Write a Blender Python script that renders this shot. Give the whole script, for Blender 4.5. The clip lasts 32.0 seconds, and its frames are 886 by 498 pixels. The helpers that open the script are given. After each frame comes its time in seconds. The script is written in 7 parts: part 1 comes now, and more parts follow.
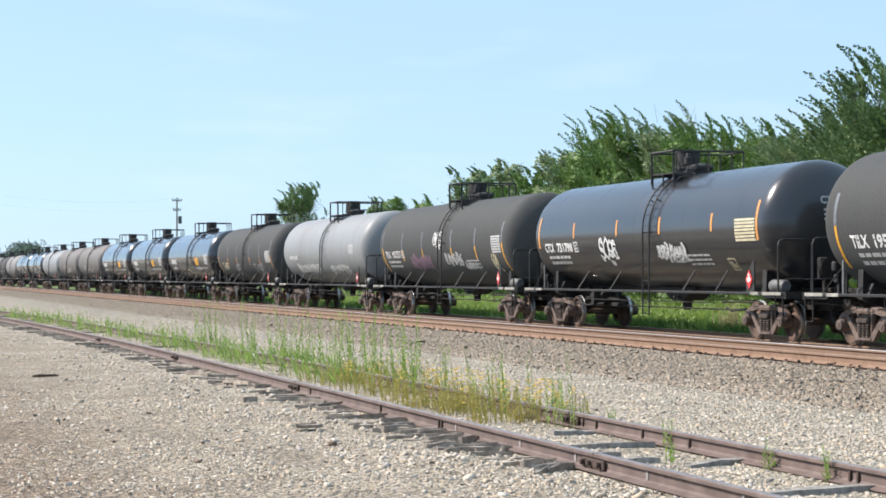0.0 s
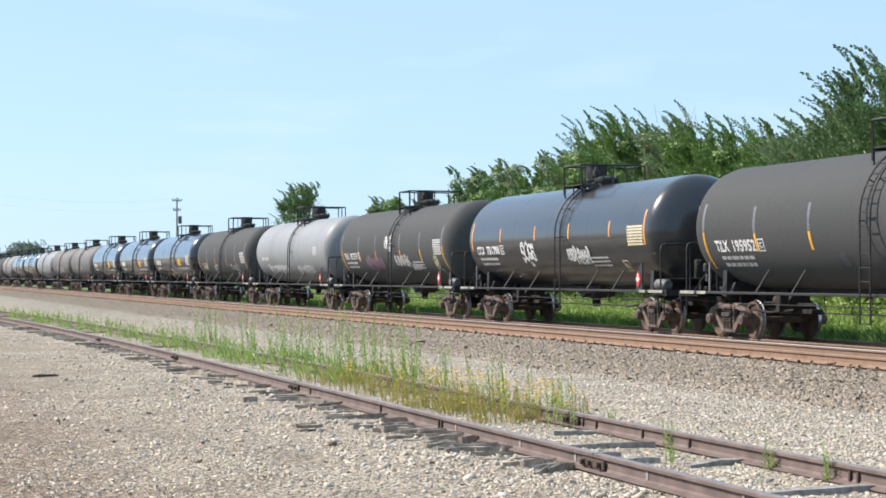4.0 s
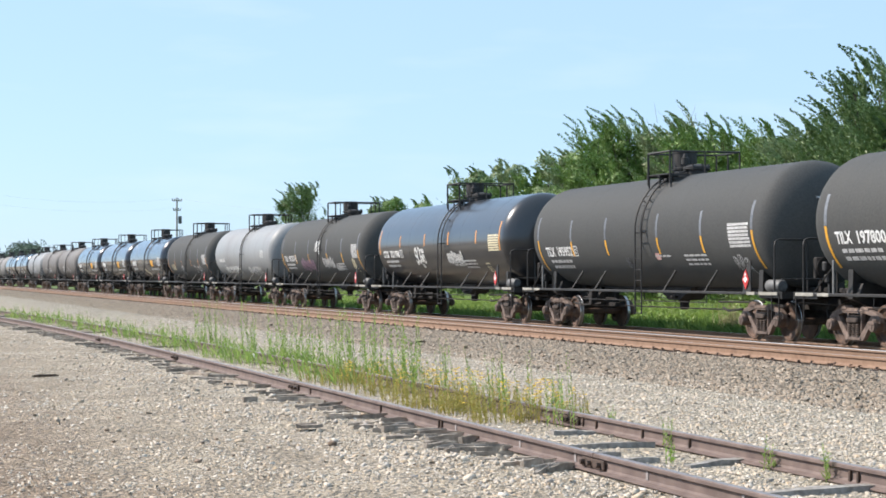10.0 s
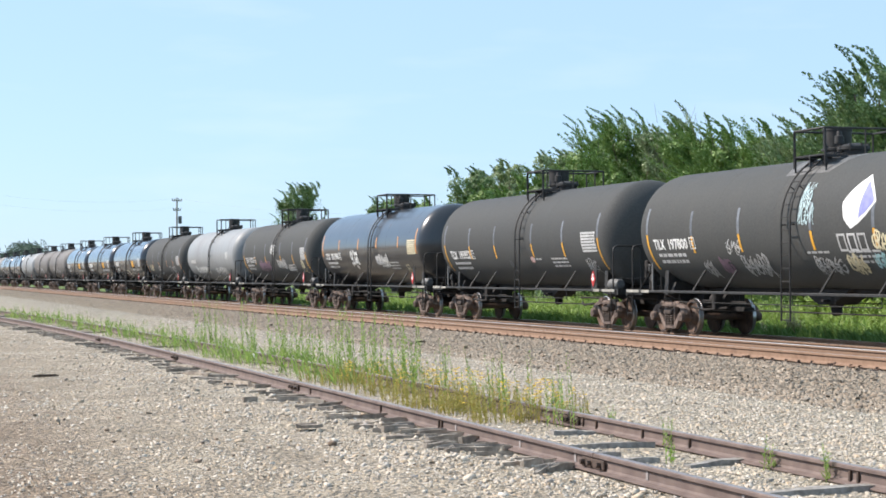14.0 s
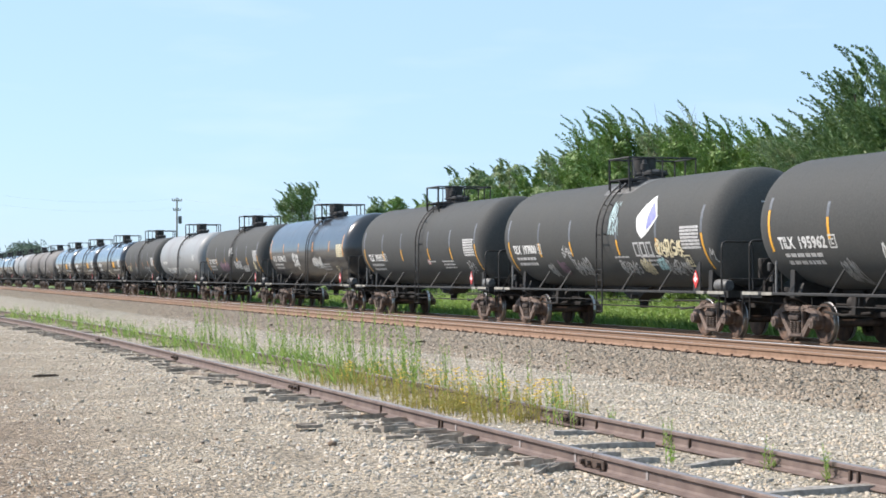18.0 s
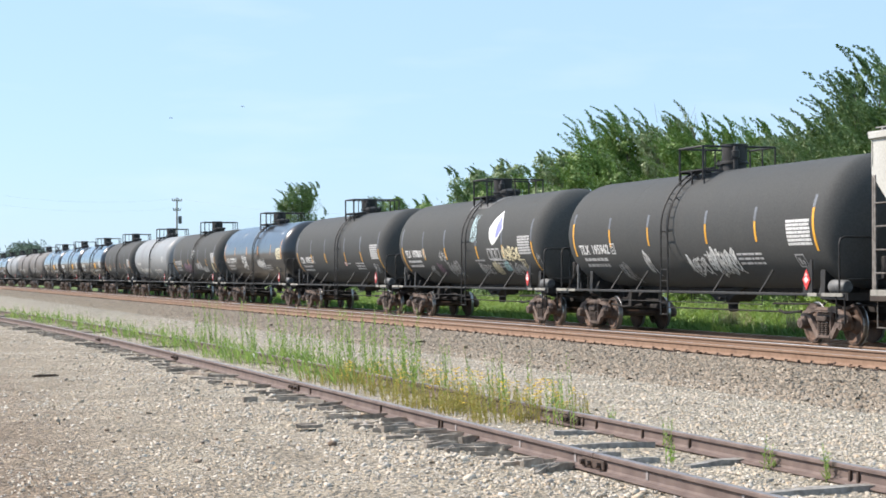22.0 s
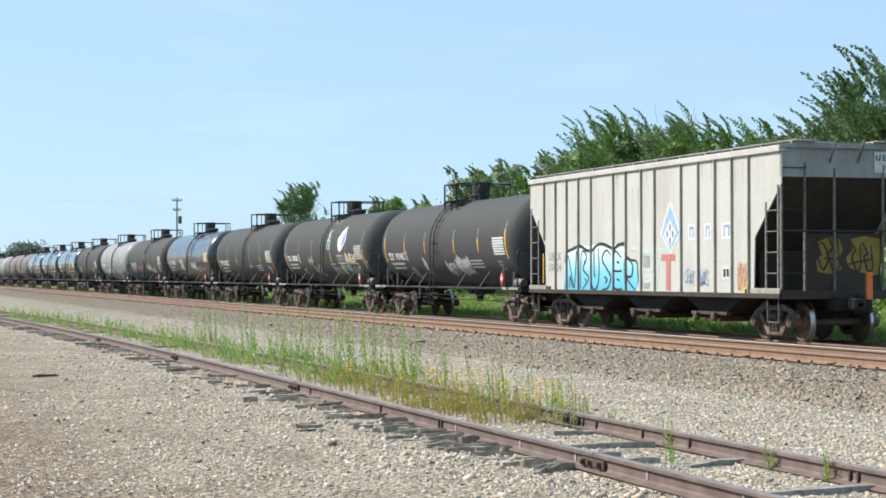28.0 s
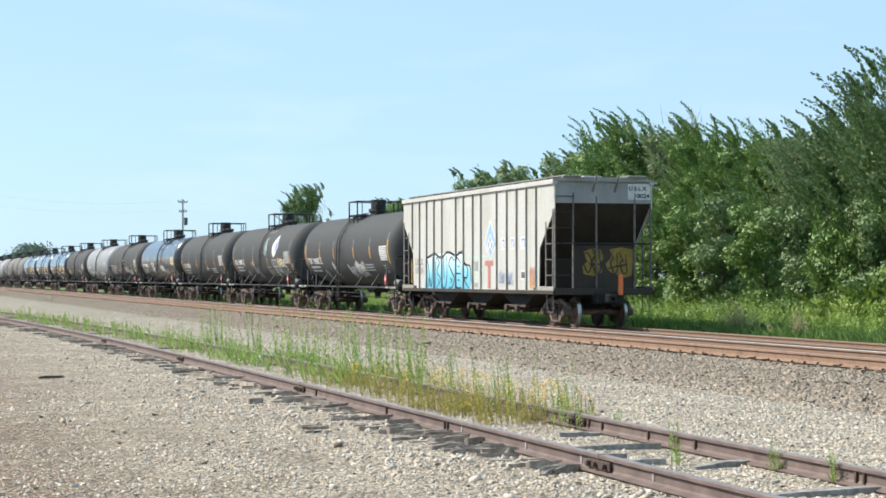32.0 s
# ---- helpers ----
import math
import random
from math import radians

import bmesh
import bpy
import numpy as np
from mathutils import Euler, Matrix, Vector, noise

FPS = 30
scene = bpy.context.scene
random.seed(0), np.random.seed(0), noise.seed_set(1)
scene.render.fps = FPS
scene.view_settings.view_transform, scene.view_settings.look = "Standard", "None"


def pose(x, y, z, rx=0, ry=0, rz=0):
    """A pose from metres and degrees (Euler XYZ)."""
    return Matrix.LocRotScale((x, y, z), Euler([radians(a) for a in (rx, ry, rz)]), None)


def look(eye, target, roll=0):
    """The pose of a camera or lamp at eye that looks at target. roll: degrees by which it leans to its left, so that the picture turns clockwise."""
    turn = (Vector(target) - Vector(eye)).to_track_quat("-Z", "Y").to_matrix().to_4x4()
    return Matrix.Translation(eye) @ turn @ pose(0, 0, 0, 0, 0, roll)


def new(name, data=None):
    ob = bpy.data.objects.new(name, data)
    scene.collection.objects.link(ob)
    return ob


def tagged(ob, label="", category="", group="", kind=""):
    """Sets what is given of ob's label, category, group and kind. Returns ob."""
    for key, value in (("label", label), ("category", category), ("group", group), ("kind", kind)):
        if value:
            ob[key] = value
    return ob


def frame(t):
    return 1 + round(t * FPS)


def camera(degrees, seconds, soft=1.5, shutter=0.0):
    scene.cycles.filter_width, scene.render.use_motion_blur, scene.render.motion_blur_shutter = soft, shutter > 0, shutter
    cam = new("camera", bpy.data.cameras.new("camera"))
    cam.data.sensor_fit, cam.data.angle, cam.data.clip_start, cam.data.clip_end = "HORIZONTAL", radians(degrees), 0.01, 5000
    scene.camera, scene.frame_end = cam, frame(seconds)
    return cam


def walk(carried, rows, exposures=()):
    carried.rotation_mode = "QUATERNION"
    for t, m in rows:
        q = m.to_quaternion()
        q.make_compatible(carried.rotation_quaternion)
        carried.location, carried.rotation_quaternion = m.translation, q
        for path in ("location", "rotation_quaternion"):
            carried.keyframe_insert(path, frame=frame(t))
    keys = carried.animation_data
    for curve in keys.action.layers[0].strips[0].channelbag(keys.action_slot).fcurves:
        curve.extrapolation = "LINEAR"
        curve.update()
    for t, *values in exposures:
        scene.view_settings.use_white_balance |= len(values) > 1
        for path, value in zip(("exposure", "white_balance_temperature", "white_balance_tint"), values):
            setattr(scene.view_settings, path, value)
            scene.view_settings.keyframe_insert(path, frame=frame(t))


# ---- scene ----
# World: x across the tracks (away from the camera), y along the tracks, z up.
EYE = (0.0, 0.0, 1.60)
YAW, PITCH_UP = 17.640, 0.7994


def view(dyaw=0.0, dpitch=0.0):
    a, b = radians(YAW + dyaw), radians(PITCH_UP + dpitch)
    d = (math.sin(a) * math.cos(b), math.cos(a) * math.cos(b), math.sin(b))
    return look(EYE, [EYE[i] + d[i] for i in range(3)], -0.074)


cam = camera(26.94, 32.0, soft=1.7)
walk(cam, [(0.0, view()), (15.0, view()), (29.9, view()), (30.2, view(0.006)), (30.5, view(0.034)), (30.75, view(0.018)),
           (31.0, view(0.0, 0.016)), (31.5, view(-0.076, 0.026)), (32.0, view(-0.178, 0.046))],
     exposures=[(0.0, 0.50, 6080.0, 14.0), (25.0, 0.50, 6080.0, 14.0), (28.5, 0.38, 6080.0, 10.0), (30.8, 0.40, 6080.0, 10.0), (32.0, 0.48, 6080.0, 10.0)])

# ---- sky and sun ----
SUN_DIR = Vector((-0.61, 0.45, 0.655)).normalized()
world = bpy.data.worlds.new("sky")
scene.world = world
world.use_nodes = True
wn, wl = world.node_tree.nodes, world.node_tree.links
sky = wn.new("ShaderNodeTexSky")
sky.sky_type = 'NISHITA'
sky.sun_disc = False
sky.sun_elevation = math.asin(SUN_DIR.z)
sky.sun_rotation = math.atan2(SUN_DIR.x, SUN_DIR.y)
sky.altitude = 300
sky.air_density, sky.dust_density, sky.ozone_density = 0.85, 0.6, 4.0
haze = wn.new("ShaderNodeMix")        # thin even summer haze over the whole sky
haze.data_type = 'RGBA'
haze.inputs[0].default_value = 0.70
haze.inputs[7].default_value = (3.36, 4.67, 5.56, 1.0)
wl.new(sky.outputs[0], haze.inputs[6])
wtc = wn.new("ShaderNodeTexCoord")     # faint wisps of high cloud
wmap = wn.new("ShaderNodeMapping")
wmap.inputs["Scale"].default_value = (3.0, 3.0, 16.0)
wcloud = wn.new("ShaderNodeTexNoise")
wcloud.inputs["Scale"].default_value = 2.3
wcloud.inputs["Detail"].default_value = 5.0
wl.new(wtc.outputs["Generated"], wmap.inputs[0])
wl.new(wmap.outputs[0], wcloud.inputs[0])
wfac = wn.new("ShaderNodeMapRange")
wfac.inputs["From Min"].default_value = 0.52
wfac.inputs["From Max"].default_value = 0.75
wfac.inputs["To Max"].default_value = 0.16
wl.new(wcloud.outputs[0], wfac.inputs["Value"])
wisp = wn.new("ShaderNodeMix")
wisp.data_type = 'RGBA'
wisp.inputs[7].default_value = (6.2, 6.4, 6.5, 1.0)
wl.new(wfac.outputs[0], wisp.inputs[0])
wl.new(haze.outputs[2], wisp.inputs[6])
wl.new(wisp.outputs[2], wn["Background"].inputs[0])
wn["Background"].inputs[1].default_value = 0.128

sun = new("sun", bpy.data.lights.new("sun", 'SUN'))
sun.data.energy = 5.0
sun.data.angle = radians(0.53)
sun.data.color = (1.0, 0.885, 0.735)
sun.matrix_world = look(SUN_DIR * 50, (0, 0, 0))
# ---- materials ----
def nodes(name, rough=0.7, metal=0.0):
    m = bpy.data.materials.new(name)
    m.use_nodes = True
    n, l = m.node_tree.nodes, m.node_tree.links
    b = n["Principled BSDF"]
    b.inputs["Roughness"].default_value = rough
    b.inputs["Metallic"].default_value = metal
    return m, n, l, b


def noise_tex(n, l, scale, detail=4.0, rough=0.55, coord="Object", stretch=None):
    tc = n.new("ShaderNodeTexCoord")
    t = n.new("ShaderNodeTexNoise")
    t.inputs["Scale"].default_value = scale
    t.inputs["Detail"].default_value = detail
    t.inputs["Roughness"].default_value = rough
    if stretch:
        mp = n.new("ShaderNodeMapping")
        mp.inputs["Scale"].default_value = stretch
        l.new(tc.outputs[coord], mp.inputs[0])
        l.new(mp.outputs[0], t.inputs[0])
    else:
        l.new(tc.outputs[coord], t.inputs[0])
    return t.outputs[0]


def ramp(n, l, fac, stops):
    r = n.new("ShaderNodeValToRGB")
    e = r.color_ramp.elements
    while len(e) < len(stops):
        e.new(0.5)
    for k, (p, c) in enumerate(stops):
        e[k].position = p
        e[k].color = (*c, 1)
    l.new(fac, r.inputs[0])
    return r.outputs[0]


def mix(n, l, a, b, fac, kind='MIX'):
    x = n.new("ShaderNodeMix")
    x.data_type, x.blend_type = 'RGBA', kind
    for sock, v in ((x.inputs[6], a), (x.inputs[7], b), (x.inputs[0], fac)):
        if isinstance(v, (tuple, list)):
            sock.default_value = (*v, 1)
        elif isinstance(v, float):
            sock.default_value = v
        else:
            l.new(v, sock)
    return x.outputs[2]


def bump(n, l, b, height, strength, dist):
    u = n.new("ShaderNodeBump")
    u.inputs["Strength"].default_value = strength
    u.inputs["Distance"].default_value = dist
    l.new(height, u.inputs["Height"])
    l.new(u.outputs[0], b.inputs["Normal"])


def painted(name, base, dirt, rough=0.55, amount=0.5, scale=1.2, streak=True, rough_var=0.12, coat=0.0, coat_rough=0.2, spec=0.35, chalky=0.0):
    """Paint with vertical streaks of grime and fine mottling."""
    m, n, l, b = nodes(name, rough)
    big = noise_tex(n, l, scale, 5.0, 0.6, stretch=(1, 1, 0.22) if streak else None)
    fine = noise_tex(n, l, 22.0, 3.0)
    f = ramp(n, l, big, [(0.42, (0, 0, 0)), (0.75, (amount, amount, amount))])
    c = mix(n, l, base, dirt, f)
    f2 = ramp(n, l, fine, [(0.35, (0.88, 0.88, 0.88)), (0.7, (1.08, 1.08, 1.08))])
    c = mix(n, l, c, f2, 1.0, 'MULTIPLY')
    l.new(c, b.inputs["Base Color"])
    r = n.new("ShaderNodeMapRange")
    r.inputs["To Min"].default_value = rough - rough_var
    r.inputs["To Max"].default_value = rough + rough_var
    l.new(big, r.inputs["Value"])
    l.new(r.outputs[0], b.inputs["Roughness"])
    bump(n, l, b, noise_tex(n, l, 1.1, 2.0), 0.12, 0.02)
    if coat:
        for q in n:
            if q.type == 'BUMP':
                q.inputs["Strength"].default_value = 0.03
    b.inputs["Specular IOR Level"].default_value = 0.5 if coat else spec
    b.inputs["Diffuse Roughness"].default_value = chalky
    b.inputs["Coat Weight"].default_value = coat
    b.inputs["Coat Roughness"].default_value = coat_rough
    return m


def mottled(name, c1, c2, scale, rough=0.85, metal=0.0, b_scale=60.0, b_dist=0.004, c3=None):
    m, n, l, b = nodes(name, rough, metal)
    t = noise_tex(n, l, scale, 6.0, 0.6)
    stops = [(0.32, c1), (0.68, c2)] if c3 is None else [(0.3, c1), (0.5, c2), (0.7, c3)]
    c = ramp(n, l, t, stops)
    oi = n.new("ShaderNodeObjectInfo")
    v = ramp(n, l, oi.outputs["Random"], [(0.0, (0.85, 0.85, 0.85)), (1.0, (1.12, 1.12, 1.12))])
    c = mix(n, l, c, v, 1.0, 'MULTIPLY')
    l.new(c, b.inputs["Base Color"])
    bump(n, l, b, noise_tex(n, l, b_scale, 3.0), 0.6, b_dist)
    return m


def island(name, colours, rough=0.9, grain=30.0, trans=0.0):
    """A colour for each loose piece of one joined mesh."""
    m, n, l, b = nodes(name, rough)
    g = n.new("ShaderNodeNewGeometry")
    c = ramp(n, l, g.outputs["Random Per Island"], [((k + 0.0) / max(1, len(colours) - 1), q) for k, q in enumerate(colours)])
    f = ramp(n, l, noise_tex(n, l, grain, 4.0), [(0.3, (0.78, 0.78, 0.78)), (0.7, (1.15, 1.15, 1.15))])
    c = mix(n, l, c, f, 1.0, 'MULTIPLY')
    l.new(c, b.inputs["Base Color"])
    if trans:
        t = n.new("ShaderNodeBsdfTranslucent")
        l.new(c, t.inputs["Color"])
        s = n.new("ShaderNodeMixShader")
        s.inputs[0].default_value = trans
        l.new(b.outputs[0], s.inputs[1])
        l.new(t.outputs[0], s.inputs[2])
        l.new(s.outputs[0], n["Material Output"].inputs[0])
    return m


MATTE = painted("matte_black_tank_paint", (0.090, 0.0905, 0.087), (0.114, 0.112, 0.104), 0.72, 0.5, spec=0.2, chalky=0.6)
MATTE_B = painted("faded_black_tank_paint", (0.093, 0.0935, 0.089), (0.122, 0.118, 0.108), 0.74, 0.55, spec=0.2, chalky=0.6)
GLOSS = painted("glossy_black_tank_paint", (0.022, 0.023, 0.026), (0.046, 0.043, 0.040), 0.30, 0.4, rough_var=0.06, coat=0.6, coat_rough=0.12)
MIRROR_GLOSS = painted("new_glossy_black_tank_paint", (0.020, 0.022, 0.027), (0.040, 0.038, 0.037), 0.26, 0.35, rough_var=0.05, coat=0.75, coat_rough=0.08)
LIGHT_GREY = painted("light_grey_tank_paint", (0.265, 0.275, 0.278), (0.18, 0.17, 0.155), 0.5, 0.4, 0.7)
MID_GREY = painted("mid_grey_tank_paint", (0.24, 0.235, 0.225), (0.14, 0.125, 0.11), 0.6, 0.7)
BROWN_GREY = painted("brownish_grey_tank_paint", (0.16, 0.15, 0.14), (0.10, 0.085, 0.07), 0.6, 0.7)
HOPPER = painted("off_white_hopper_paint", (0.555, 0.55, 0.505), (0.35, 0.32, 0.265), 0.55, 0.5, 0.9)
# rust streaks, plus the ribs' shaded sides put into a darker paint
HOPPER_RIB = painted("rust_and_shade_rib_paint", (0.36, 0.345, 0.30), (0.12, 0.10, 0.078), 0.65, 0.9, 2.2)
HOPPER_END = painted("grey_hopper_end_paint", (0.34, 0.34, 0.33), (0.15, 0.125, 0.10), 0.6, 0.6)
POST = mottled("grimy_grey_post_paint", (0.10, 0.088, 0.076), (0.22, 0.20, 0.18), 7.0, 0.8)
SLOPE = painted("dark_brown_slope_sheet", (0.058, 0.044, 0.034), (0.027, 0.022, 0.018), 0.8, 0.8)
BLACK_STEEL = mottled("black_steel", (0.012, 0.012, 0.0118), (0.030, 0.028, 0.026), 6.0, 0.6)
# near-black: the shade beneath the cars is put into this colour
DARK_UNDER = mottled("shade_dark_underframe", (0.007, 0.006, 0.005), (0.022, 0.017, 0.014), 5.0, 0.8)
FRAME = mottled("dusty_beige_cast_steel", (0.075, 0.055, 0.045), (0.225, 0.165, 0.133), 5.0, 0.85)
SILL_DUST = mottled("dusty_cream_sill_steel", (0.22, 0.21, 0.18), (0.40, 0.38, 0.33), 5.0, 0.8)
# darker than FRAME: the shade inside the trucks is put into this brown
TRUCK = mottled("shaded_rust_brown_cast_steel", (0.03, 0.022, 0.018), (0.095, 0.066, 0.05), 7.0, 0.8)
WHEEL = mottled("brown_wheel_steel", (0.05, 0.032, 0.024), (0.17, 0.10, 0.064), 4.0, 0.7)
TREAD = mottled("polished_wheel_tread", (0.35, 0.34, 0.33), (0.5, 0.49, 0.47), 9.0, 0.3, 1.0)
RAIL_RUST = mottled("rusty_main_rail", (0.17, 0.10, 0.062), (0.255, 0.163, 0.107), 3.0, 0.85, c3=(0.205, 0.125, 0.08))
RAIL_TOP = mottled("polished_rail_head", (0.44, 0.42, 0.40), (0.58, 0.56, 0.54), 9.0, 0.36, 1.0, b_dist=0.0005)
SIDING_RAIL = mottled("dark_brown_siding_rail", (0.10, 0.07, 0.06), (0.172, 0.127, 0.108), 4.0, 0.75)
SIDING_TOP = mottled("dull_grey_siding_rail_head", (0.20, 0.175, 0.165), (0.30, 0.27, 0.26), 5.0, 0.45, 0.4)
TIE_WOOD = mottled("weathered_grey_tie_wood", (0.17, 0.138, 0.108), (0.45, 0.385, 0.31), 9.0, 0.95, b_scale=35.0, b_dist=0.003)
TIE_DARK = mottled("creosoted_tie_wood", (0.035, 0.026, 0.02), (0.10, 0.075, 0.055), 8.0, 0.95)
SPIKE = mottled("rusted_spike_steel", (0.035, 0.024, 0.018), (0.10, 0.062, 0.044), 12.0, 0.8)
WHITE = mottled("worn_white_paint", (0.55, 0.55, 0.53), (0.78, 0.78, 0.76), 8.0, 0.6)
DIM_WHITE = mottled("faded_white_lettering", (0.36, 0.36, 0.35), (0.60, 0.60, 0.59), 12.0, 0.7)
YELLOW = mottled("amber_reflective_tape", (0.62, 0.30, 0.02), (0.75, 0.40, 0.04), 9.0, 0.5)
ORANGE = mottled("orange_reflective_tape", (0.62, 0.26, 0.06), (0.72, 0.34, 0.09), 9.0, 0.5)
GREY_TAPE = mottled("grey_primer_patch", (0.10, 0.115, 0.135), (0.17, 0.185, 0.205), 9.0, 0.6)
RED = mottled("red_sign_paint", (0.55, 0.03, 0.03), (0.66, 0.06, 0.05), 9.0, 0.5)
ORANGE_MARK = mottled("orange_marker_plastic", (0.75, 0.17, 0.04), (0.85, 0.24, 0.07), 9.0, 0.5)
SILVER = mottled("light_grey_cylinder_paint", (0.07, 0.07, 0.068), (0.17, 0.17, 0.165), 6.0, 0.6)
BLUE = mottled("blue_paint", (0.24, 0.42, 0.60), (0.34, 0.50, 0.66), 9.0, 0.6)
def faded_cyan():
    """Spray paint that was laid from strong blue at the foot to almost white at the top of the letters."""
    m, n, l, b = nodes("light_blue_spray_paint", 0.6)
    tc = n.new("ShaderNodeTexCoord")
    sp = n.new("ShaderNodeSeparateXYZ")
    l.new(tc.outputs["Object"], sp.inputs[0])
    mott = n.new("ShaderNodeMath")
    mott.operation = 'MULTIPLY_ADD'
    mott.inputs[1].default_value = 0.35
    l.new(noise_tex(n, l, 2.2, 3.0), mott.inputs[0])
    l.new(sp.outputs[2], mott.inputs[2])
    fr = n.new("ShaderNodeMapRange")
    fr.inputs["From Min"].default_value = 1.2
    fr.inputs["From Max"].default_value = 2.6
    l.new(mott.outputs[0], fr.inputs["Value"])
    c = ramp(n, l, fr.outputs[0], [(0.0, (0.10, 0.42, 0.60)), (0.4, (0.20, 0.56, 0.72)), (0.72, (0.52, 0.74, 0.80)), (1.0, (0.72, 0.80, 0.80))])
    l.new(c, b.inputs["Base Color"])
    return m


CYAN = faded_cyan()
BLUE_DEEP = mottled("blue_grey_paint", (0.10, 0.16, 0.32), (0.18, 0.25, 0.40), 9.0, 0.6)
BLUE_FADED = mottled("faded_blue_grey_paint", (0.20, 0.26, 0.40), (0.32, 0.38, 0.50), 9.0, 0.7)
RUST_RUN = mottled("thin_rust_stain", (0.40, 0.36, 0.29), (0.50, 0.47, 0.40), 12.0, 0.8)
INK = mottled("black_spray_paint", (0.012, 0.012, 0.014), (0.03, 0.03, 0.03), 8.0, 0.6)
PINK = mottled("faded_mauve_spray_paint", (0.17, 0.11, 0.15), (0.26, 0.17, 0.22), 8.0, 0.7)
PALE_GREEN = mottled("pale_green_spray_paint", (0.42, 0.53, 0.46), (0.53, 0.57, 0.51), 3.0, 0.7)
OCHRE = mottled("ochre_spray_paint", (0.19, 0.125, 0.02), (0.29, 0.20, 0.035), 4.0, 0.7)
VIOLET = mottled("violet_blue_spray_paint", (0.17, 0.18, 0.40), (0.26, 0.27, 0.50), 6.0, 0.7)
CREAM = mottled("cream_spray_paint", (0.6, 0.52, 0.33), (0.72, 0.66, 0.45), 6.0, 0.7)
PALE_TEAL = mottled("pale_ice_teal_spray_paint", (0.45, 0.62, 0.64), (0.58, 0.72, 0.74), 6.0, 0.7)
TEAL = mottled("pale_teal_spray_paint", (0.28, 0.48, 0.50), (0.4, 0.58, 0.6), 6.0, 0.7)
CHALK = mottled("chalky_faded_paint", (0.26, 0.23, 0.22), (0.38, 0.35, 0.34), 20.0, 0.8)
TIE_PALE = mottled("bleached_grey_tie_wood", (0.16, 0.145, 0.125), (0.37, 0.345, 0.31), 14.0, 0.95, b_scale=35.0, b_dist=0.003)
POLE_WOOD = mottled("grey_pole_wood", (0.34, 0.32, 0.30), (0.48, 0.45, 0.42), 6.0, 0.9)
WIRE = mottled("grey_wire", (0.4, 0.42, 0.44), (0.5, 0.52, 0.54), 6.0, 0.6)
BARK = mottled("tree_bark", (0.07, 0.055, 0.042), (0.17, 0.14, 0.11), 9.0, 0.95, b_dist=0.02)
SOIL = mottled("dry_brown_earth", (0.20, 0.14, 0.095), (0.33, 0.24, 0.17), 14.0, 0.95)
STONE = island("foreground_gravel", [(0.40, 0.34, 0.265), (0.57, 0.505, 0.41), (0.50, 0.38, 0.255), (0.63, 0.575, 0.49), (0.37, 0.33, 0.285), (0.54, 0.46, 0.345)])
BALLAST = island("rail_ballast", [(0.25, 0.20, 0.146), (0.335, 0.28, 0.212), (0.275, 0.208, 0.146), (0.40, 0.345, 0.27), (0.215, 0.178, 0.137), (0.31, 0.25, 0.18)])
# leaf tones spread wide to imitate sunlit and shadowed foliage
LEAF = island("green_leaves", [(0.102, 0.189, 0.034), (0.205, 0.316, 0.070), (0.143, 0.246, 0.047), (0.303, 0.410, 0.127), (0.111, 0.205, 0.038), (0.197, 0.295, 0.070)], 0.58, 2.0, 0.13)
LEAF_DARK = island("dark_green_leaves", [(0.096, 0.164, 0.048), (0.188, 0.280, 0.096), (0.132, 0.212, 0.066), (0.288, 0.376, 0.160), (0.100, 0.176, 0.053), (0.176, 0.260, 0.092)], 0.58, 2.0, 0.13)
LEAF_PALE = island("pale_green_leaves", [(0.22, 0.295, 0.12), (0.35, 0.42, 0.21), (0.20, 0.28, 0.11), (0.33, 0.40, 0.19)], 0.5, 2.0, 0.2)
LEAF_LIME = island("yellow_green_leaves", [(0.24, 0.35, 0.05), (0.33, 0.44, 0.08), (0.20, 0.31, 0.045), (0.37, 0.47, 0.10)], 0.5, 2.0, 0.25)
# distance haze is put into this greyed green
LEAF_FAR = island("hazy_far_leaves", [(0.10, 0.145, 0.10), (0.14, 0.19, 0.135), (0.085, 0.125, 0.085)], 0.8, 0.5, 0.1)
TWIG = island("bare_brown_twigs", [(0.16, 0.12, 0.09), (0.22, 0.18, 0.14), (0.13, 0.10, 0.07)], 0.9)
GRASS = island("verge_grass", [(0.20, 0.31, 0.055), (0.28, 0.41, 0.08), (0.33, 0.41, 0.11), (0.23, 0.36, 0.06)], 0.6, 3.0, 0.35)
WEED = island("green_weed_stalks", [(0.19, 0.32, 0.06), (0.27, 0.40, 0.09), (0.34, 0.42, 0.14), (0.22, 0.35, 0.07)], 0.6, 5.0, 0.5)
WEED_YELLOW = island("yellowing_weeds", [(0.30, 0.31, 0.07), (0.41, 0.36, 0.10), (0.34, 0.32, 0.08), (0.44, 0.35, 0.12)], 0.7, 5.0, 0.4)
FLOWER = island("yellow_flowers", [(0.80, 0.55, 0.03), (0.84, 0.64, 0.06), (0.76, 0.46, 0.03)], 0.6, 5.0, 0.3)
# deeper copy of GRASS, with the train's shadow on the verge in its colour
GRASS_DEEP = island("shaded_verge_growth", [(0.075, 0.15, 0.03), (0.13, 0.23, 0.045), (0.18, 0.26, 0.06), (0.095, 0.18, 0.035)], 0.65, 3.0, 0.3)
DRY = island("dry_straw_grass", [(0.40, 0.35, 0.19), (0.48, 0.43, 0.25), (0.32, 0.31, 0.15)], 0.8, 5.0, 0.3)
BIRD = mottled("dark_feathers", (0.03, 0.03, 0.03), (0.07, 0.065, 0.06), 9.0, 0.8)


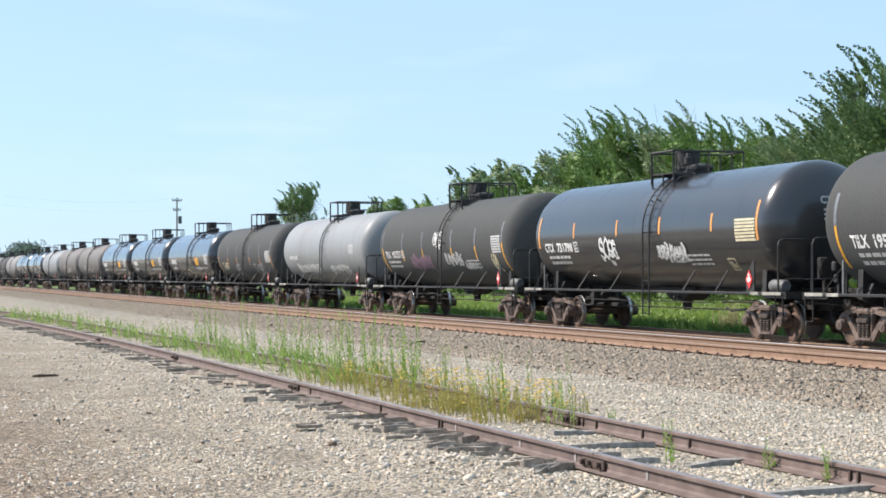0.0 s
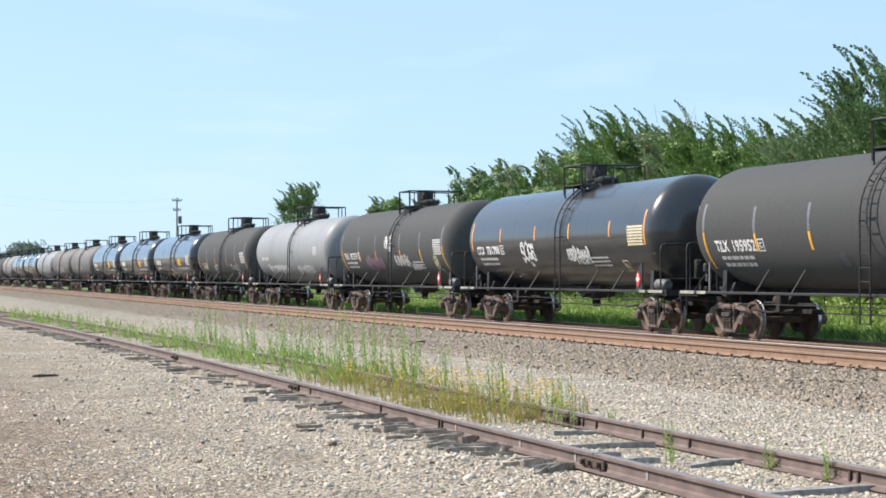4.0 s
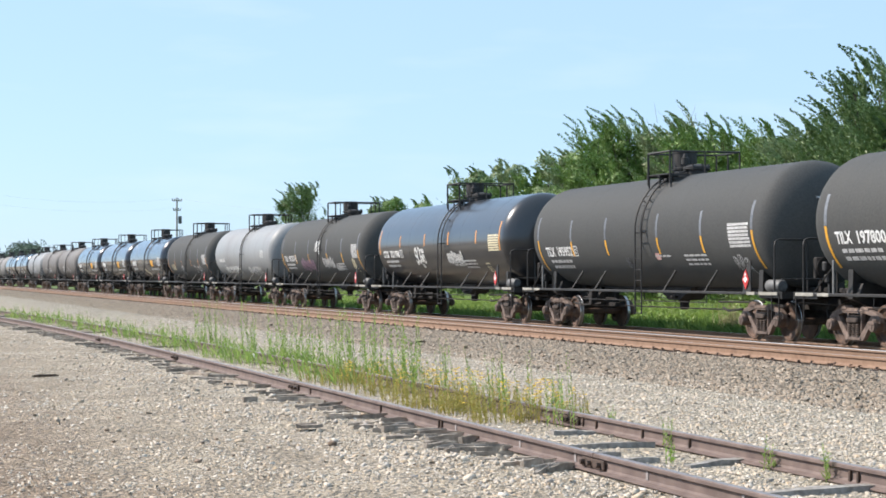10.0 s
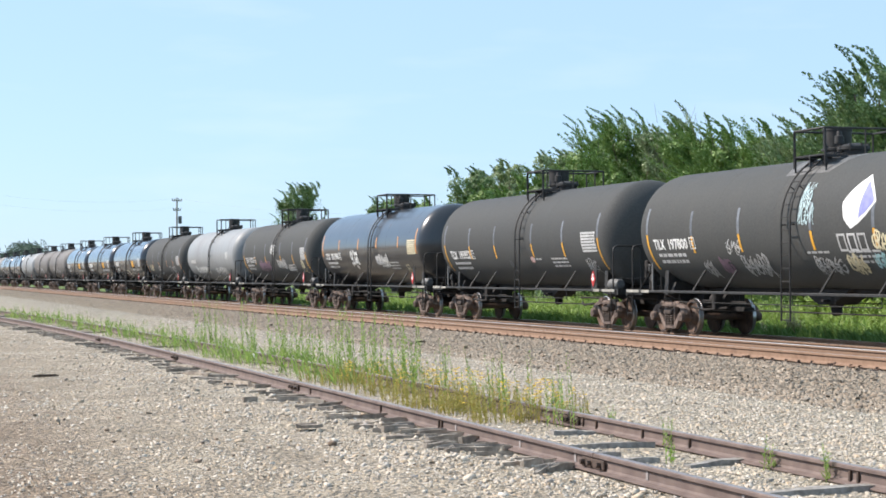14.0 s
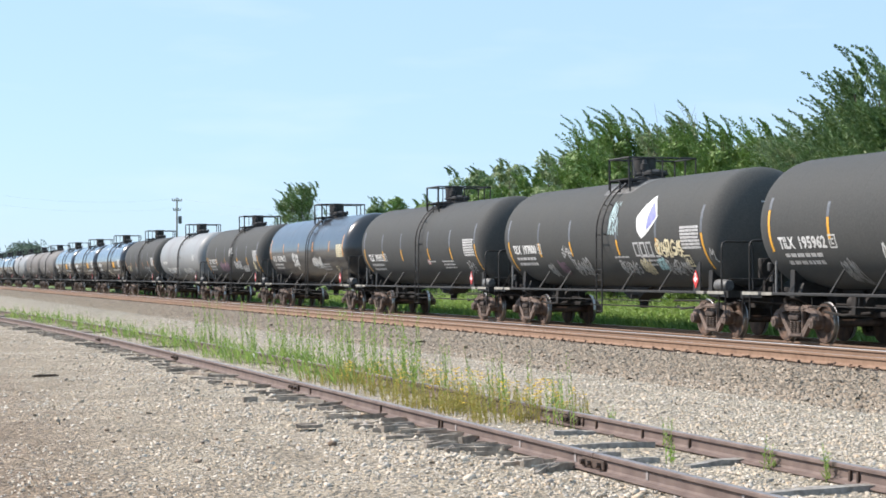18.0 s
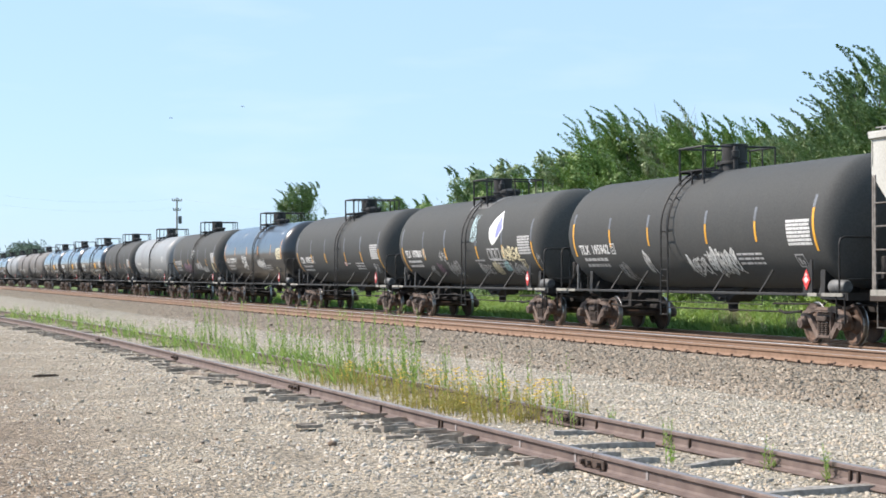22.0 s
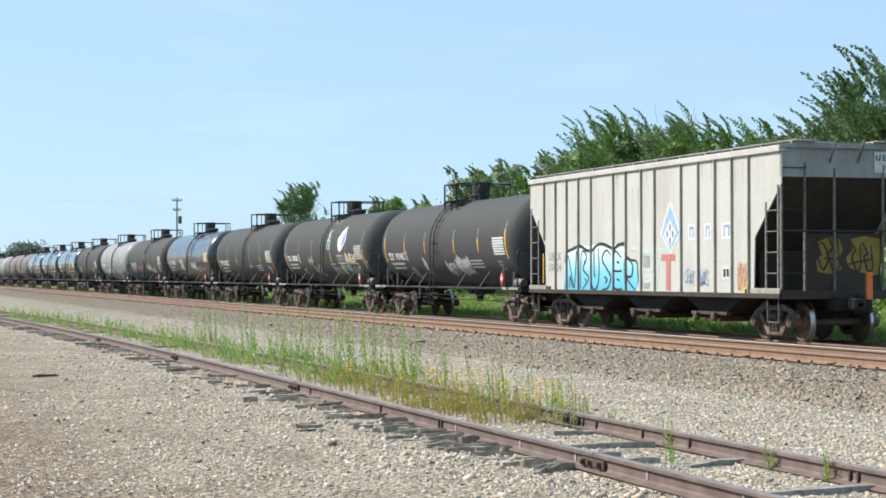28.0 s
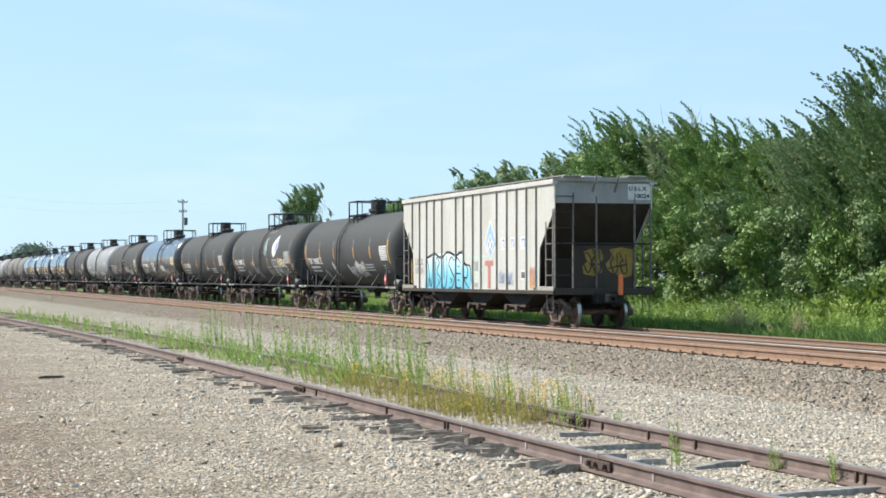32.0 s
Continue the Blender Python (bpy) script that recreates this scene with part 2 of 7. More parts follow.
def ground_material():
    """Dirt track, light gravel, ballast and grass, by strips along the tracks with ragged edges."""
    m, n, l, b = nodes("yard_ground", 0.95)
    tc = n.new("ShaderNodeTexCoord")
    sx = n.new("ShaderNodeSeparateXYZ")
    l.new(tc.outputs["Object"], sx.inputs[0])
    wob = noise_tex(n, l, 0.35, 5.0, 0.6)
    add = n.new("ShaderNodeMath")
    add.operation = 'MULTIPLY_ADD'
    add.inputs[1].default_value = 3.0
    l.new(wob, add.inputs[0])
    l.new(sx.outputs[0], add.inputs[2])
    fr = n.new("ShaderNodeMapRange")
    fr.inputs["From Min"].default_value = -20.0
    fr.inputs["From Max"].default_value = 60.0
    l.new(add.outputs[0], fr.inputs["Value"])

    def at(x):
        return (x + 1.5 + 20.0) / 80.0
    base = ramp(n, l, fr.outputs[0], [(at(1.3), (0.275, 0.212, 0.158)), (at(2.8), (0.37, 0.318, 0.256)), (at(7.5), (0.435, 0.395, 0.335)),
                                      (at(11.5), (0.37, 0.345, 0.295)), (at(13.0), (0.23, 0.208, 0.172)), (at(23.5), (0.20, 0.182, 0.152)),
                                      (at(24.6), (0.18, 0.20, 0.08)), (at(26.0), (0.14, 0.21, 0.055))])
    c = base
    heights = []
    for size, spread in ((19.0, 0.52), (48.0, 0.36)):
        vor = n.new("ShaderNodeTexVoronoi")
        vor.inputs["Scale"].default_value = size
        l.new(tc.outputs["Object"], vor.inputs[0])
        cell = n.new("ShaderNodeSeparateColor")
        l.new(vor.outputs["Color"], cell.inputs[0])
        lo, hi = 1.0 - spread, 1.0 + spread * 0.72
        g = ramp(n, l, cell.outputs[0], [(0.0, (lo, lo, lo * 0.98)), (0.35, (0.95, 0.94, 0.9)), (0.6, (1.0, 0.96, 0.86)), (0.8, (1.06, 1.05, 1.03)), (1.0, (hi, hi, hi))])
        c = mix(n, l, c, g, 1.0, 'MULTIPLY')
        heights.append(vor.outputs["Distance"])
    stain = ramp(n, l, noise_tex(n, l, 0.9, 6.0, 0.65), [(0.35, (0.74, 0.72, 0.69)), (0.65, (1.06, 1.06, 1.05))])
    c = mix(n, l, c, stain, 1.0, 'MULTIPLY')
    l.new(c, b.inputs["Base Color"])
    both = n.new("ShaderNodeMath")
    both.operation = 'MULTIPLY_ADD'
    both.inputs[1].default_value = 0.45
    l.new(heights[1], both.inputs[0])
    l.new(heights[0], both.inputs[2])
    bump(n, l, b, both.outputs[0], 1.0, 0.045)
    for q in n:
        if q.type == 'BUMP':
            q.invert = True
    return m


GROUND = ground_material()
# ---- mesh tools ----
class Shape:
    """Gathers vertices, faces and their material index for one mesh."""

    def __init__(self):
        self.v, self.f, self.mi = [], [], []

    def add(self, verts, faces, mi=0):
        o = len(self.v)
        self.v += [tuple(p) for p in verts]
        self.f += [tuple(i + o for i in q) for q in faces]
        self.mi += [mi] * len(faces)
        return self

    def box(self, x0, x1, y0, y1, z0, z1, b=0.0, mi=0):
        """A block; b is the chamfer of the edges."""
        b = min(b, (x1 - x0) * 0.45, (y1 - y0) * 0.45, (z1 - z0) * 0.45)
        if b <= 0:
            v = [(x, y, z) for x in (x0, x1) for y in (y0, y1) for z in (z0, z1)]
            return self.add(v, [(0, 1, 3, 2), (4, 6, 7, 5), (0, 4, 5, 1), (2, 3, 7, 6), (0, 2, 6, 4), (1, 5, 7, 3)], mi)
        bm = bmesh.new()
        bmesh.ops.create_cube(bm, size=1.0)
        for q in bm.verts:
            q.co = ((x0 + x1) / 2 + q.co.x * (x1 - x0), (y0 + y1) / 2 + q.co.y * (y1 - y0), (z0 + z1) / 2 + q.co.z * (z1 - z0))
        bmesh.ops.bevel(bm, geom=bm.edges[:], offset=b, segments=1, affect='EDGES', profile=0.5)
        bm.verts.index_update()
        self.add([q.co for q in bm.verts], [[w.index for w in f.verts] for f in bm.faces], mi)
        bm.free()
        return self

    def prism(self, outline, axis, a, b, mi=0):
        """An outline in the plane across an axis ('x': points are (y, z)), drawn out from a to b."""
        n = len(outline)

        def p(u, w, t):
            return {'x': (t, u, w), 'y': (u, t, w), 'z': (u, w, t)}[axis]
        v = [p(u, w, a) for u, w in outline] + [p(u, w, b) for u, w in outline]
        f = [(i, (i + 1) % n, n + (i + 1) % n, n + i) for i in range(n)]
        return self.add(v, f + [tuple(range(n))[::-1], tuple(range(n, 2 * n))], mi)

    def tube(self, pts, r, seg=6, mi=0, r_end=None):
        """A round bar along points."""
        pts = [Vector(p) for p in pts]
        n = len(pts)
        rings = []
        side = None
        for i, p in enumerate(pts):
            d = (pts[min(i + 1, n - 1)] - pts[max(i - 1, 0)]).normalized()
            ref = side if side is not None else (Vector((0, 0, 1)) if abs(d.z) < 0.9 else Vector((1, 0, 0)))
            u = (ref - d * ref.dot(d))
            u = u.normalized() if u.length > 1e-5 else d.orthogonal().normalized()
            side = u
            w = d.cross(u)
            rr = r if r_end is None else r + (r_end - r) * i / (n - 1)
            rings.append([p + (u * math.cos(k * math.tau / seg) + w * math.sin(k * math.tau / seg)) * rr for k in range(seg)])
        v = [q for ring in rings for q in ring]
        f = []
        for i in range(n - 1):
            for k in range(seg):
                f.append((i * seg + k, i * seg + (k + 1) % seg, (i + 1) * seg + (k + 1) % seg, (i + 1) * seg + k))
        f += [tuple(range(seg))[::-1], tuple(range((n - 1) * seg, n * seg))]
        return self.add(v, f, mi)

    def lathe(self, profile, axis='y', seg=24, centre=(0, 0, 0), mi=0):
        """A turned form: profile rows are (distance along the axis, radius)."""
        rows = []
        for t, r in profile:
            for k in range(seg):
                a = k * math.tau / seg
                c, s = r * math.cos(a), r * math.sin(a)
                p = {'y': (c, t, s), 'x': (t, c, s), 'z': (c, s, t)}[axis]
                rows.append((p[0] + centre[0], p[1] + centre[1], p[2] + centre[2]))
        f = []
        for i in range(len(profile) - 1):
            for k in range(seg):
                f.append((i * seg + k, i * seg + (k + 1) % seg, (i + 1) * seg + (k + 1) % seg, (i + 1) * seg + k))
        m = len(profile) - 1
        f += [tuple(range(seg)), tuple(range(m * seg, (m + 1) * seg))[::-1]]
        return self.add(rows, f, mi)

    def mesh(self, name, mats, smooth=None):
        me = bpy.data.meshes.new(name)
        me.from_pydata(self.v, [], self.f)
        for m in mats:
            me.materials.append(m)
        me.polygons.foreach_set("material_index", self.mi)
        bm = bmesh.new()
        bm.from_mesh(me)
        bmesh.ops.recalc_face_normals(bm, faces=bm.faces[:])
        if smooth is not None:
            for f in bm.faces:
                f.smooth = True
            for e in bm.edges:
                if len(e.link_faces) == 2 and e.calc_face_angle(0) > radians(smooth):
                    e.smooth = False
        bm.to_mesh(me)
        bm.free()
        return me


def part(name, shape, mats, parent, label="", at=None, smooth=None):
    """Links a Shape (or a mesh) as one mesh object under a thing or under a part."""
    mats = mats if isinstance(mats, (list, tuple)) else [mats]
    me = shape if isinstance(shape, bpy.types.Mesh) else shape.mesh(name, mats, smooth)
    ob = new(name, me)
    ob.parent = parent
    if at:
        ob.location = at
    if label:
        ob["label"] = label
    return ob


def thing(name, label, category, group="", kind="", at=(0, 0, 0)):
    ob = new(name)
    ob.empty_display_size = 0.3
    ob.location = at
    return tagged(ob, label, category, group, kind)


def bulk(name, verts, faces, mat, smooth=False):
    """A mesh from arrays, for great numbers of small pieces."""
    verts = np.asarray(verts, dtype=np.float32)
    faces = np.asarray(faces, dtype=np.int32)
    k = faces.shape[1]
    me = bpy.data.meshes.new(name)
    me.vertices.add(len(verts))
    me.vertices.foreach_set("co", verts.ravel())
    me.loops.add(faces.size)
    me.loops.foreach_set("vertex_index", faces.ravel())
    me.polygons.add(len(faces))
    me.polygons.foreach_set("loop_start", np.arange(0, faces.size, k, dtype=np.int32))
    me.polygons.foreach_set("loop_total", np.full(len(faces), k, dtype=np.int32))
    me.update(calc_edges=True)
    me.validate()
    me.materials.append(mat)
    return me
# ---- ground and tracks ----
NEAR_X, NEAR_TOP = 16.75, 0.236      # the empty main track
TRAIN_X, TRAIN_TOP = 21.587, 0.042    # the track that carries the train
SIDE_TOP = 0.139                     # the old siding
GAUGE = 1.505


def siding_x(y):
    return 6.55 - 0.0006 * max(0.0, y - 28.0) ** 2 if y < 110 else 6.55 - 0.0006 * 82 ** 2 - 0.0984 * (y - 110)


PROFILE = [(-700, -0.06), (-60, -0.06), (-8, -0.05), (0, -0.05), (2, -0.05), (4, -0.035), (5.4, -0.025), (7.6, -0.025), (9, -0.04), (11, -0.07), (12.4, -0.065),
           (13.6, -0.05), (14.6, 0.005), (15.3, 0.028), (18.2, 0.028), (19.1, -0.06), (19.7, -0.155), (23.4, -0.155), (24.2, -0.2), (26, -0.22),
           (34, -0.2), (60, -0.05), (200, 0.0), (1500, 0.0), (3000, 0.0)]


def ground_z(x):
    return float(np.interp(x, [p[0] for p in PROFILE], [p[1] for p in PROFILE]))


def relief(x, y):
    if not (-2 < x < 30 and 4 < y < 100):
        return 0.0
    return 0.04 * noise.noise((x * 0.9, y * 0.5, 0.0)) * (0.3 if x > 5.2 else 1.0)


def build_ground():
    xs = sorted(set([p[0] for p in PROFILE] + [i * 0.5 for i in range(-4, 60)]))
    ys = [-400, -150, -50, -10, 0] + [5 + i for i in range(95)] + [110, 130, 160, 200, 300, 500, 900, 1600, 3000, 4600]
    s = Shape()
    rnd = random.Random(4)
    v = []
    for y in ys:
        for x in xs:
            v.append((x, y, ground_z(x) + relief(x, y)))
    nx = len(xs)
    f = [(j * nx + i, j * nx + i + 1, (j + 1) * nx + i + 1, (j + 1) * nx + i) for j in range(len(ys) - 1) for i in range(nx - 1)]
    s.add(v, f)
    ob = new("ground", s.mesh("ground", [GROUND], 60))
    tagged(ob, "light gravel yard ground with ballast strips and a grass verge", "ground", kind="structure")


def rail_outline(h):
    """A flat-bottomed rail, as points across and up from its base."""
    k = h / 0.186
    half = [(0.076, 0.0), (0.076, 0.012), (0.02, 0.028), (0.0095, 0.05), (0.0095, 0.125), (0.018, 0.14), (0.037, 0.146), (0.037, 0.176), (0.03, 0.186)]
    return [(a, b * k) for a, b in half] + [(-a, b * k) for a, b in half[::-1]]


def rail(name, xf, y0, y1, base, h, mats, label, step=None, shiny=(8,), group=""):
    """xf: the rail's place across, along y. shiny: the sides of the outline that wheels polish."""
    o = rail_outline(h)
    n = len(o)
    s = Shape()
    ys = [y0, y1] if step is None else [y0 + i * step for i in range(int((y1 - y0) / step) + 1)]
    v = [(xf(y) + a, y, base + b) for y in ys for a, b in o]
    s.add(v, [])
    for j in range(len(ys) - 1):
        for i in range(n):
            s.f.append((j * n + i, j * n + (i + 1) % n, (j + 1) * n + (i + 1) % n, (j + 1) * n + i))
            s.mi.append(1 if i in shiny else 0)
    s.f += [tuple(range(n))[::-1], tuple(range((len(ys) - 1) * n, len(ys) * n))]
    s.mi += [0, 0]
    ob = new(name, s.mesh(name, mats))
    return tagged(ob, label, "rail", group, "structure")


def build_tracks():
    for x in (NEAR_X - GAUGE / 2, NEAR_X + GAUGE / 2):
        gauge_side = (8, 9)
        rail("main_rail", lambda y, x=x: x, -200, 1600, NEAR_TOP - 0.186, 0.186, [RAIL_RUST, RAIL_TOP],
             "rusty brown main line rail with a polished head", shiny=gauge_side if x > NEAR_X else (8,), group="main line rails")
    for x in (TRAIN_X - GAUGE / 2, TRAIN_X + GAUGE / 2):
        rail("main_rail", lambda y, x=x: x, -200, 1600, TRAIN_TOP - 0.186, 0.186, [RAIL_RUST, RAIL_TOP],
             "rusty brown main line rail under the train", shiny=(8,), group="main line rails")
    for side in (-1, 1):
        rail("siding_rail", lambda y: siding_x(y) + side * GAUGE / 2, -30, 190, SIDE_TOP - 0.15, 0.15, [SIDING_RAIL, SIDING_TOP],
             "old dark brown rail of the disused siding", step=4.0, shiny=(8,), group="siding rails")


build_ground()
build_tracks()
# ---- train: running gear ----
WHEEL_R = 0.457
AXLE = 0.889


def wheelset_mesh():
    s = Shape()
    s.lathe([(-1.12, 0.065), (-1.0, 0.075), (-0.78, 0.085), (0.78, 0.085), (1.0, 0.075), (1.12, 0.065)], 'x', 12)
    for side in (-1, 1):
        prof = [(0.675, 0.16), (0.675, 0.37), (0.682, 0.44), (0.692, 0.482), (0.712, 0.482), (0.722, 0.460), (0.80, 0.454), (0.815, 0.445), (0.815, 0.385),
                (0.77, 0.36), (0.745, 0.22), (0.83, 0.17), (0.85, 0.15), (0.85, 0.10)]
        o = len(s.f)
        s.lathe([(side * a, r) for a, r in prof], 'x', 28)
        for i in range(o, len(s.f)):
            row = (i - o) // 28
            s.mi[i] = 1 if row in (4, 5, 6) else 0
        s.lathe([(side * 0.93, 0.13), (side * 1.07, 0.14), (side * 1.10, 0.12), (side * 1.14, 0.06)], 'x', 14)
    return s.mesh("wheelset", [WHEEL, TREAD], 40)


def sideframe_mesh():
    """Cast frame: arched top chord, jaws over the bearings, two sloping legs with open windows, and columns round the springs."""
    s = Shape()
    t = 0.052
    s.prism([(-1.05, 0.52), (-1.06, 0.63), (-0.92, 0.73), (-0.50, 0.83), (0.50, 0.83), (0.92, 0.73), (1.06, 0.63), (1.05, 0.52), (0.95, 0.52), (0.86, 0.63), (0.46, 0.72), (-0.46, 0.72), (-0.86, 0.63), (-0.95, 0.52)], 'x', -t, t)
    for q in (-1, 1):
        leg = [(q * 0.82, 0.66), (q * 0.71, 0.69), (q * 0.25, 0.25), (q * 0.25, 0.13), (q * 0.36, 0.14)]
        s.prism(leg if q > 0 else leg[::-1], 'x', -t, t)
        a, b = sorted((q * 0.25, q * 0.30))
        s.box(-t, t, a, b, 0.20, 0.74, 0.012)
        lug = [(q * 0.60, 0.83), (q * 0.50, 0.86), (q * 0.34, 0.86), (q * 0.30, 0.81), (q * 0.60, 0.79)]
        s.prism(lug if q > 0 else lug[::-1], 'x', -t - 0.02, t + 0.02)
    s.box(-t - 0.03, t + 0.03, -0.30, 0.30, 0.12, 0.225, 0.03)
    s.box(-t - 0.015, t + 0.015, -0.40, 0.40, 0.735, 0.80, 0.02)
    for y in (-AXLE, AXLE):
        s.box(-0.10, 0.10, y - 0.11, y + 0.11, 0.52, 0.64, 0.03)
        s.lathe([(-0.17, 0.085), (-0.165, 0.115), (-0.10, 0.13), (0.10, 0.13), (0.16, 0.12)], 'x', 14, (0, y, WHEEL_R))
        s.lathe([(-0.19, 0.015), (-0.185, 0.05), (-0.16, 0.055)], 'x', 8, (0, y, WHEEL_R))
        for k in range(3):
            a = k * math.tau / 3 + 0.5
            s.lathe([(-0.182, 0.008), (-0.178, 0.018), (-0.165, 0.018)], 'x', 6, (0, y + 0.075 * math.cos(a), WHEEL_R + 0.075 * math.sin(a)))
    return s.mesh("sideframe", [FRAME], 35)


def spring_mesh():
    s = Shape()
    prof = []
    for k in range(6):
        prof += [(0.235 + k * 0.045, 0.070), (0.235 + k * 0.045 + 0.022, 0.050)]
    s.lathe(prof, 'z', 8, (-0.05, 0, 0))
    return s.mesh("spring", [TRUCK], 40)


def bolster_end_mesh():
    s = Shape()
    s.box(-0.13, 0.13, -0.235, 0.235, 0.50, 0.64, 0.03)
    return s.mesh("bolster_end", [TRUCK], 40)


def bolster_mesh():
    s = Shape()
    s.prism([(-1.05, 0.56), (-1.05, 0.66), (-0.5, 0.78), (0.5, 0.78), (1.05, 0.66), (1.05, 0.56), (0.5, 0.44), (-0.5, 0.44)], 'y', -0.2, 0.2)
    s.lathe([(0.76, 0.18), (0.88, 0.18)], 'z', 16)
    for y in (-0.42, 0.42):
        s.box(-0.92, 0.92, y - 0.04, y + 0.04, 0.36, 0.46, 0.01)
    return s.mesh("truck", [TRUCK], 35)


GEAR = dict(wheelset=wheelset_mesh(), sideframe=sideframe_mesh(), spring=spring_mesh(), end=bolster_end_mesh(), bolster=bolster_mesh())


def truck(car, y):
    t = part("truck", GEAR["bolster"], TRUCK, car, "rust brown cast steel truck in a shade-darkened tone", (0, y, 0))
    for x in (-0.99, 0.99):
        part("sideframe", GEAR["sideframe"], FRAME, t, "dusty beige cast sideframe", at=(x, 0, 0))
        part("bolster_end", GEAR["end"], TRUCK, t, at=(x, 0, 0))
        for y in (-0.16, 0.0, 0.16):
            part("spring", GEAR["spring"], TRUCK, t, at=(x, y, 0))
    for a in (-AXLE, AXLE):
        part("wheelset", GEAR["wheelset"], WHEEL, t, "brown wheels with bright treads", at=(0, a, WHEEL_R))


def coupler_shape(y0, y1):
    s = Shape()
    d = 1 if y1 > y0 else -1
    a, b = sorted((y0, y1))
    s.box(-0.08, 0.08, a, b, 0.80, 0.94, 0.03)
    s.box(-0.17, 0.14, b - 0.28 if d > 0 else a, b if d > 0 else a + 0.28, 0.74, 1.02, 0.05)
    return s


# ---- train: decals, mapped on a tank's side ----
TANK_R, TANK_Z, TANK_L, HEAD = 1.52, 2.73, 7.40, 0.78


def on_tank(u, v, lift=0.006):
    """u: metres along the car (y); v: height above the rail, on the side that faces the camera."""
    a = math.asin(max(-0.98, min(0.98, (v - TANK_Z) / TANK_R)))
    r = TANK_R + lift
    return (-r * math.cos(a), u, TANK_Z + r * math.sin(a))


def on_side(u, v, lift=0.006):
    return (-1.60 - lift, u, v)


def on_end(u, v, lift=0.006):
    """The near head of a tank; u across (x)."""
    q = min(0.97, (u * u + (v - TANK_Z) ** 2) / TANK_R ** 2)
    return (u, -(TANK_L + HEAD * math.sqrt(1 - q)) - lift, v)


def patch(s, surf, u0, u1, v0, v1, lift=0.006, nu=1, nv=6, mi=0):
    v = [surf(u0 + (u1 - u0) * i / nu, v0 + (v1 - v0) * j / nv, lift) for j in range(nv + 1) for i in range(nu + 1)]
    f = [(j * (nu + 1) + i, j * (nu + 1) + i + 1, (j + 1) * (nu + 1) + i + 1, (j + 1) * (nu + 1) + i) for j in range(nv) for i in range(nu)]
    return s.add(v, f, mi)


def poly(s, surf, outline, lift=0.006, mi=0):
    """A flat outline, filled in strips so that it follows the surface."""
    vs = sorted(set(p[1] for p in outline))
    lo, hi = vs[0], vs[-1]
    n = max(4, int((hi - lo) / 0.06))
    rows = []
    for k in range(n + 1):
        y = lo + (hi - lo) * min(max(k / n, 0.0005), 0.9995)
        xs = []
        for i in range(len(outline)):
            (xa, ya), (xb, yb) = outline[i], outline[(i + 1) % len(outline)]
            if (ya - y) * (yb - y) < 0:
                xs.append(xa + (xb - xa) * (y - ya) / (yb - ya))
        if len(xs) >= 2:
            rows.append((min(xs), max(xs), y))
    v = [surf(x, y, lift) for a, b, y in rows for x in (a, b)]
    return s.add(v, [(2 * i, 2 * i + 1, 2 * i + 3, 2 * i + 2) for i in range(len(rows) - 1)], mi)


def ribbon(s, surf, pts, w, lift=0.008, mi=0):
    v, f = [], []
    for i, (x, y) in enumerate(pts):
        a, b = pts[max(i - 1, 0)], pts[min(i + 1, len(pts) - 1)]
        dx, dy = b[0] - a[0], b[1] - a[1]
        n = math.hypot(dx, dy) or 1.0
        k = w * (0.6 + 0.4 * math.sin(math.pi * (i + 0.5) / len(pts)))
        v += [surf(x - dy / n * k / 2, y + dx / n * k / 2, lift), surf(x + dy / n * k / 2, y - dx / n * k / 2, lift)]
        if i:
            f.append((2 * i - 2, 2 * i - 1, 2 * i + 1, 2 * i))
    return s.add(v, f, mi)


GLYPHS = ((((0, 0.9), (0.25, 0.05), (0.5, 0.75), (0.72, 0.05), (1, 1)),),
          (((0.95, 0.85), (0.3, 1.0), (0.05, 0.5), (0.3, 0.0), (1.0, 0.15)), ((0.1, 0.5), (0.8, 0.58))),
          (((0.0, 0.0), (0.45, 1.0), (1.0, 0.0)), ((0.1, 0.38), (0.95, 0.42))),
          (((0.1, 0.0), (0.15, 1.0), (0.85, 0.9), (0.8, 0.55), (0.15, 0.5), (1.0, -0.1))),
          (((0.95, 0.8), (0.6, 1.0), (0.1, 0.85), (0.2, 0.55), (0.85, 0.45), (0.9, 0.15), (0.5, -0.05), (0.0, 0.12)),),
          (((0.5, 1.0), (0.05, 0.7), (0.1, 0.2), (0.55, 0.0), (0.95, 0.3), (0.9, 0.8), (0.45, 1.02)),),
          (((0.1, 1.0), (0.15, 0.0), (0.9, 0.05), (1.2, 0.2)),),
          (((0.0, 1.0), (0.95, 0.92)), ((0.5, 1.0), (0.45, -0.05), (0.75, -0.2))))


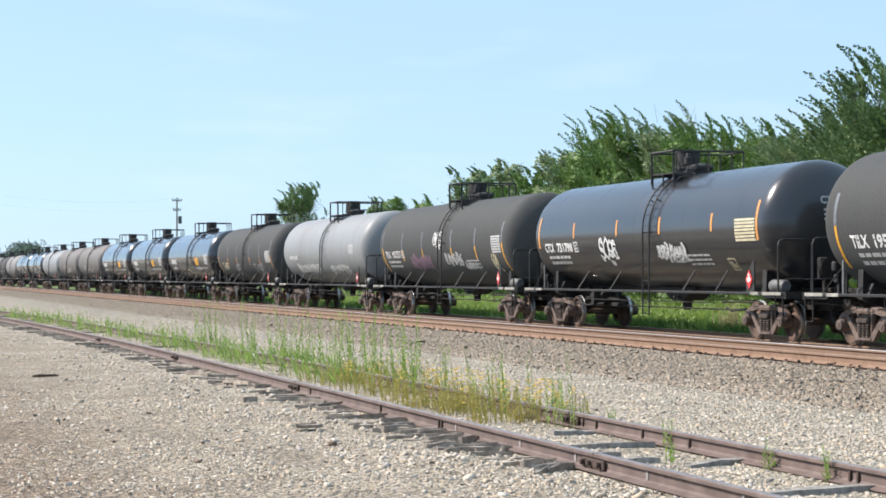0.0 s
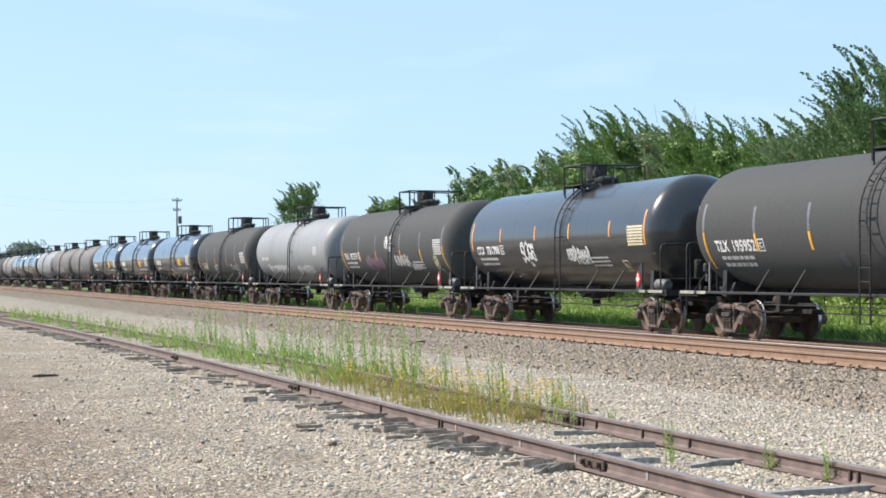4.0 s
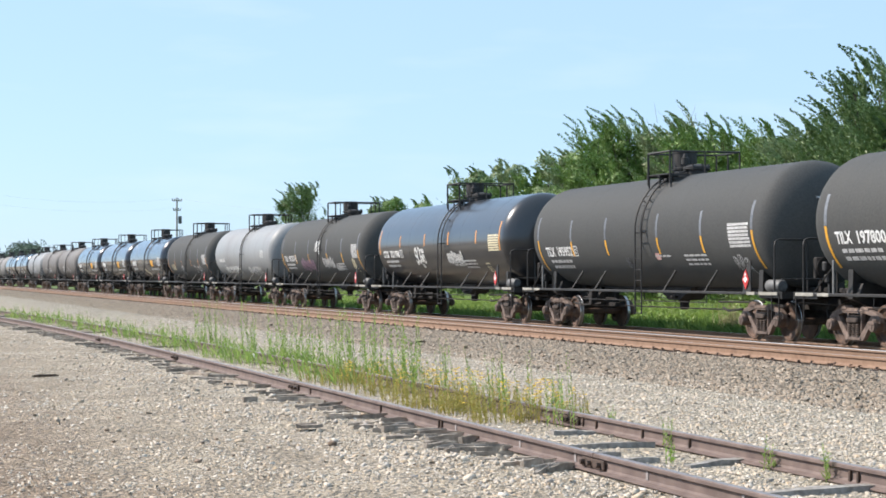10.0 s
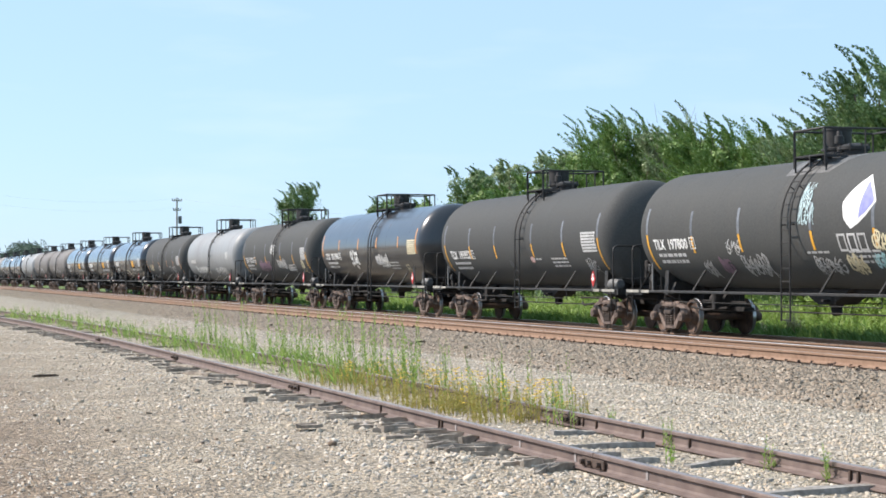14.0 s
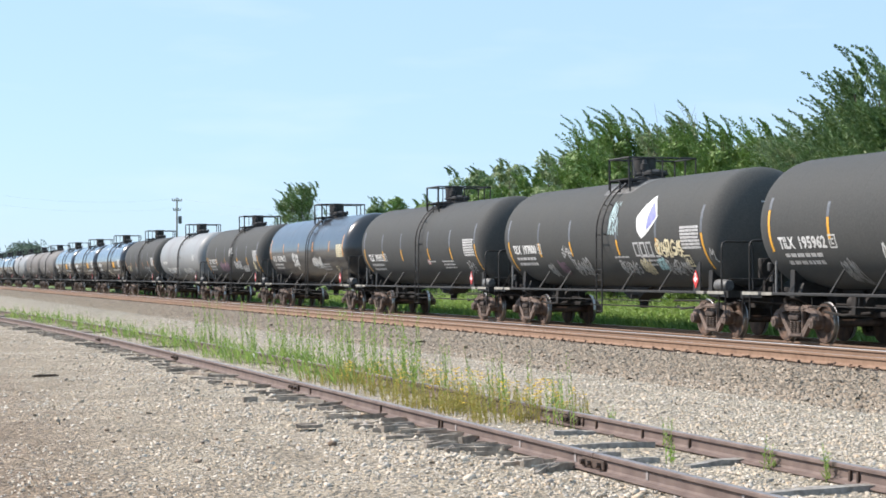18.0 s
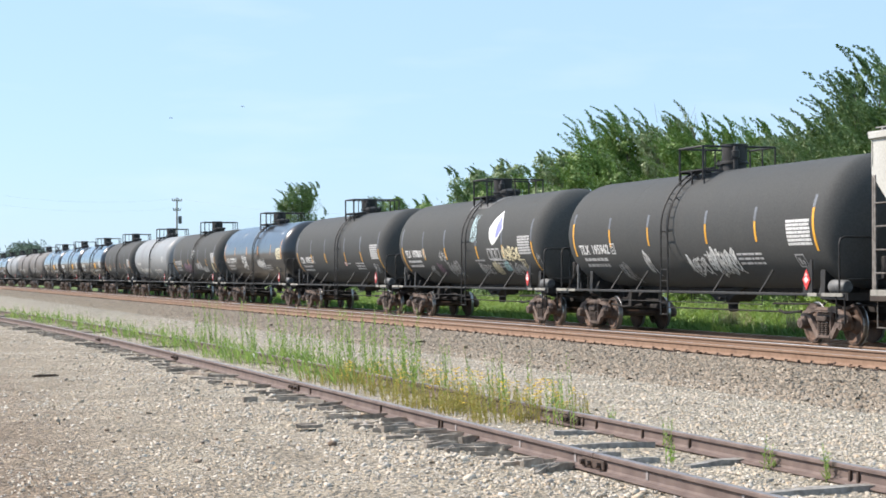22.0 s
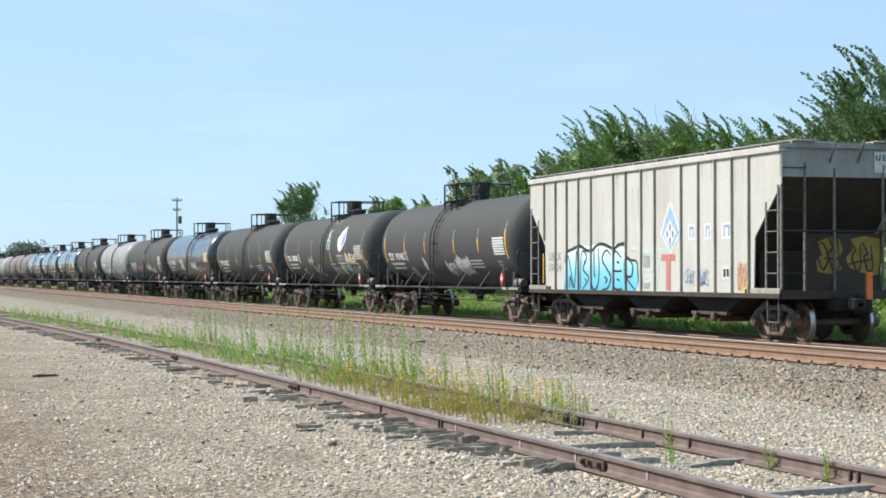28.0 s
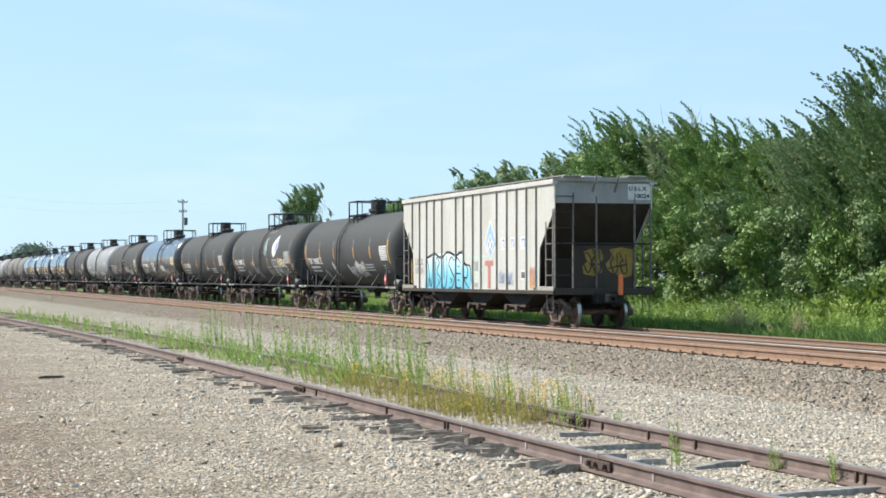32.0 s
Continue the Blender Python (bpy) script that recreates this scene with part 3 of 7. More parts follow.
def scrawl(s, surf, u, v, width, height, seed, w=0.035, letters=5, lift=0.008, mi=0, forms=GLYPHS):
    """Spray-can letters that cannot be read: slanted, uneven strokes side by side."""
    r = random.Random(seed)
    for k in range(letters):
        lift += 0.0012
        cw, chh = width / letters * r.uniform(0.85, 1.25), height * r.uniform(0.85, 1.25)
        cu = u - width * (k / letters - 0.5)
        cv = v - chh / 2 + r.uniform(-0.08, 0.08) * height
        glyph = r.choice(forms)
        if not isinstance(glyph[0][0], tuple):
            glyph = (glyph,)
        for n, stroke in enumerate(glyph):
            ctl = [(a + r.uniform(-0.08, 0.08) + 0.22 * b, b + r.uniform(-0.08, 0.08)) for a, b in stroke]
            pts = []
            for i in range(len(ctl) - 1):
                p0, p1, p2, p3 = ctl[max(i - 1, 0)], ctl[i], ctl[i + 1], ctl[min(i + 2, len(ctl) - 1)]
                for q in range(5):
                    t = q / 5
                    pts.append(tuple(p1[c] + 0.5 * t * (p2[c] - p0[c]) * 0.7 + t * t * (p2[c] - p1[c]) * (3 - 2 * t) - 0.35 * t * (p2[c] - p0[c]) * t for c in (0, 1)))
            pts.append(ctl[-1])
            ribbon(s, surf, [(cu - cw * a, cv + chh * b) for a, b in pts], w, lift + 0.0005 * n, mi)
    return s


ROUND = GLYPHS[4:6] + (GLYPHS[1],)
LOOPS = ((((0.9, 0.85), (0.5, 1.0), (0.1, 0.75), (0.1, 0.25), (0.5, 0.0), (0.9, 0.2), (0.9, 0.5), (0.5, 0.5)),),
         (((0.1, 0.1), (0.4, 1.0), (0.55, 0.4), (0.8, 0.95), (0.9, 0.05), (1.3, -0.15)),),
         (((0.1, 0.9), (0.2, 0.1), (0.6, 0.0), (0.85, 0.5), (0.4, 0.6), (0.9, 1.05)), ((0.0, 0.4), (1.1, 0.3))),
         (((0.2, 0.0), (0.15, 1.1), (0.7, 0.9), (0.6, 0.5), (0.2, 0.5), (0.9, -0.1)), ((0.5, 1.15), (0.55, -0.15))))


def dense_tag(car, mat, label, u0, u1, v0, v1, seed, w, letters, forms=LOOPS, layers=2):
    """A spray tag that fills the stretch u0 to u1 and v0 to v1 with crowded, overlapping strokes."""
    s = Shape()
    for k in range(layers):
        scrawl(s, on_tank, (u0 + u1) / 2 - (0.12 * k - 0.06) * (u0 - u1) / letters, (v0 + v1) / 2, (u0 - u1) * 0.93, (v1 - v0) * 0.9, seed + 500 * k, w, letters, 0.008 + 0.012 * k, forms=forms)
    return part("graffiti", s, mat, car, label)


def notice(car, u, v, mat=None):
    """A small framed notice: a pale border with a slanted dark picture left open."""
    s = Shape()
    for a, b, c, d in ((0, 0.40, 0, 0.035), (0, 0.40, 0.265, 0.30), (0, 0.035, 0, 0.30), (0.365, 0.40, 0, 0.30), (0.10, 0.18, 0.06, 0.22), (0.22, 0.30, 0.06, 0.16)):
        patch(s, on_tank, u - b, u - a, v + c, v + d, 0.006, 1, 5)
    return part("notice", s, mat or CREAM, car, "small cream framed notice")


def text_mesh(s, surf, words, u, v, size, lift=0.007, width=None, mi=0, mirror=True):
    """Lettering with the built-in font; u, v is its lower left corner as read from beside the car."""
    cu = bpy.data.curves.new("lettering", 'FONT')
    cu.body, cu.size, cu.resolution_u, cu.offset = words, 1.0, 2, 0.034
    ob = bpy.data.objects.new("lettering", cu)
    scene.collection.objects.link(ob)
    dg = bpy.context.evaluated_depsgraph_get()
    me = bpy.data.meshes.new_from_object(ob.evaluated_get(dg))
    xs = [q.co.x for q in me.vertices]
    k = size / 0.70
    kx = k if width is None else width / (max(xs) - min(xs))
    sg = -1 if mirror else 1
    s.add([surf(u + sg * (q.co.x - min(xs)) * kx, v + q.co.y * k, lift) for q in me.vertices], [tuple(f.vertices) for f in me.polygons], mi)
    bpy.data.objects.remove(ob)
    bpy.data.meshes.remove(me)
    return s


def lines(s, surf, u0, u1, v, rows, h, gap, seed, lift=0.006, mi=0):
    """Small lettering, as bars broken into words."""
    r = random.Random(seed)
    for k in range(rows):
        x = u0
        while x > u1 + 0.1:
            w = min(r.uniform(0.1, 0.34), x - u1)
            patch(s, surf, x - w, x, v - k * (h + gap), v - k * (h + gap) + h, lift, 1, 1, mi)
            x -= w + 0.05
    return s


# ---- train: tank car ----
def tank_mesh():
    s = Shape()
    prof = []
    for k in range(13):
        a = math.pi / 2 * k / 12
        prof.append((-(TANK_L + HEAD * math.cos(a)), max(0.02, TANK_R * math.sin(a))))
    prof += [(y, TANK_R) for y in (-7.2, -4.8, -2.4, 0.0, 2.4, 4.8, 7.2)]
    prof += [(-a, b) for a, b in prof[12::-1]]
    s.lathe(prof, 'y', 64, (0, 0, TANK_Z))
    return s.mesh("tank", [MATTE], 50)


PARTS = {}


def tank_parts():
    P = PARTS
    P["tank"] = tank_mesh()
    s = Shape()
    for sx in (-1, 1):
        s.box(sx * 1.50 - 0.035, sx * 1.50 + 0.035, -8.45, 8.45, 1.08, 1.145, 0.01)
    P["side_sill"] = s.mesh("side_sill", [BLACK_STEEL])
    s = Shape()
    for y0, y1 in ((6.1, 8.62), (-8.62, -6.1)):
        s.box(-0.34, 0.34, y0, y1, 0.72, 1.25, 0.02)
    s.box(-0.2, 0.2, -6.1, 6.1, 1.12, 1.24, 0.02)
    P["draft_sill"] = s.mesh("draft_sill", [DARK_UNDER])
    s = Shape()
    s.prism([(-1.10, 1.02), (-1.10, 1.16), (-1.08, 1.75), (1.08, 1.75), (1.10, 1.16), (1.10, 1.02), (0.6, 0.84), (-0.6, 0.84)], 'y', -0.10, 0.10)
    s.prism([(-1.05, 1.06), (-0.95, 1.36), (0.95, 1.36), (1.05, 1.06)], 'y', -0.30, 0.30)
    P["saddle"] = s.mesh("saddle", [BLACK_STEEL])
    s = Shape()
    s.box(-1.47, 1.47, 7.5, 8.55, 1.10, 1.13)
    for x in (-1.5, 1.43):
        s.box(x, x + 0.07, 7.5, 8.55, 1.02, 1.16)
    s.box(-1.5, 1.5, 8.5, 8.58, 1.0, 1.16)
    P["platform"] = s.mesh("end_platform", [BLACK_STEEL])
    y, x0, x1, h = 8.17, 1.47, 0.62, 2.36
    loop = [(x0, y, 1.1), (x0, y, h - 0.14), (x0 - 0.03, y, h - 0.04), (x0 - 0.12, y, h), (x1 + 0.12, y, h), (x1 + 0.03, y, h - 0.04), (x1, y, h - 0.14), (x1, y, 1.1)]
    P["end_bars"] = [("end_handrail", Shape().tube([(q * a, b, c) for a, b, c in loop], 0.026, 6).mesh("end_handrail", [BLACK_STEEL])) for q in (-1, 1)]
    P["end_bars"] += [("cross_handrail", Shape().tube([(q * 1.47, 8.50, 1.45), (q * 0.5, 8.50, 1.45), (q * 0.45, 8.50, 1.4), (q * 0.45, 8.50, 1.1)], 0.018, 6).mesh("cross_handrail", [BLACK_STEEL])) for q in (-1, 1)]
    P["far_bars"] = [("end_stanchion", Shape().box(q * 1.47 - 0.022, q * 1.47 + 0.022, 6.80, 6.87, 1.10, 1.86, 0.008).mesh("end_stanchion", [SILVER])) for q in (-1, 1)]
    P["far_bars"] += [("end_brace", Shape().tube([(q * 1.46, 7.75, 1.14), (q * 1.46, 6.88, 1.72)], 0.02, 5).mesh("end_brace", [BLACK_STEEL])) for q in (-1, 1)]
    P["near_bars"] = [("placard_bracket", Shape().prism([(-7.02, 1.14), (-6.60, 1.14), (-6.68, 1.60), (-6.96, 1.90), (-7.02, 1.86)], 'x', q * 1.475 - 0.015, q * 1.475 + 0.015).mesh("placard_bracket", [BLACK_STEEL])) for q in (-1, 1)]
    P["sill_ends"] = [Shape().box(min(q * 1.53, q * 1.542), max(q * 1.53, q * 1.542), a, b, 1.075, 1.15, 0.004).mesh("sill_end", [SILL_DUST])
                      for q in (-1, 1) for a, b in ((6.95, 7.45), (7.62, 8.42), (-7.3, -6.9), (-8.42, -7.5))]
    # gear at the tank's ends: brake lever boxes and hoses between the cars
    s = Shape()
    s.box(-1.05, -0.72, 7.95, 8.12, 1.62, 1.84, 0.03)
    s.box(-0.98, -0.78, 7.98, 8.15, 1.36, 1.56, 0.03)
    s.box(-0.92, -0.84, 8.0, 8.08, 1.12, 1.62, 0.01)
    s.tube([(-0.86, 8.05, 1.84), (-0.84, 8.05, 2.05), (-0.8, 8.08, 2.08)], 0.016, 5)
    P["end_gear"] = s.mesh("brake_gear", [BLACK_STEEL])
    s = Shape()
    s.tube([(-1.5, 0, 1.13), (-1.14, 0, 1.66)], 0.026, 5)
    P["strut"] = s.mesh("strut", [BLACK_STEEL])
    # ladder over the tank's shoulder
    s = Shape()
    ro = TANK_R + 0.12
    for y in (-1.02, -0.60):
        pts = [(-ro, y, 0.50), (-ro, y, 1.6), (-ro, y, 2.3)]
        pts += [(-ro * math.cos(a), y, TANK_Z + ro * math.sin(a)) for a in [radians(d) for d in range(0, 85, 8)]]
        s.tube(pts, 0.024, 6)
    z = 0.53
    while z < TANK_Z - 0.1:
        s.tube([(-ro, -1.02, z), (-ro, -0.60, z)], 0.013, 5)
        z += 0.29
    for d in range(4, 80, 10):
        a = radians(d)
        s.tube([(-ro * math.cos(a), -1.02, TANK_Z + ro * math.sin(a)), (-ro * math.cos(a), -0.60, TANK_Z + ro * math.sin(a))], 0.013, 5)
    for d in (-2, 30, 60):
        a = radians(d)
        for y in (-1.02, -0.60):
            s.tube([(-ro * math.cos(a), y, TANK_Z + ro * math.sin(a)), (-1.50 * math.cos(a), y, TANK_Z + 1.50 * math.sin(a))], 0.015, 5)
    P["ladder"] = s.mesh("ladder", [BLACK_STEEL])
    # top fittings
    top = TANK_Z + TANK_R
    s = Shape()
    s.lathe([(top - 0.15, 0.30), (top + 0.14, 0.30), (top + 0.15, 0.36), (top + 0.20, 0.36), (top + 0.22, 0.32), (top + 0.60, 0.33), (top + 0.61, 0.345), (top + 0.65, 0.345), (top + 0.66, 0.30)],
            'z', 24, (0, -0.25, 0))
    P["housing"] = s.mesh("fittings_housing", [BLACK_STEEL], 40)
    s = Shape()
    s.lathe([(top - 0.15, 0.30), (top + 0.12, 0.30), (top + 0.13, 0.36), (top + 0.2, 0.36), (top + 0.24, 0.3), (top + 0.28, 0.1)], 'z', 22, (0, -1.0, 0))
    P["manway"] = s.mesh("manway", [BLACK_STEEL], 40)
    s = Shape()
    s.lathe([(top - 0.1, 0.06), (top + 0.28, 0.06), (top + 0.29, 0.11), (top + 0.46, 0.11), (top + 0.48, 0.07), (top + 0.58, 0.05)], 'z', 14, (-0.18, -0.66, 0))
    P["valve"] = s.mesh("relief_valve", [BLACK_STEEL], 40)
    P["bolt"] = Shape().tube([(0, 0, top + 0.1), (0, 0, top + 0.27)], 0.03, 6).mesh("bolt", [BLACK_STEEL])
    P["gratings"] = []
    for sx in (-1, 1):
        s = Shape()
        x0, x1 = sorted((sx * 0.45, sx * 1.02))
        zt = TANK_Z + math.sqrt(TANK_R ** 2 - 0.45 ** 2)
        for k in range(9):
            xa = x0 + (x1 - x0) * k / 9
            s.box(xa, xa + 0.04, -1.52, -0.06, zt + 0.04, zt + 0.075)
        for y in (-1.52, -0.8, -0.11):
            s.box(x0, x1, y, y + 0.05, zt + 0.0, zt + 0.04)
            s.tube([(sx * 1.0, y, zt + 0.02), (sx * 1.0, y, TANK_Z + math.sqrt(TANK_R ** 2 - 1.0))], 0.025, 5)
        P["gratings"].append(s.mesh("platform_grating", [BLACK_STEEL]))
    zb, zt = top - 0.12, top + 0.58
    bars = []
    for y in (-0.10, -1.50, -0.8):
        bars.append(("railing_post", [(1.02, y, zb), (1.02, y, zt)], 0.026))
    bars.append(("ladder_loop", [(-1.02, -1.50, zb - 0.16), (-1.02, -1.50, zt), (-1.02, -0.10, zt), (-1.02, -0.10, zb - 0.16)], 0.034))
    bars.append(("inner_post", [(-0.62, -0.80, zb), (-0.62, -0.80, zt)], 0.02))
    bars.append(("top_rail", [(1.02, -0.10, zt), (1.02, -1.50, zt)], 0.026))
    for y in (-0.10, -1.50):
        bars.append(("top_rail", [(-1.02, y, zt), (1.02, y, zt)], 0.026))
        bars.append(("railing_post", [(0.0, y, zb), (0.0, y, zt)], 0.022))
    P["bars"] = [(n, Shape().tube(pts, w, 6).mesh(n, [BLACK_STEEL])) for n, pts, w in bars]
    P["weld"] = Shape().lathe([(-0.015, TANK_R - 0.003), (-0.007, TANK_R + 0.0018), (0.007, TANK_R + 0.0018), (0.015, TANK_R - 0.003)], 'y', 64, (0, 0, TANK_Z)).mesh("weld_seam", [MATTE])
    # under the tank
    s = Shape()
    for sx in (-1, 1):
        s.tube([(sx * 1.46, 5.2, 0.86), (sx * 1.46, -4.6, 0.86)], 0.012, 5)
        for y in (5.2, 3.2, 1.2, -0.8, -2.7, -4.6):
            s.tube([(sx * 1.46, y, 0.86), (sx * 1.46, y, 1.1)], 0.012, 5)
    P["guard"] = s.mesh("guard_rail", [BLACK_STEEL])
    s = Shape()
    s.box(-0.45, -0.15, 3.6, 5.4, 0.62, 0.74, 0.02)
    s.lathe([(4.2, 0.14), (4.25, 0.17), (5.0, 0.17), (5.05, 0.1)], 'y', 14, (-0.55, 0, 0.92))
    s.tube([(-0.3, 5.4, 0.66), (-0.3, -5.4, 0.66)], 0.018, 6)
    s.box(-0.3, 0.3, 5.0, 5.15, 0.7, 1.2, 0.02)
    s.box(-0.9, -0.2, 4.3, 4.5, 0.66, 1.1, 0.02)
    for y in (5.55, -5.55):
        s.box(-0.80, 0.80, y - 0.06, y + 0.06, 0.58, 0.74, 0.02)
        s.tube([(-0.95, y, 0.72), (-0.95, y * 0.86, 0.66), (-0.7, y * 0.72, 0.72)], 0.03, 6)
        s.tube([(-0.5, y * 1.05, 0.88), (-0.5, y * 0.6, 0.86)], 0.025, 6)
    for y in (8.5, -8.5):
        sg = 1 if y > 0 else -1
        s.tube([(-0.32, y, 0.82), (-0.34, y + sg * 0.12, 0.55), (-0.30, y + sg * 0.32, 0.38), (-0.2, y + sg * 0.48, 0.46)], 0.032, 7)
        s.tube([(-1.5, y - sg * 0.05, 1.1), (-1.5, y - sg * 0.05, 0.52), (-1.5, y - sg * 0.40, 0.52), (-1.5, y - sg * 0.40, 1.1)], 0.02, 5)
        s.tube([(-1.35, y + sg * 0.08, 0.92), (-0.4, y + sg * 0.08, 0.84)], 0.02, 5)
    P["brake"] = s.mesh("brake_rigging", [DARK_UNDER], 40)
    s = Shape()
    s.lathe([(0.86, 0.11), (0.90, 0.16), (1.02, 0.16), (1.05, 0.2), (1.25, 0.24)], 'z', 14, (0, -0.4, 0))
    s.box(-0.5, 0.5, -0.46, -0.34, 0.92, 0.98, 0.01)
    s.prism([(0.95, 1.22), (0.10, 0.86), (-0.55, 0.86), (-1.40, 1.22)], 'x', -0.32, 0.32)
    s.lathe([(0.60, 0.08), (0.63, 0.13), (0.80, 0.13), (0.84, 0.17), (0.88, 0.17)], 'z', 12, (0, -0.2, 0))
    P["outlet"] = s.mesh("bottom_outlet", [DARK_UNDER], 40)
    s = Shape()
    s.lathe([(-8.08, 0.05), (-8.06, 0.12), (-8.0, 0.15), (-7.46, 0.15), (-7.40, 0.12), (-7.37, 0.05)], 'y', 18, (-1.2, 0, 1.29))
    P["reservoir"] = s.mesh("air_reservoir", [SILVER], 40)
    s = Shape()
    s.prism([(-6.80 - 0.17, 1.44), (-6.80, 1.44 + 0.235), (-6.80 + 0.17, 1.44), (-6.80, 1.44 - 0.235)], 'x', -1.515, -1.500)
    P["plate"] = s.mesh("placard_holder", [RED])
    s = Shape()
    s.prism([(-6.80 - 0.11, 1.44), (-6.80, 1.44 + 0.08), (-6.80 + 0.11, 1.44), (-6.80, 1.44 - 0.08)], 'x', -1.523, -1.515)
    s.prism([(-6.80 - 0.06, 1.53), (-6.80, 1.60), (-6.80 + 0.06, 1.53)], 'x', -1.523, -1.515)
    P["sign"] = s.mesh("placard", [WHITE])
    s = Shape()
    s.box(-0.7, -0.25, -8.72, -8.56, 1.45, 1.95, 0.03)
    s.lathe([(-8.86, 0.02), (-8.84, 0.27), (-8.82, 0.27), (-8.80, 0.24), (-8.78, 0.04)], 'y', 18, (-0.48, 0, 1.7))
    s.box(-0.52, -0.44, -8.6, -8.5, 1.1, 1.5)
    P["handbrake"] = s.mesh("brake_wheel", [DARK_UNDER], 40)


tank_parts()


def tank_car(y, paint, label, tapes=None, tape_z=((2.10, 2.52, 3.15), (1.70, 2.60, 3.30)), grey_tape=True, rack=0.0, steps=0.0, dome=0.0,
             tape_u=(7.1, 4.4, 1.8, -1.7, -4.35, -7.12), struts=(4.35, 2.6, -2.1, -4.55)):
    """rack, steps, dome: how far the top platform, the ladder and the fittings sit from their usual place along the car."""
    car = thing("tank_car", label, "tank car", "train of cars")
    P = PARTS
    t = part("tank", P["tank"], paint, car)
    t.material_slots[0].link = 'OBJECT'
    t.material_slots[0].material = paint
    t["label"] = label.split(" tank")[0] + " painted cylindrical tank shell"
    part("side_sill", P["side_sill"], BLACK_STEEL, car)
    part("draft_sill", P["draft_sill"], DARK_UNDER, car)
    for d in (1, -1):
        sd = part("saddle", P["saddle"], BLACK_STEEL, car, at=(0, d * 6.78, 0))
        pf = part("end_platform", P["platform"], BLACK_STEEL, car)
        ends = [sd, pf] + [part(nm, me, BLACK_STEEL, car) for nm, me in P["end_bars"]]
        for nm, me in P["far_bars" if d > 0 else "near_bars"]:
            part(nm, me, BLACK_STEEL, car)
        if d < 0:
            for q in ends:
                q.rotation_euler.z = math.pi
        part("coupler", coupler_shape(d * 8.5, d * 9.02), DARK_UNDER, car)
        truck(car, d * 6.72)
    part("brake_gear", P["end_gear"], BLACK_STEEL, car, "black brake lever boxes")
    for me in P["sill_ends"]:
        part("sill_end", me, SILL_DUST, car, "dusty cream sill end")
    for y in struts:
        for turn in (0, math.pi):
            q = part("strut", P["strut"], BLACK_STEEL, car, at=(0, y, 0))
            q.rotation_euler.z = turn
    for nm, key, lb in (("ladder", "ladder", "black curved side ladder"), ("fittings_housing", "housing", ""),  ("relief_valve", "valve", ""),
                         ("guard_rail", "guard", ""),
                        ("brake_rigging", "brake", ""), ("bottom_outlet", "outlet", ""), ("air_reservoir", "reservoir", "dirty light grey air reservoir"), ("brake_wheel", "handbrake", "")):
        q = part(nm, P[key], BLACK_STEEL, car, lb)
        q.location.y = {"ladder": steps, "housing": dome, "valve": dome}.get(key, 0.0)
    mw = part("manway", P["manway"], BLACK_STEEL, car, at=(0, rack, 0))
    for k in range(8):
        a = k * math.tau / 8
        part("bolt", P["bolt"], BLACK_STEEL, mw, at=(0.33 * math.cos(a), -1.0 + 0.33 * math.sin(a), 0))
    for me in P["gratings"]:
        part("platform_grating", me, BLACK_STEEL, car, at=(0, rack, 0))
    for nm, me in P["bars"]:
        part(nm, me, BLACK_STEEL, car, "black tubular safety rail", at=(0, rack, 0))
    for y in (-6.2, -3.1, 0.0, 3.1, 6.2):
        w = part("weld_seam", P["weld"], paint, t, at=(0, y, 0))
        w.material_slots[0].link = 'OBJECT'
        w.material_slots[0].material = paint
    pl = part("placard_holder", P["plate"], RED, car, "red diamond hazard placard")
    part("placard", P["sign"], WHITE, pl)
    if tapes:
        (a0, a1, a2), (b0, b1, b2) = tape_z
        for u in tape_u:
            e = abs(u) > 6
            lo, mid, hi = (b0, b1, b2) if e else (a0, a1, a2)
            s = Shape()
            patch(s, on_tank, u - 0.05, u + 0.05, lo, mid, 0.005, 1, 8)
            tp = part("reflective_tape", s, tapes, car, "amber reflective tape strip")
            if grey_tape:
                s = Shape()
                patch(s, on_tank, u - 0.06, u + 0.06, mid + 0.01, hi, 0.004, 1, 8)
                part("primer_patch", s, GREY_TAPE, car)
    return car


def data_panel(car, u0=-5.85, u1=-6.95, v0=2.2, v1=2.8, seed=1, mat=None):
    s = Shape()
    r = random.Random(seed)
    rows = 7
    h = (v1 - v0) / rows
    for k in range(rows):
        u = u0
        while u > u1 + 0.05:
            w = min(r.choice((0.1, 0.16, 0.22)), u - u1)
            patch(s, on_tank, u - w, u - 0.012, v0 + k * h + 0.012, v0 + (k + 1) * h - 0.012, 0.005, 1, 1)
            u -= w
    return part("data_panel", s, mat or DIM_WHITE, car, "white stencilled data panel")


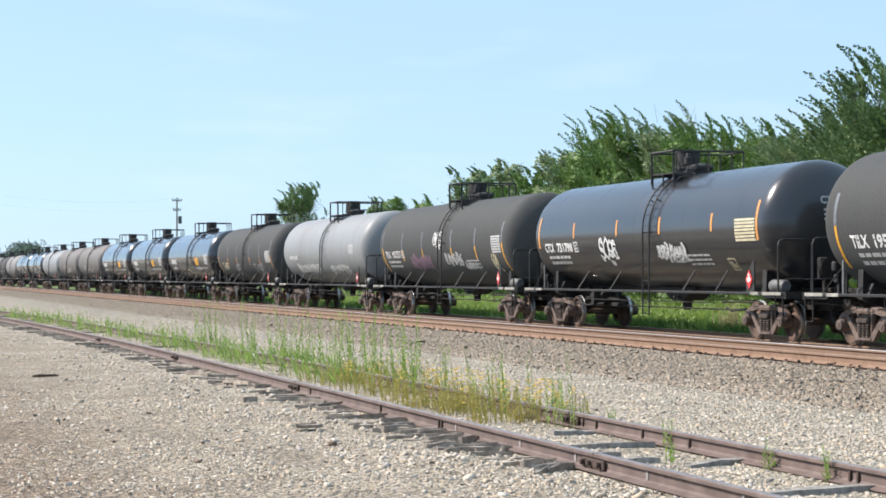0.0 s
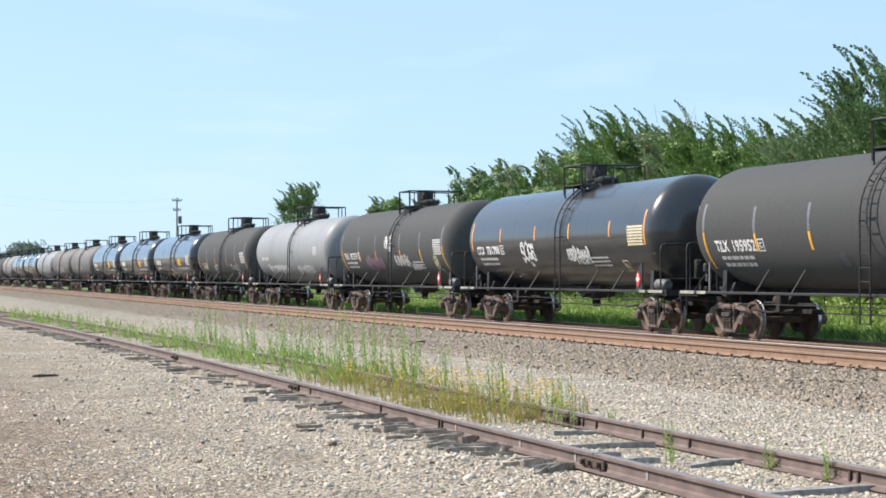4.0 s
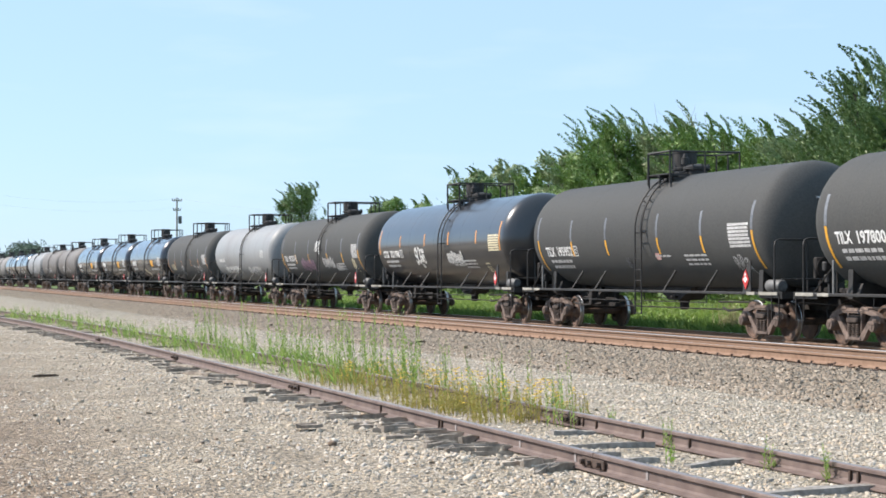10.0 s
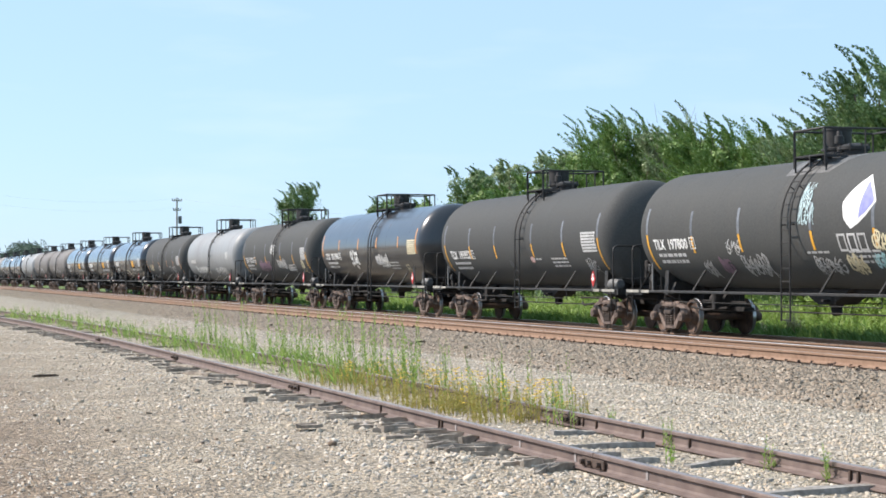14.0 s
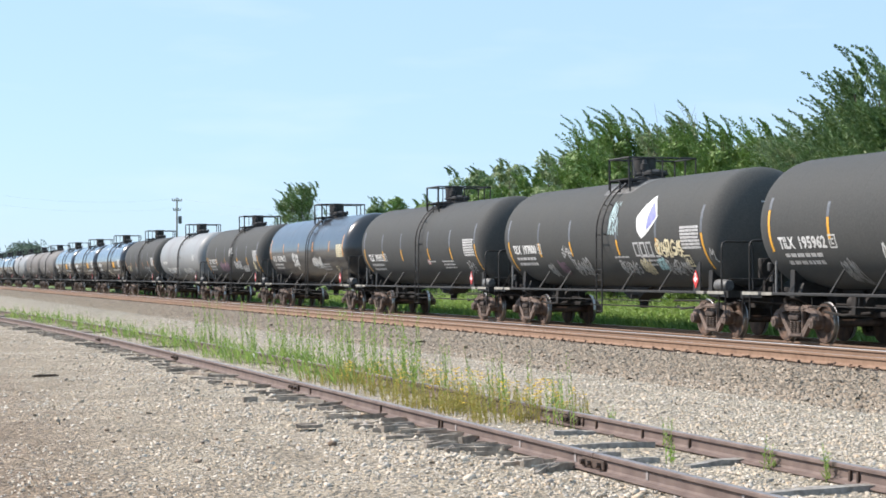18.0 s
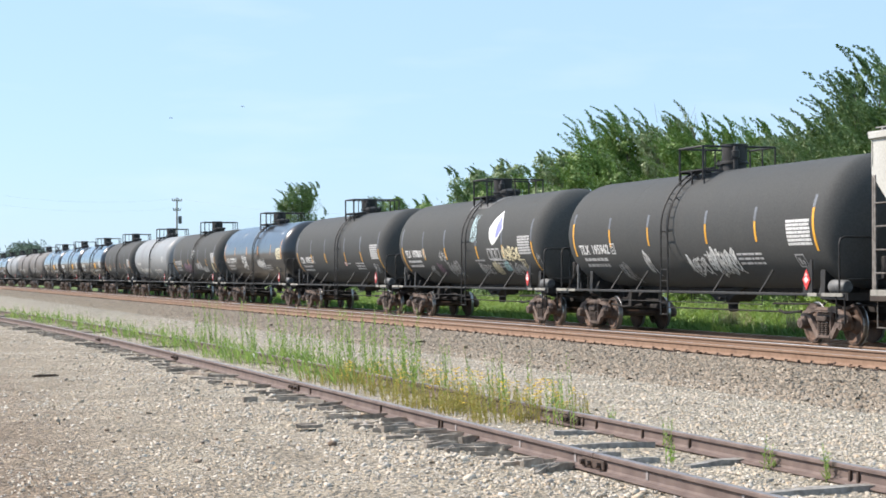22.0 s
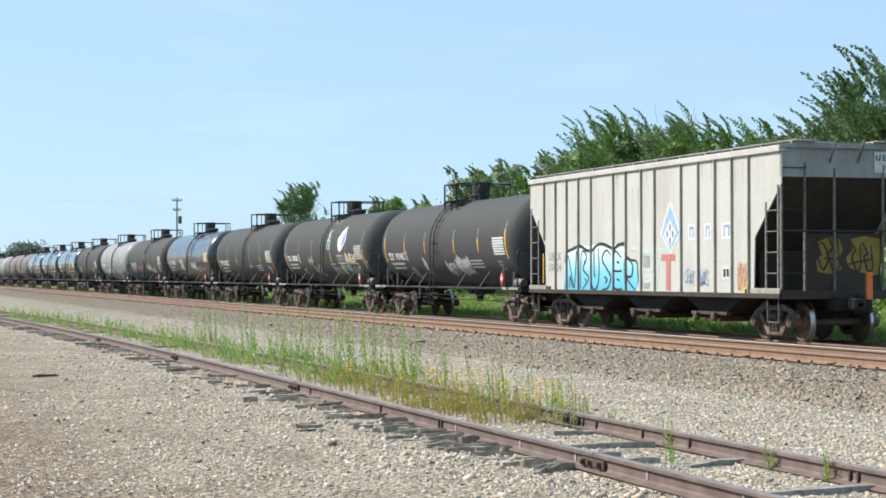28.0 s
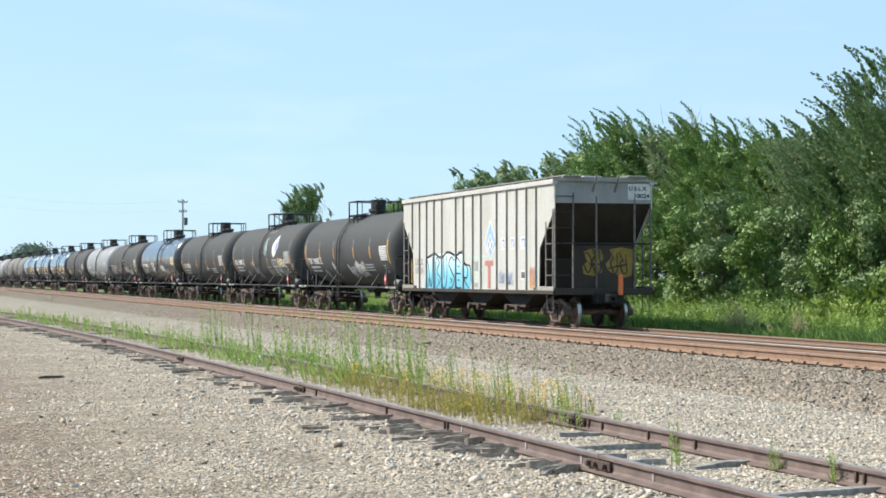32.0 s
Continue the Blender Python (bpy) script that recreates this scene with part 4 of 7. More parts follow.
def lettering(car, words, u=6.75, width=2.05, v=2.22, size=0.25):
    s = Shape()
    first, second = words.split()
    text_mesh(s, on_tank, first, u, v, size, 0.006, width * 0.33)
    part("lettering", s, WHITE, car, "white car lettering")
    s = Shape()
    text_mesh(s, on_tank, second, u - width * 0.44, v, size, 0.006, width * 0.56)
    part("lettering", s, WHITE, car, "white car lettering")
    for k in range(2):
        s = Shape()
        lines(s, on_tank, u - 0.12, u - width * 0.86, v - 0.20 - 0.165 * k, 1, 0.085, 0.10, len(words) + k)
        part("stencil", s, DIM_WHITE, car, "small white stencilled line")
    s = Shape()
    e = u - width - 0.13
    for a, b in ((0.0, 0.035), (0.265, 0.30)):
        patch(s, on_tank, e - b, e - a, v - 0.02, v + 0.28, 0.005, 1, 3)
    for a, b, c in ((0.245, 0.0, 0.30), (-0.02, 0.0, 0.30), (0.16, 0.09, 0.21), (0.06, 0.09, 0.21)):
        patch(s, on_tank, e - c, e - b, v + a, v + a + 0.03, 0.005, 1, 1)
    patch(s, on_tank, e - 0.12, e - 0.09, v + 0.06, v + 0.19, 0.005, 1, 1)
    part("box_mark", s, WHITE, car, "white boxed mark")
    s = Shape()
    lines(s, on_tank, -1.3, -2.3, 2.02, 1, 0.05, 0.05, 3)
    part("stencil", s, DIM_WHITE, car, "small white stencilled line")
    s = Shape()
    lines(s, on_tank, -3.1, -4.4, 2.02, 3, 0.05, 0.06, 5)
    part("stencil", s, DIM_WHITE, car, "small white stencilled lines")


def tag_paint(car, mat, label, *args, **kw):
    s = Shape()
    scrawl(s, on_tank, *args, **kw)
    return part("graffiti", s, mat, car, label)


PITCH = 17.82
REAR_TANK = 25.59        # the rearmost tank car's centre on the train's own measure
CARS = []


def head_mark(car, words):
    s = Shape()
    text_mesh(s, on_end, words, -0.35, 3.2, 0.17, 0.01, 0.62, mirror=False)
    for k in range(3):
        for i in range(3):
            patch(s, on_end, -0.28 + i * 0.17, -0.15 + i * 0.17, 3.03 - k * 0.11, 3.08 - k * 0.11, 0.01, 1, 1)
    part("end_lettering", s, DIM_WHITE, car, "white lettering on the tank end")


def build_train():
    d = tank_car(0, MATTE, "matte black tank car with white scribbled graffiti, next to the hopper", YELLOW, ((2.32, 2.80, 3.14), (2.08, 3.03, 3.32)), rack=0.93, steps=1.27, dome=-0.05)
    lettering(d, "TILX 195962", v=2.15, width=2.15)
    data_panel(d, seed=2, mat=WHITE)
    head_mark(d, "TILX")
    notice(d, -5.95, 1.72, DIM_WHITE)
    dense_tag(d, WHITE, "crowded white spray tag", -0.15, -1.25, 1.62, 1.98, 21, 0.045, 4)
    dense_tag(d, WHITE, "crowded white spray tag", -1.35, -3.05, 1.66, 2.12, 24, 0.05, 6)
    dense_tag(d, DIM_WHITE, "thin white spray tag", 4.45, 3.75, 1.42, 1.84, 22, 0.025, 4)
    dense_tag(d, WHITE, "short white spray tag", 2.45, 2.05, 1.68, 2.15, 23, 0.035, 2)
    c = tank_car(0, MATTE_B, "matte black tank car with a white leaf emblem and graffiti", YELLOW)
    lettering(c, "TILX 197800")
    data_panel(c, seed=3)
    head_mark(c, "TILX")
    s = Shape()
    poly(s, on_tank, [(-3.42, 2.52), (-3.16, 2.74), (-3.06, 3.10), (-3.42, 3.42), (-3.85, 3.66), (-4.2, 3.38), (-4.45, 3.08), (-4.1, 2.80), (-3.75, 2.62)], 0.006)
    em = part("emblem", s, WHITE, c, "white and blue leaf emblem")
    s = Shape()
    poly(s, on_tank, [(-3.78, 2.74), (-3.80, 3.0), (-3.92, 3.52), (-4.15, 3.33), (-4.37, 3.08), (-4.05, 2.85)], 0.010)
    part("emblem_shade", s, VIOLET, em)
    for u in (-2.80, -3.22, -3.64):
        s = Shape()
        for a, b, e, f in ((0, 0.34, 0.0, 0.05), (0, 0.34, 0.33, 0.38), (0, 0.06, 0.05, 0.33), (0.28, 0.34, 0.05, 0.33)):
            patch(s, on_tank, u - b, u - a, 2.05 + e, 2.05 + f, 0.006, 1, 5)
        part("emblem_bar", s, DIM_WHITE, c, "pale grey emblem shape")
    dense_tag(c, CREAM, "cream and yellow spray tag", -4.15, -5.85, 2.08, 2.42, 31, 0.05, 5)
    dense_tag(c, PALE_TEAL, "pale teal upright spray tag", -1.15, -1.65, 3.10, 3.56, 32, 0.022, 3)
    dense_tag(c, PALE_TEAL, "pale teal upright spray tag", -1.12, -1.85, 2.68, 3.12, 42, 0.022, 4)
    dense_tag(c, DIM_WHITE, "white spray tag", 2.15, 0.65, 1.58, 1.96, 33, 0.04, 5)
    dense_tag(c, DIM_WHITE, "white spray tag", 4.3, 3.75, 1.56, 1.86, 34, 0.035, 3)
    dense_tag(c, PINK, "faded mauve spray tag", 3.3, 2.72, 1.62, 1.94, 35, 0.07, 3)
    dense_tag(c, WHITE, "white spray tag", 2.62, 1.85, 2.08, 2.36, 36, 0.03, 3, layers=1)
    dense_tag(c, DIM_WHITE, "white spray tag", -1.35, -2.65, 1.60, 1.92, 37, 0.035, 5)
    dense_tag(c, CREAM, "cream spray tag", -2.80, -3.60, 1.60, 1.96, 38, 0.055, 3)
    dense_tag(c, TEAL, "teal spray tag", -3.95, -4.52, 1.74, 1.98, 40, 0.04, 3)
    dense_tag(c, DIM_WHITE, "white spray tag", -4.38, -5.9, 1.60, 1.92, 39, 0.04, 5)
    notice(c, -5.75, 1.76)
    dense_tag(c, DIM_WHITE, "faint grey arc of spray paint", -7.25, -7.6, 1.9, 2.2, 44, 0.03, 1, layers=1)
    s = Shape()
    for k in range(10):
        a0, a1 = radians(46 + 3.6 * k), radians(46 + 3.6 * (k + 1))
        e0, e1 = 0.25 + 0.02 * k, -1.75 - 0.06 * k
        r = TANK_R + 0.004
        s.add([(-r * math.cos(a0), e0, TANK_Z + r * math.sin(a0)), (-r * math.cos(a0), e1, TANK_Z + r * math.sin(a0)),
               (-r * math.cos(a1), e1 - 0.06, TANK_Z + r * math.sin(a1)), (-r * math.cos(a1), e0 + 0.02, TANK_Z + r * math.sin(a1))], [(0, 1, 2, 3)])
    part("worn_pad", s, SILVER, c, "worn light grey pad under the platform")
    b = tank_car(0, MATTE, "plain matte black tank car with amber tape strips", YELLOW)
    lettering(b, "TILX 195952", u=6.56, v=2.12, width=2.1, size=0.26)
    data_panel(b, seed=4)
    head_mark(b, "TILX")
    dense_tag(b, DIM_WHITE, "thin grey spray tag", -5.7, -6.5, 1.68, 2.0, 41, 0.025, 3)
    dense_tag(b, GREY_TAPE, "faint grey spray tag", 0.75, 0.45, 1.75, 2.0, 45, 0.025, 2)
    s = Shape()
    patch(s, on_tank, -1.62, -1.35, 1.95, 2.12, 0.006, 1, 2)
    part("decal", s, mottled("faded_pink_decal", (0.42, 0.22, 0.20), (0.55, 0.36, 0.33), 14.0, 0.7), b, "small faded pink decal")
    a = tank_car(0, GLOSS, "glossy black tank car with orange tape strips and white tags", ORANGE,
                 ((2.62, 3.06, 3.1), (2.36, 3.30, 3.3)), grey_tape=False, rack=-0.05, steps=-0.32, tape_u=(7.2, 4.33, 1.15, -1.70, -4.80, -7.2), struts=(4.03, 1.65, -3.1, -4.98))
    lettering(a, "CTCX 731798", v=2.24, width=2.2)
    data_panel(a, -6.05, -7.1, 2.34, 2.9, seed=5, mat=CREAM)
    head_mark(a, "CTCX")
    dense_tag(a, WHITE, "white bubble spray tag", 2.55, 1.25, 2.02, 2.52, 51, 0.075, 4, ROUND)
    dense_tag(a, WHITE, "small white spray tag", 2.0, 1.75, 1.82, 1.96, 54, 0.03, 2, layers=1)
    dense_tag(a, WHITE, "white lettered spray tag", -1.3, -3.25, 1.98, 2.30, 52, 0.05, 7)
    dense_tag(a, DIM_WHITE, "thin white spray line", -1.9, -2.9, 1.88, 1.94, 55, 0.02, 6, layers=1)
    notice(a, -5.25, 1.66)
    z = tank_car(0, MATTE_B, "matte black tank car with faded mauve and white graffiti", YELLOW)
    lettering(z, "TILX 192757")
    data_panel(z, -6.05, -6.95, 2.28, 2.86, seed=6)
    head_mark(z, "TILX")
    dense_tag(z, PINK, "faded mauve spray tag", 3.65, 0.9, 1.85, 2.25, 61, 0.07, 7)
    dense_tag(z, WHITE, "white block spray tag", 0.42, -0.65, 2.60, 3.04, 62, 0.07, 3)
    dense_tag(z, DIM_WHITE, "white spray tag", -0.7, -2.75, 1.95, 2.28, 63, 0.05, 6)
    dense_tag(z, DIM_WHITE, "white spray tag", -2.7, -4.1, 1.78, 1.98, 65, 0.04, 5)
    dense_tag(z, CREAM, "cream spray tag", -5.75, -6.3, 1.75, 2.25, 64, 0.04, 2)
    lg = tank_car(0, LIGHT_GREY, "light grey tank car with grimy lower streaks", None)
    dense_tag(lg, WHITE, "white block tags along the tank", 5.3, 0.6, 1.72, 2.02, 71, 0.075, 10)
    dense_tag(lg, WHITE, "white block tags along the tank", -1.0, -4.6, 1.65, 1.95, 76, 0.075, 8)
    dense_tag(lg, WHITE, "white stencil line", 6.3, 4.4, 2.32, 2.46, 77, 0.05, 7)
    data_panel(lg, -5.3, -6.1, 2.45, 2.85, seed=17)
    dk = tank_car(0, MATTE_B, "faded black tank car with orange tape and pale tags", ORANGE)
    data_panel(dk, seed=7)
    tag_paint(dk, CREAM, "cream stencils", 5.4, 2.1, 1.6, 0.3, 73, w=0.06, letters=4)
    tag_paint(dk, DIM_WHITE, "white spray tag", 2.0, 1.9, 1.2, 0.5, 74, w=0.06, letters=3)
    tag_paint(dk, DIM_WHITE, "white spray tag", -3.6, 1.9, 2.4, 0.5, 75, w=0.06, letters=5)
    CARS.extend([d, c, b, a, z, lg, dk])
    for k in range(3):
        g = tank_car(0, MIRROR_GLOSS, "glossy black tank car with a yellow square and white stencils", None)
        s = Shape()
        patch(s, on_tank, -3.75, -2.65, 2.18, 2.62, 0.006, 1, 4)
        part("yellow_square", s, YELLOW, g, "yellow square decal")
        dense_tag(g, WHITE, "white stencils", 6.3, 4.3, 2.3, 2.55, 80 + k, 0.07, 6)
        dense_tag(g, DIM_WHITE, "white stencils", 6.2, 4.5, 1.95, 2.1, 85 + k, 0.05, 6)
        dense_tag(g, DIM_WHITE, "white stencils", -2.3, -6.2, 1.95, 2.05, 83 + k, 0.045, 9, layers=1)
        data_panel(g, seed=8 + k)
        if k == 0:
            s = Shape()
            ribbon(s, on_tank, [(0.95, 1.95), (0.55, 1.9), (0.1, 1.75), (-0.4, 1.55), (0.3, 1.52)], 0.11)
            part("graffiti", s, CREAM, g, "pale yellow spray stroke")
        CARS.append(g)
    for paint, label in ((BROWN_GREY, "weathered brownish grey tank car far along the train"), (BROWN_GREY, "weathered brownish grey tank car with white tags"),
                         (LIGHT_GREY, "light grey tank car far along the train"), (MIRROR_GLOSS, "glossy black tank car far along the train"),
                         (MIRROR_GLOSS, "glossy black tank car far along the train"), (MID_GREY, "mid grey tank car far along the train"),
                         (MATTE_B, "faded black tank car far along the train"), (MID_GREY, "mid grey tank car far along the train"),
                         (LIGHT_GREY, "light grey tank car far along the train"), (MATTE_B, "faded black tank car far along the train"),
                         (MATTE, "matte black tank car far along the train")):
        g = tank_car(0, paint, label, None)
        tag_paint(g, DIM_WHITE, "white stencils", 0.5, 2.1, 7.0, 0.4, len(CARS) + 100, w=0.06, letters=9)
        CARS.append(g)


build_train()
for far_car in CARS[5:]:
    far_car.scale.y = 0.972        # the cars farther up the train are a little shorter
# ---- train: covered hopper at the rear ----
HOP = 7.70               # its centre on the train's own measure
HL, HW, HB, HT = 8.165, 1.60, 1.09, 4.44


def hopper_car():
    car = thing("hopper_car", "off-white ribbed covered hopper car with blue graffiti, last in the train", "hopper car", "train of cars")
    out = [(-HL, HT), (-HL, 3.62), (-6.86, 2.42), (-6.80, HB), (6.80, HB), (6.86, 2.42), (HL, 3.62), (HL, HT)]
    for sx in (-1, 1):
        s = Shape()
        s.prism(out, 'x', sx * HW, sx * (HW - 0.03))
        part("side_sheet", s, HOPPER, car, "off-white painted steel side")
        for y in (6.90, 5.95, 5.04, 4.12, 3.16, 1.53, 0.66, -0.37, -1.24, -2.87, -3.87, -4.81, -5.72, -6.60):
            lo = HB if abs(y) < 6.8 else 2.60
            s = Shape()
            x0, x1 = sx * HW, sx * (HW + 0.055)
            s.prism([(x0, y - 0.032), (x1, y - 0.018), (x1, y + 0.018), (x0, y + 0.032)], 'z', lo, HT - 0.10)
            part("rib", s, HOPPER_RIB, car)
        s = Shape()
        s.box(min(sx * 1.5, sx * 1.66), max(sx * 1.5, sx * 1.66), -HL, HL, HB - 0.09, HB + 0.03, 0.01)
        part("side_sill", s, SLOPE, car)
        s = Shape()
        s.box(min(sx * 1.5, sx * 1.67), max(sx * 1.5, sx * 1.67), -HL - 0.02, HL + 0.02, HT - 0.10, HT + 0.06, 0.02)
        part("top_chord", s, HOPPER, car)
    s = Shape()
    s.prism([(-1.66, HT + 0.06), (-1.1, HT + 0.13), (1.1, HT + 0.13), (1.66, HT + 0.06), (1.66, HT + 0.0), (-1.66, HT + 0.0)], 'y', -HL - 0.05, HL + 0.05)
    roof = part("roof", s, HOPPER_END, car, "grey hopper roof with a centre trough hatch")
    s = Shape()
    s.box(-0.32, 0.32, -7.3, 7.3, HT + 0.12, HT + 0.22, 0.03)
    part("roof_hatch", s, HOPPER_END, roof)
    for sx in (-1, 1):
        s = Shape()
        x0, x1 = sorted((sx * 0.75, sx * 1.35))
        for k in range(5):
            xa = x0 + (x1 - x0) * k / 5
            s.box(xa, xa + 0.09, -HL - 0.25, HL + 0.25, HT + 0.155, HT + 0.18)
        for k in range(12):
            y = -HL + k * 2 * HL / 11
            s.box(x0, x1, y - 0.03, y + 0.03, HT + 0.10, HT + 0.155)
        part("running_board", s, HOPPER_END, roof)
    for d in (-1, 1):
        def o(y):
            return d * y
        s = Shape()
        s.prism([(-HW, 3.78), (HW, 3.78), (HW, HT + 0.03), (-HW, HT + 0.03)], 'y', o(HL - 0.06), o(HL - 0.03))
        part("end_sheet", s, HOPPER_END, car, "grey end sheet with rust stains")
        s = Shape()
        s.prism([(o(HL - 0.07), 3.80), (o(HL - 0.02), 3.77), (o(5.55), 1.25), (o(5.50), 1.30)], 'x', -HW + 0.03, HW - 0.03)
        part("slope_sheet", s, SLOPE, car, "dark brown slope sheet")
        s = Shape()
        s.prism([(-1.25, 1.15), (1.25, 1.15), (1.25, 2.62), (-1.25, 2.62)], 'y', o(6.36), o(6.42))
        part("end_bulkhead", s, SLOPE, car, "dark brown lower bulkhead")
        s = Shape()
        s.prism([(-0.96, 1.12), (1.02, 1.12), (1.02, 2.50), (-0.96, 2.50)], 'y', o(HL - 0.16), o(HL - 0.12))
        part("end_panel", s, SLOPE, car, "dark brown lower end panel")
        s = Shape()
        s.box(-1.58, 1.58, min(o(6.4), o(HL)), max(o(6.4), o(HL)), HB - 0.04, HB + 0.04)
        for sx in (-1, 1):
            s.box(min(sx * 1.52, sx * 1.64), max(sx * 1.52, sx * 1.64), min(o(6.4), o(HL)), max(o(6.4), o(HL)), HB - 0.06, HB + 0.12, 0.01)
        s.box(-1.6, 1.6, min(o(HL - 0.1), o(HL + 0.02)), max(o(HL - 0.1), o(HL + 0.02)), HB - 0.10, HB + 0.10, 0.01)
        part("end_platform", s, SLOPE, car)
        for sx in (-1, 1):
            s = Shape()
            s.box(min(sx * 1.645, sx * 1.60), max(sx * 1.645, sx * 1.60), min(o(6.7), o(HL)), max(o(6.7), o(HL)), HB + 0.0, HB + 0.15, 0.008)
            part("corner_sill", s, SILL_DUST, car, "dusty cream corner sill")
        for x, ztop in ((-1.58, 3.6), (-0.99, 4.10), (-0.23, 3.99), (1.03, 3.98), (1.56, 3.8)):
            s = Shape()
            s.box(x - 0.022, x + 0.022, min(o(HL - 0.08), o(HL)), max(o(HL - 0.08), o(HL)), HB, ztop, 0.01)
            part("end_post", s, POST, car)
        s = Shape()
        s.tube([(-1.58, o(HL - 0.02), 2.55), (1.55, o(HL - 0.02), 2.55)], 0.025, 6)
        part("cross_rail", s, BLACK_STEEL, car)
        # end ladder and side ladder
        s = Shape()
        for k in range(6):
            s.tube([(-1.58, o(HL + 0.03), 1.58 + k * 0.48), (-0.98, o(HL + 0.03), 1.58 + k * 0.48)], 0.014, 5)
        part("end_ladder", s, BLACK_STEEL, car)
        for sx in (-1, 1):
            s = Shape()
            for y in (8.02, 7.43):
                s.box(sx * 1.60 - 0.018, sx * 1.60 + 0.018, o(y) - 0.03, o(y) + 0.03, HB, 3.6 if y > 8 else 3.22)
            for k in range(4):
                s.tube([(sx * 1.62, o(8.02), 1.58 + k * 0.48), (sx * 1.62, o(7.43), 1.58 + k * 0.48)], 0.016, 5)
            for y in (7.98, 7.45):
                s.tube([(sx * 1.58, o(y), HB), (sx * 1.58, o(y), 0.45)], 0.014, 5)
            s.tube([(sx * 1.58, o(7.98), 0.46), (sx * 1.58, o(7.45), 0.46)], 0.014, 5)
            part("side_ladder", s, POST, car)
        for x in (-0.36, 0.36):
            s = Shape()
            s.tube([(x, o(HL), HT - 0.32), (x + 0.02, o(HL + 0.28), HT + 0.19)], 0.026, 6)
            part("roof_bracket", s, POST, car)
        s = Shape()
        s.box(-0.34, 0.34, min(o(5.9), o(HL + 0.25)), max(o(5.9), o(HL + 0.25)), 0.72, 1.05, 0.02)
        part("draft_sill", s, DARK_UNDER, car)
        part("coupler", coupler_shape(o(HL + 0.2), o(HL + 0.72)), DARK_UNDER, car)
        truck(car, d * 6.75)
    # bay sheets take the underframe black, so their shade is in the colour
    for yc in (-3.9, 0.0, 3.9):
        for sy in (-1, 1):
            s = Shape()
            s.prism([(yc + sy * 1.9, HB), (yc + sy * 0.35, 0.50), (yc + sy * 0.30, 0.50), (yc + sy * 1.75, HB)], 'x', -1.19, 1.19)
            part("bay_slope", s, DARK_UNDER, car, "hopper bay slope darkened for the shade under the car")
        for x in (-1.22, 1.19):
            s = Shape()
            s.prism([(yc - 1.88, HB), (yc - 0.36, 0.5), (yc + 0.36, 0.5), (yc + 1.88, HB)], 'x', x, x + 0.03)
            part("bay_side", s, DARK_UNDER, car, "hopper bay side darkened for the shade under the car")
    for yc in (-3.9, 0.0, 3.9):
        s = Shape()
        s.box(-1.25, 1.25, yc - 0.42, yc + 0.42, 0.40, 0.52, 0.02)
        for dy in (-0.5, 0.5):
            s.tube([(-1.42, yc + dy, 0.52), (1.42, yc + dy, 0.52)], 0.04, 8)
            s.lathe([(-1.52, 0.07), (-1.50, 0.11), (-1.40, 0.11), (-1.38, 0.05)], 'x', 12, (0, yc + dy, 0.52))
        s.box(-1.36, -1.22, yc - 1.0, yc + 1.0, 0.56, 0.64, 0.01)
        part("outlet_gate", s, TRUCK, car, "rust brown outlet gate")
    # rear marker
    s = Shape()
    s.box(0.10, 0.46, -HL - 0.50, -HL - 0.2, 0.66, 1.10, 0.05)
    dev = part("rear_marker", s, DARK_UNDER, car, "end of train device")
    s = Shape()
    s.box(0.24, 0.38, -HL - 0.62, -HL - 0.50, 0.98, 1.60, 0.02)
    part("marker_mast", s, ORANGE_MARK, dev, "orange marker mast")
    # paint on the side
    s = Shape()
    blob = [(5.36, 1.12), (5.2, 1.9), (5.1, 2.2), (4.6, 2.3), (4.05, 2.38), (3.5, 2.25), (3.1, 2.25), (2.75, 2.38), (2.4, 2.42), (2.0, 2.36), (1.5, 2.28), (1.2, 2.38), (0.84, 2.36), (0.75, 2.09),
            (0.3, 1.95), (-0.05, 1.88), (-0.14, 1.35), (0.04, 1.12)]
    poly(s, on_side, blob, 0.006)
    part("graffiti", s, CYAN, car, "large light blue graffiti letters fading to white")
    s = Shape()

    def curve(pts):
        out = []
        for i in range(len(pts) - 1):
            p0, p1, p2, p3 = pts[max(i - 1, 0)], pts[i], pts[i + 1], pts[min(i + 2, len(pts) - 1)]
            for q in range(6):
                t = q / 6
                out.append(tuple(0.5 * (2 * p1[c] + (p2[c] - p0[c]) * t + (2 * p0[c] - 5 * p1[c] + 4 * p2[c] - p3[c]) * t * t + (3 * p1[c] - p0[c] - 3 * p2[c] + p3[c]) * t ** 3) for c in (0, 1)))
        return out + [pts[-1]]
    ribbon(s, on_side, curve(blob[1:8]), 0.10, 0.010)
    ribbon(s, on_side, curve(blob[6:13]), 0.10, 0.0105)
    ribbon(s, on_side, curve([(1.55, 2.25), (1.2, 2.36), (0.8, 2.42)]), 0.10, 0.011)
    ribbon(s, on_side, curve(blob[13:17]), 0.06, 0.0115)
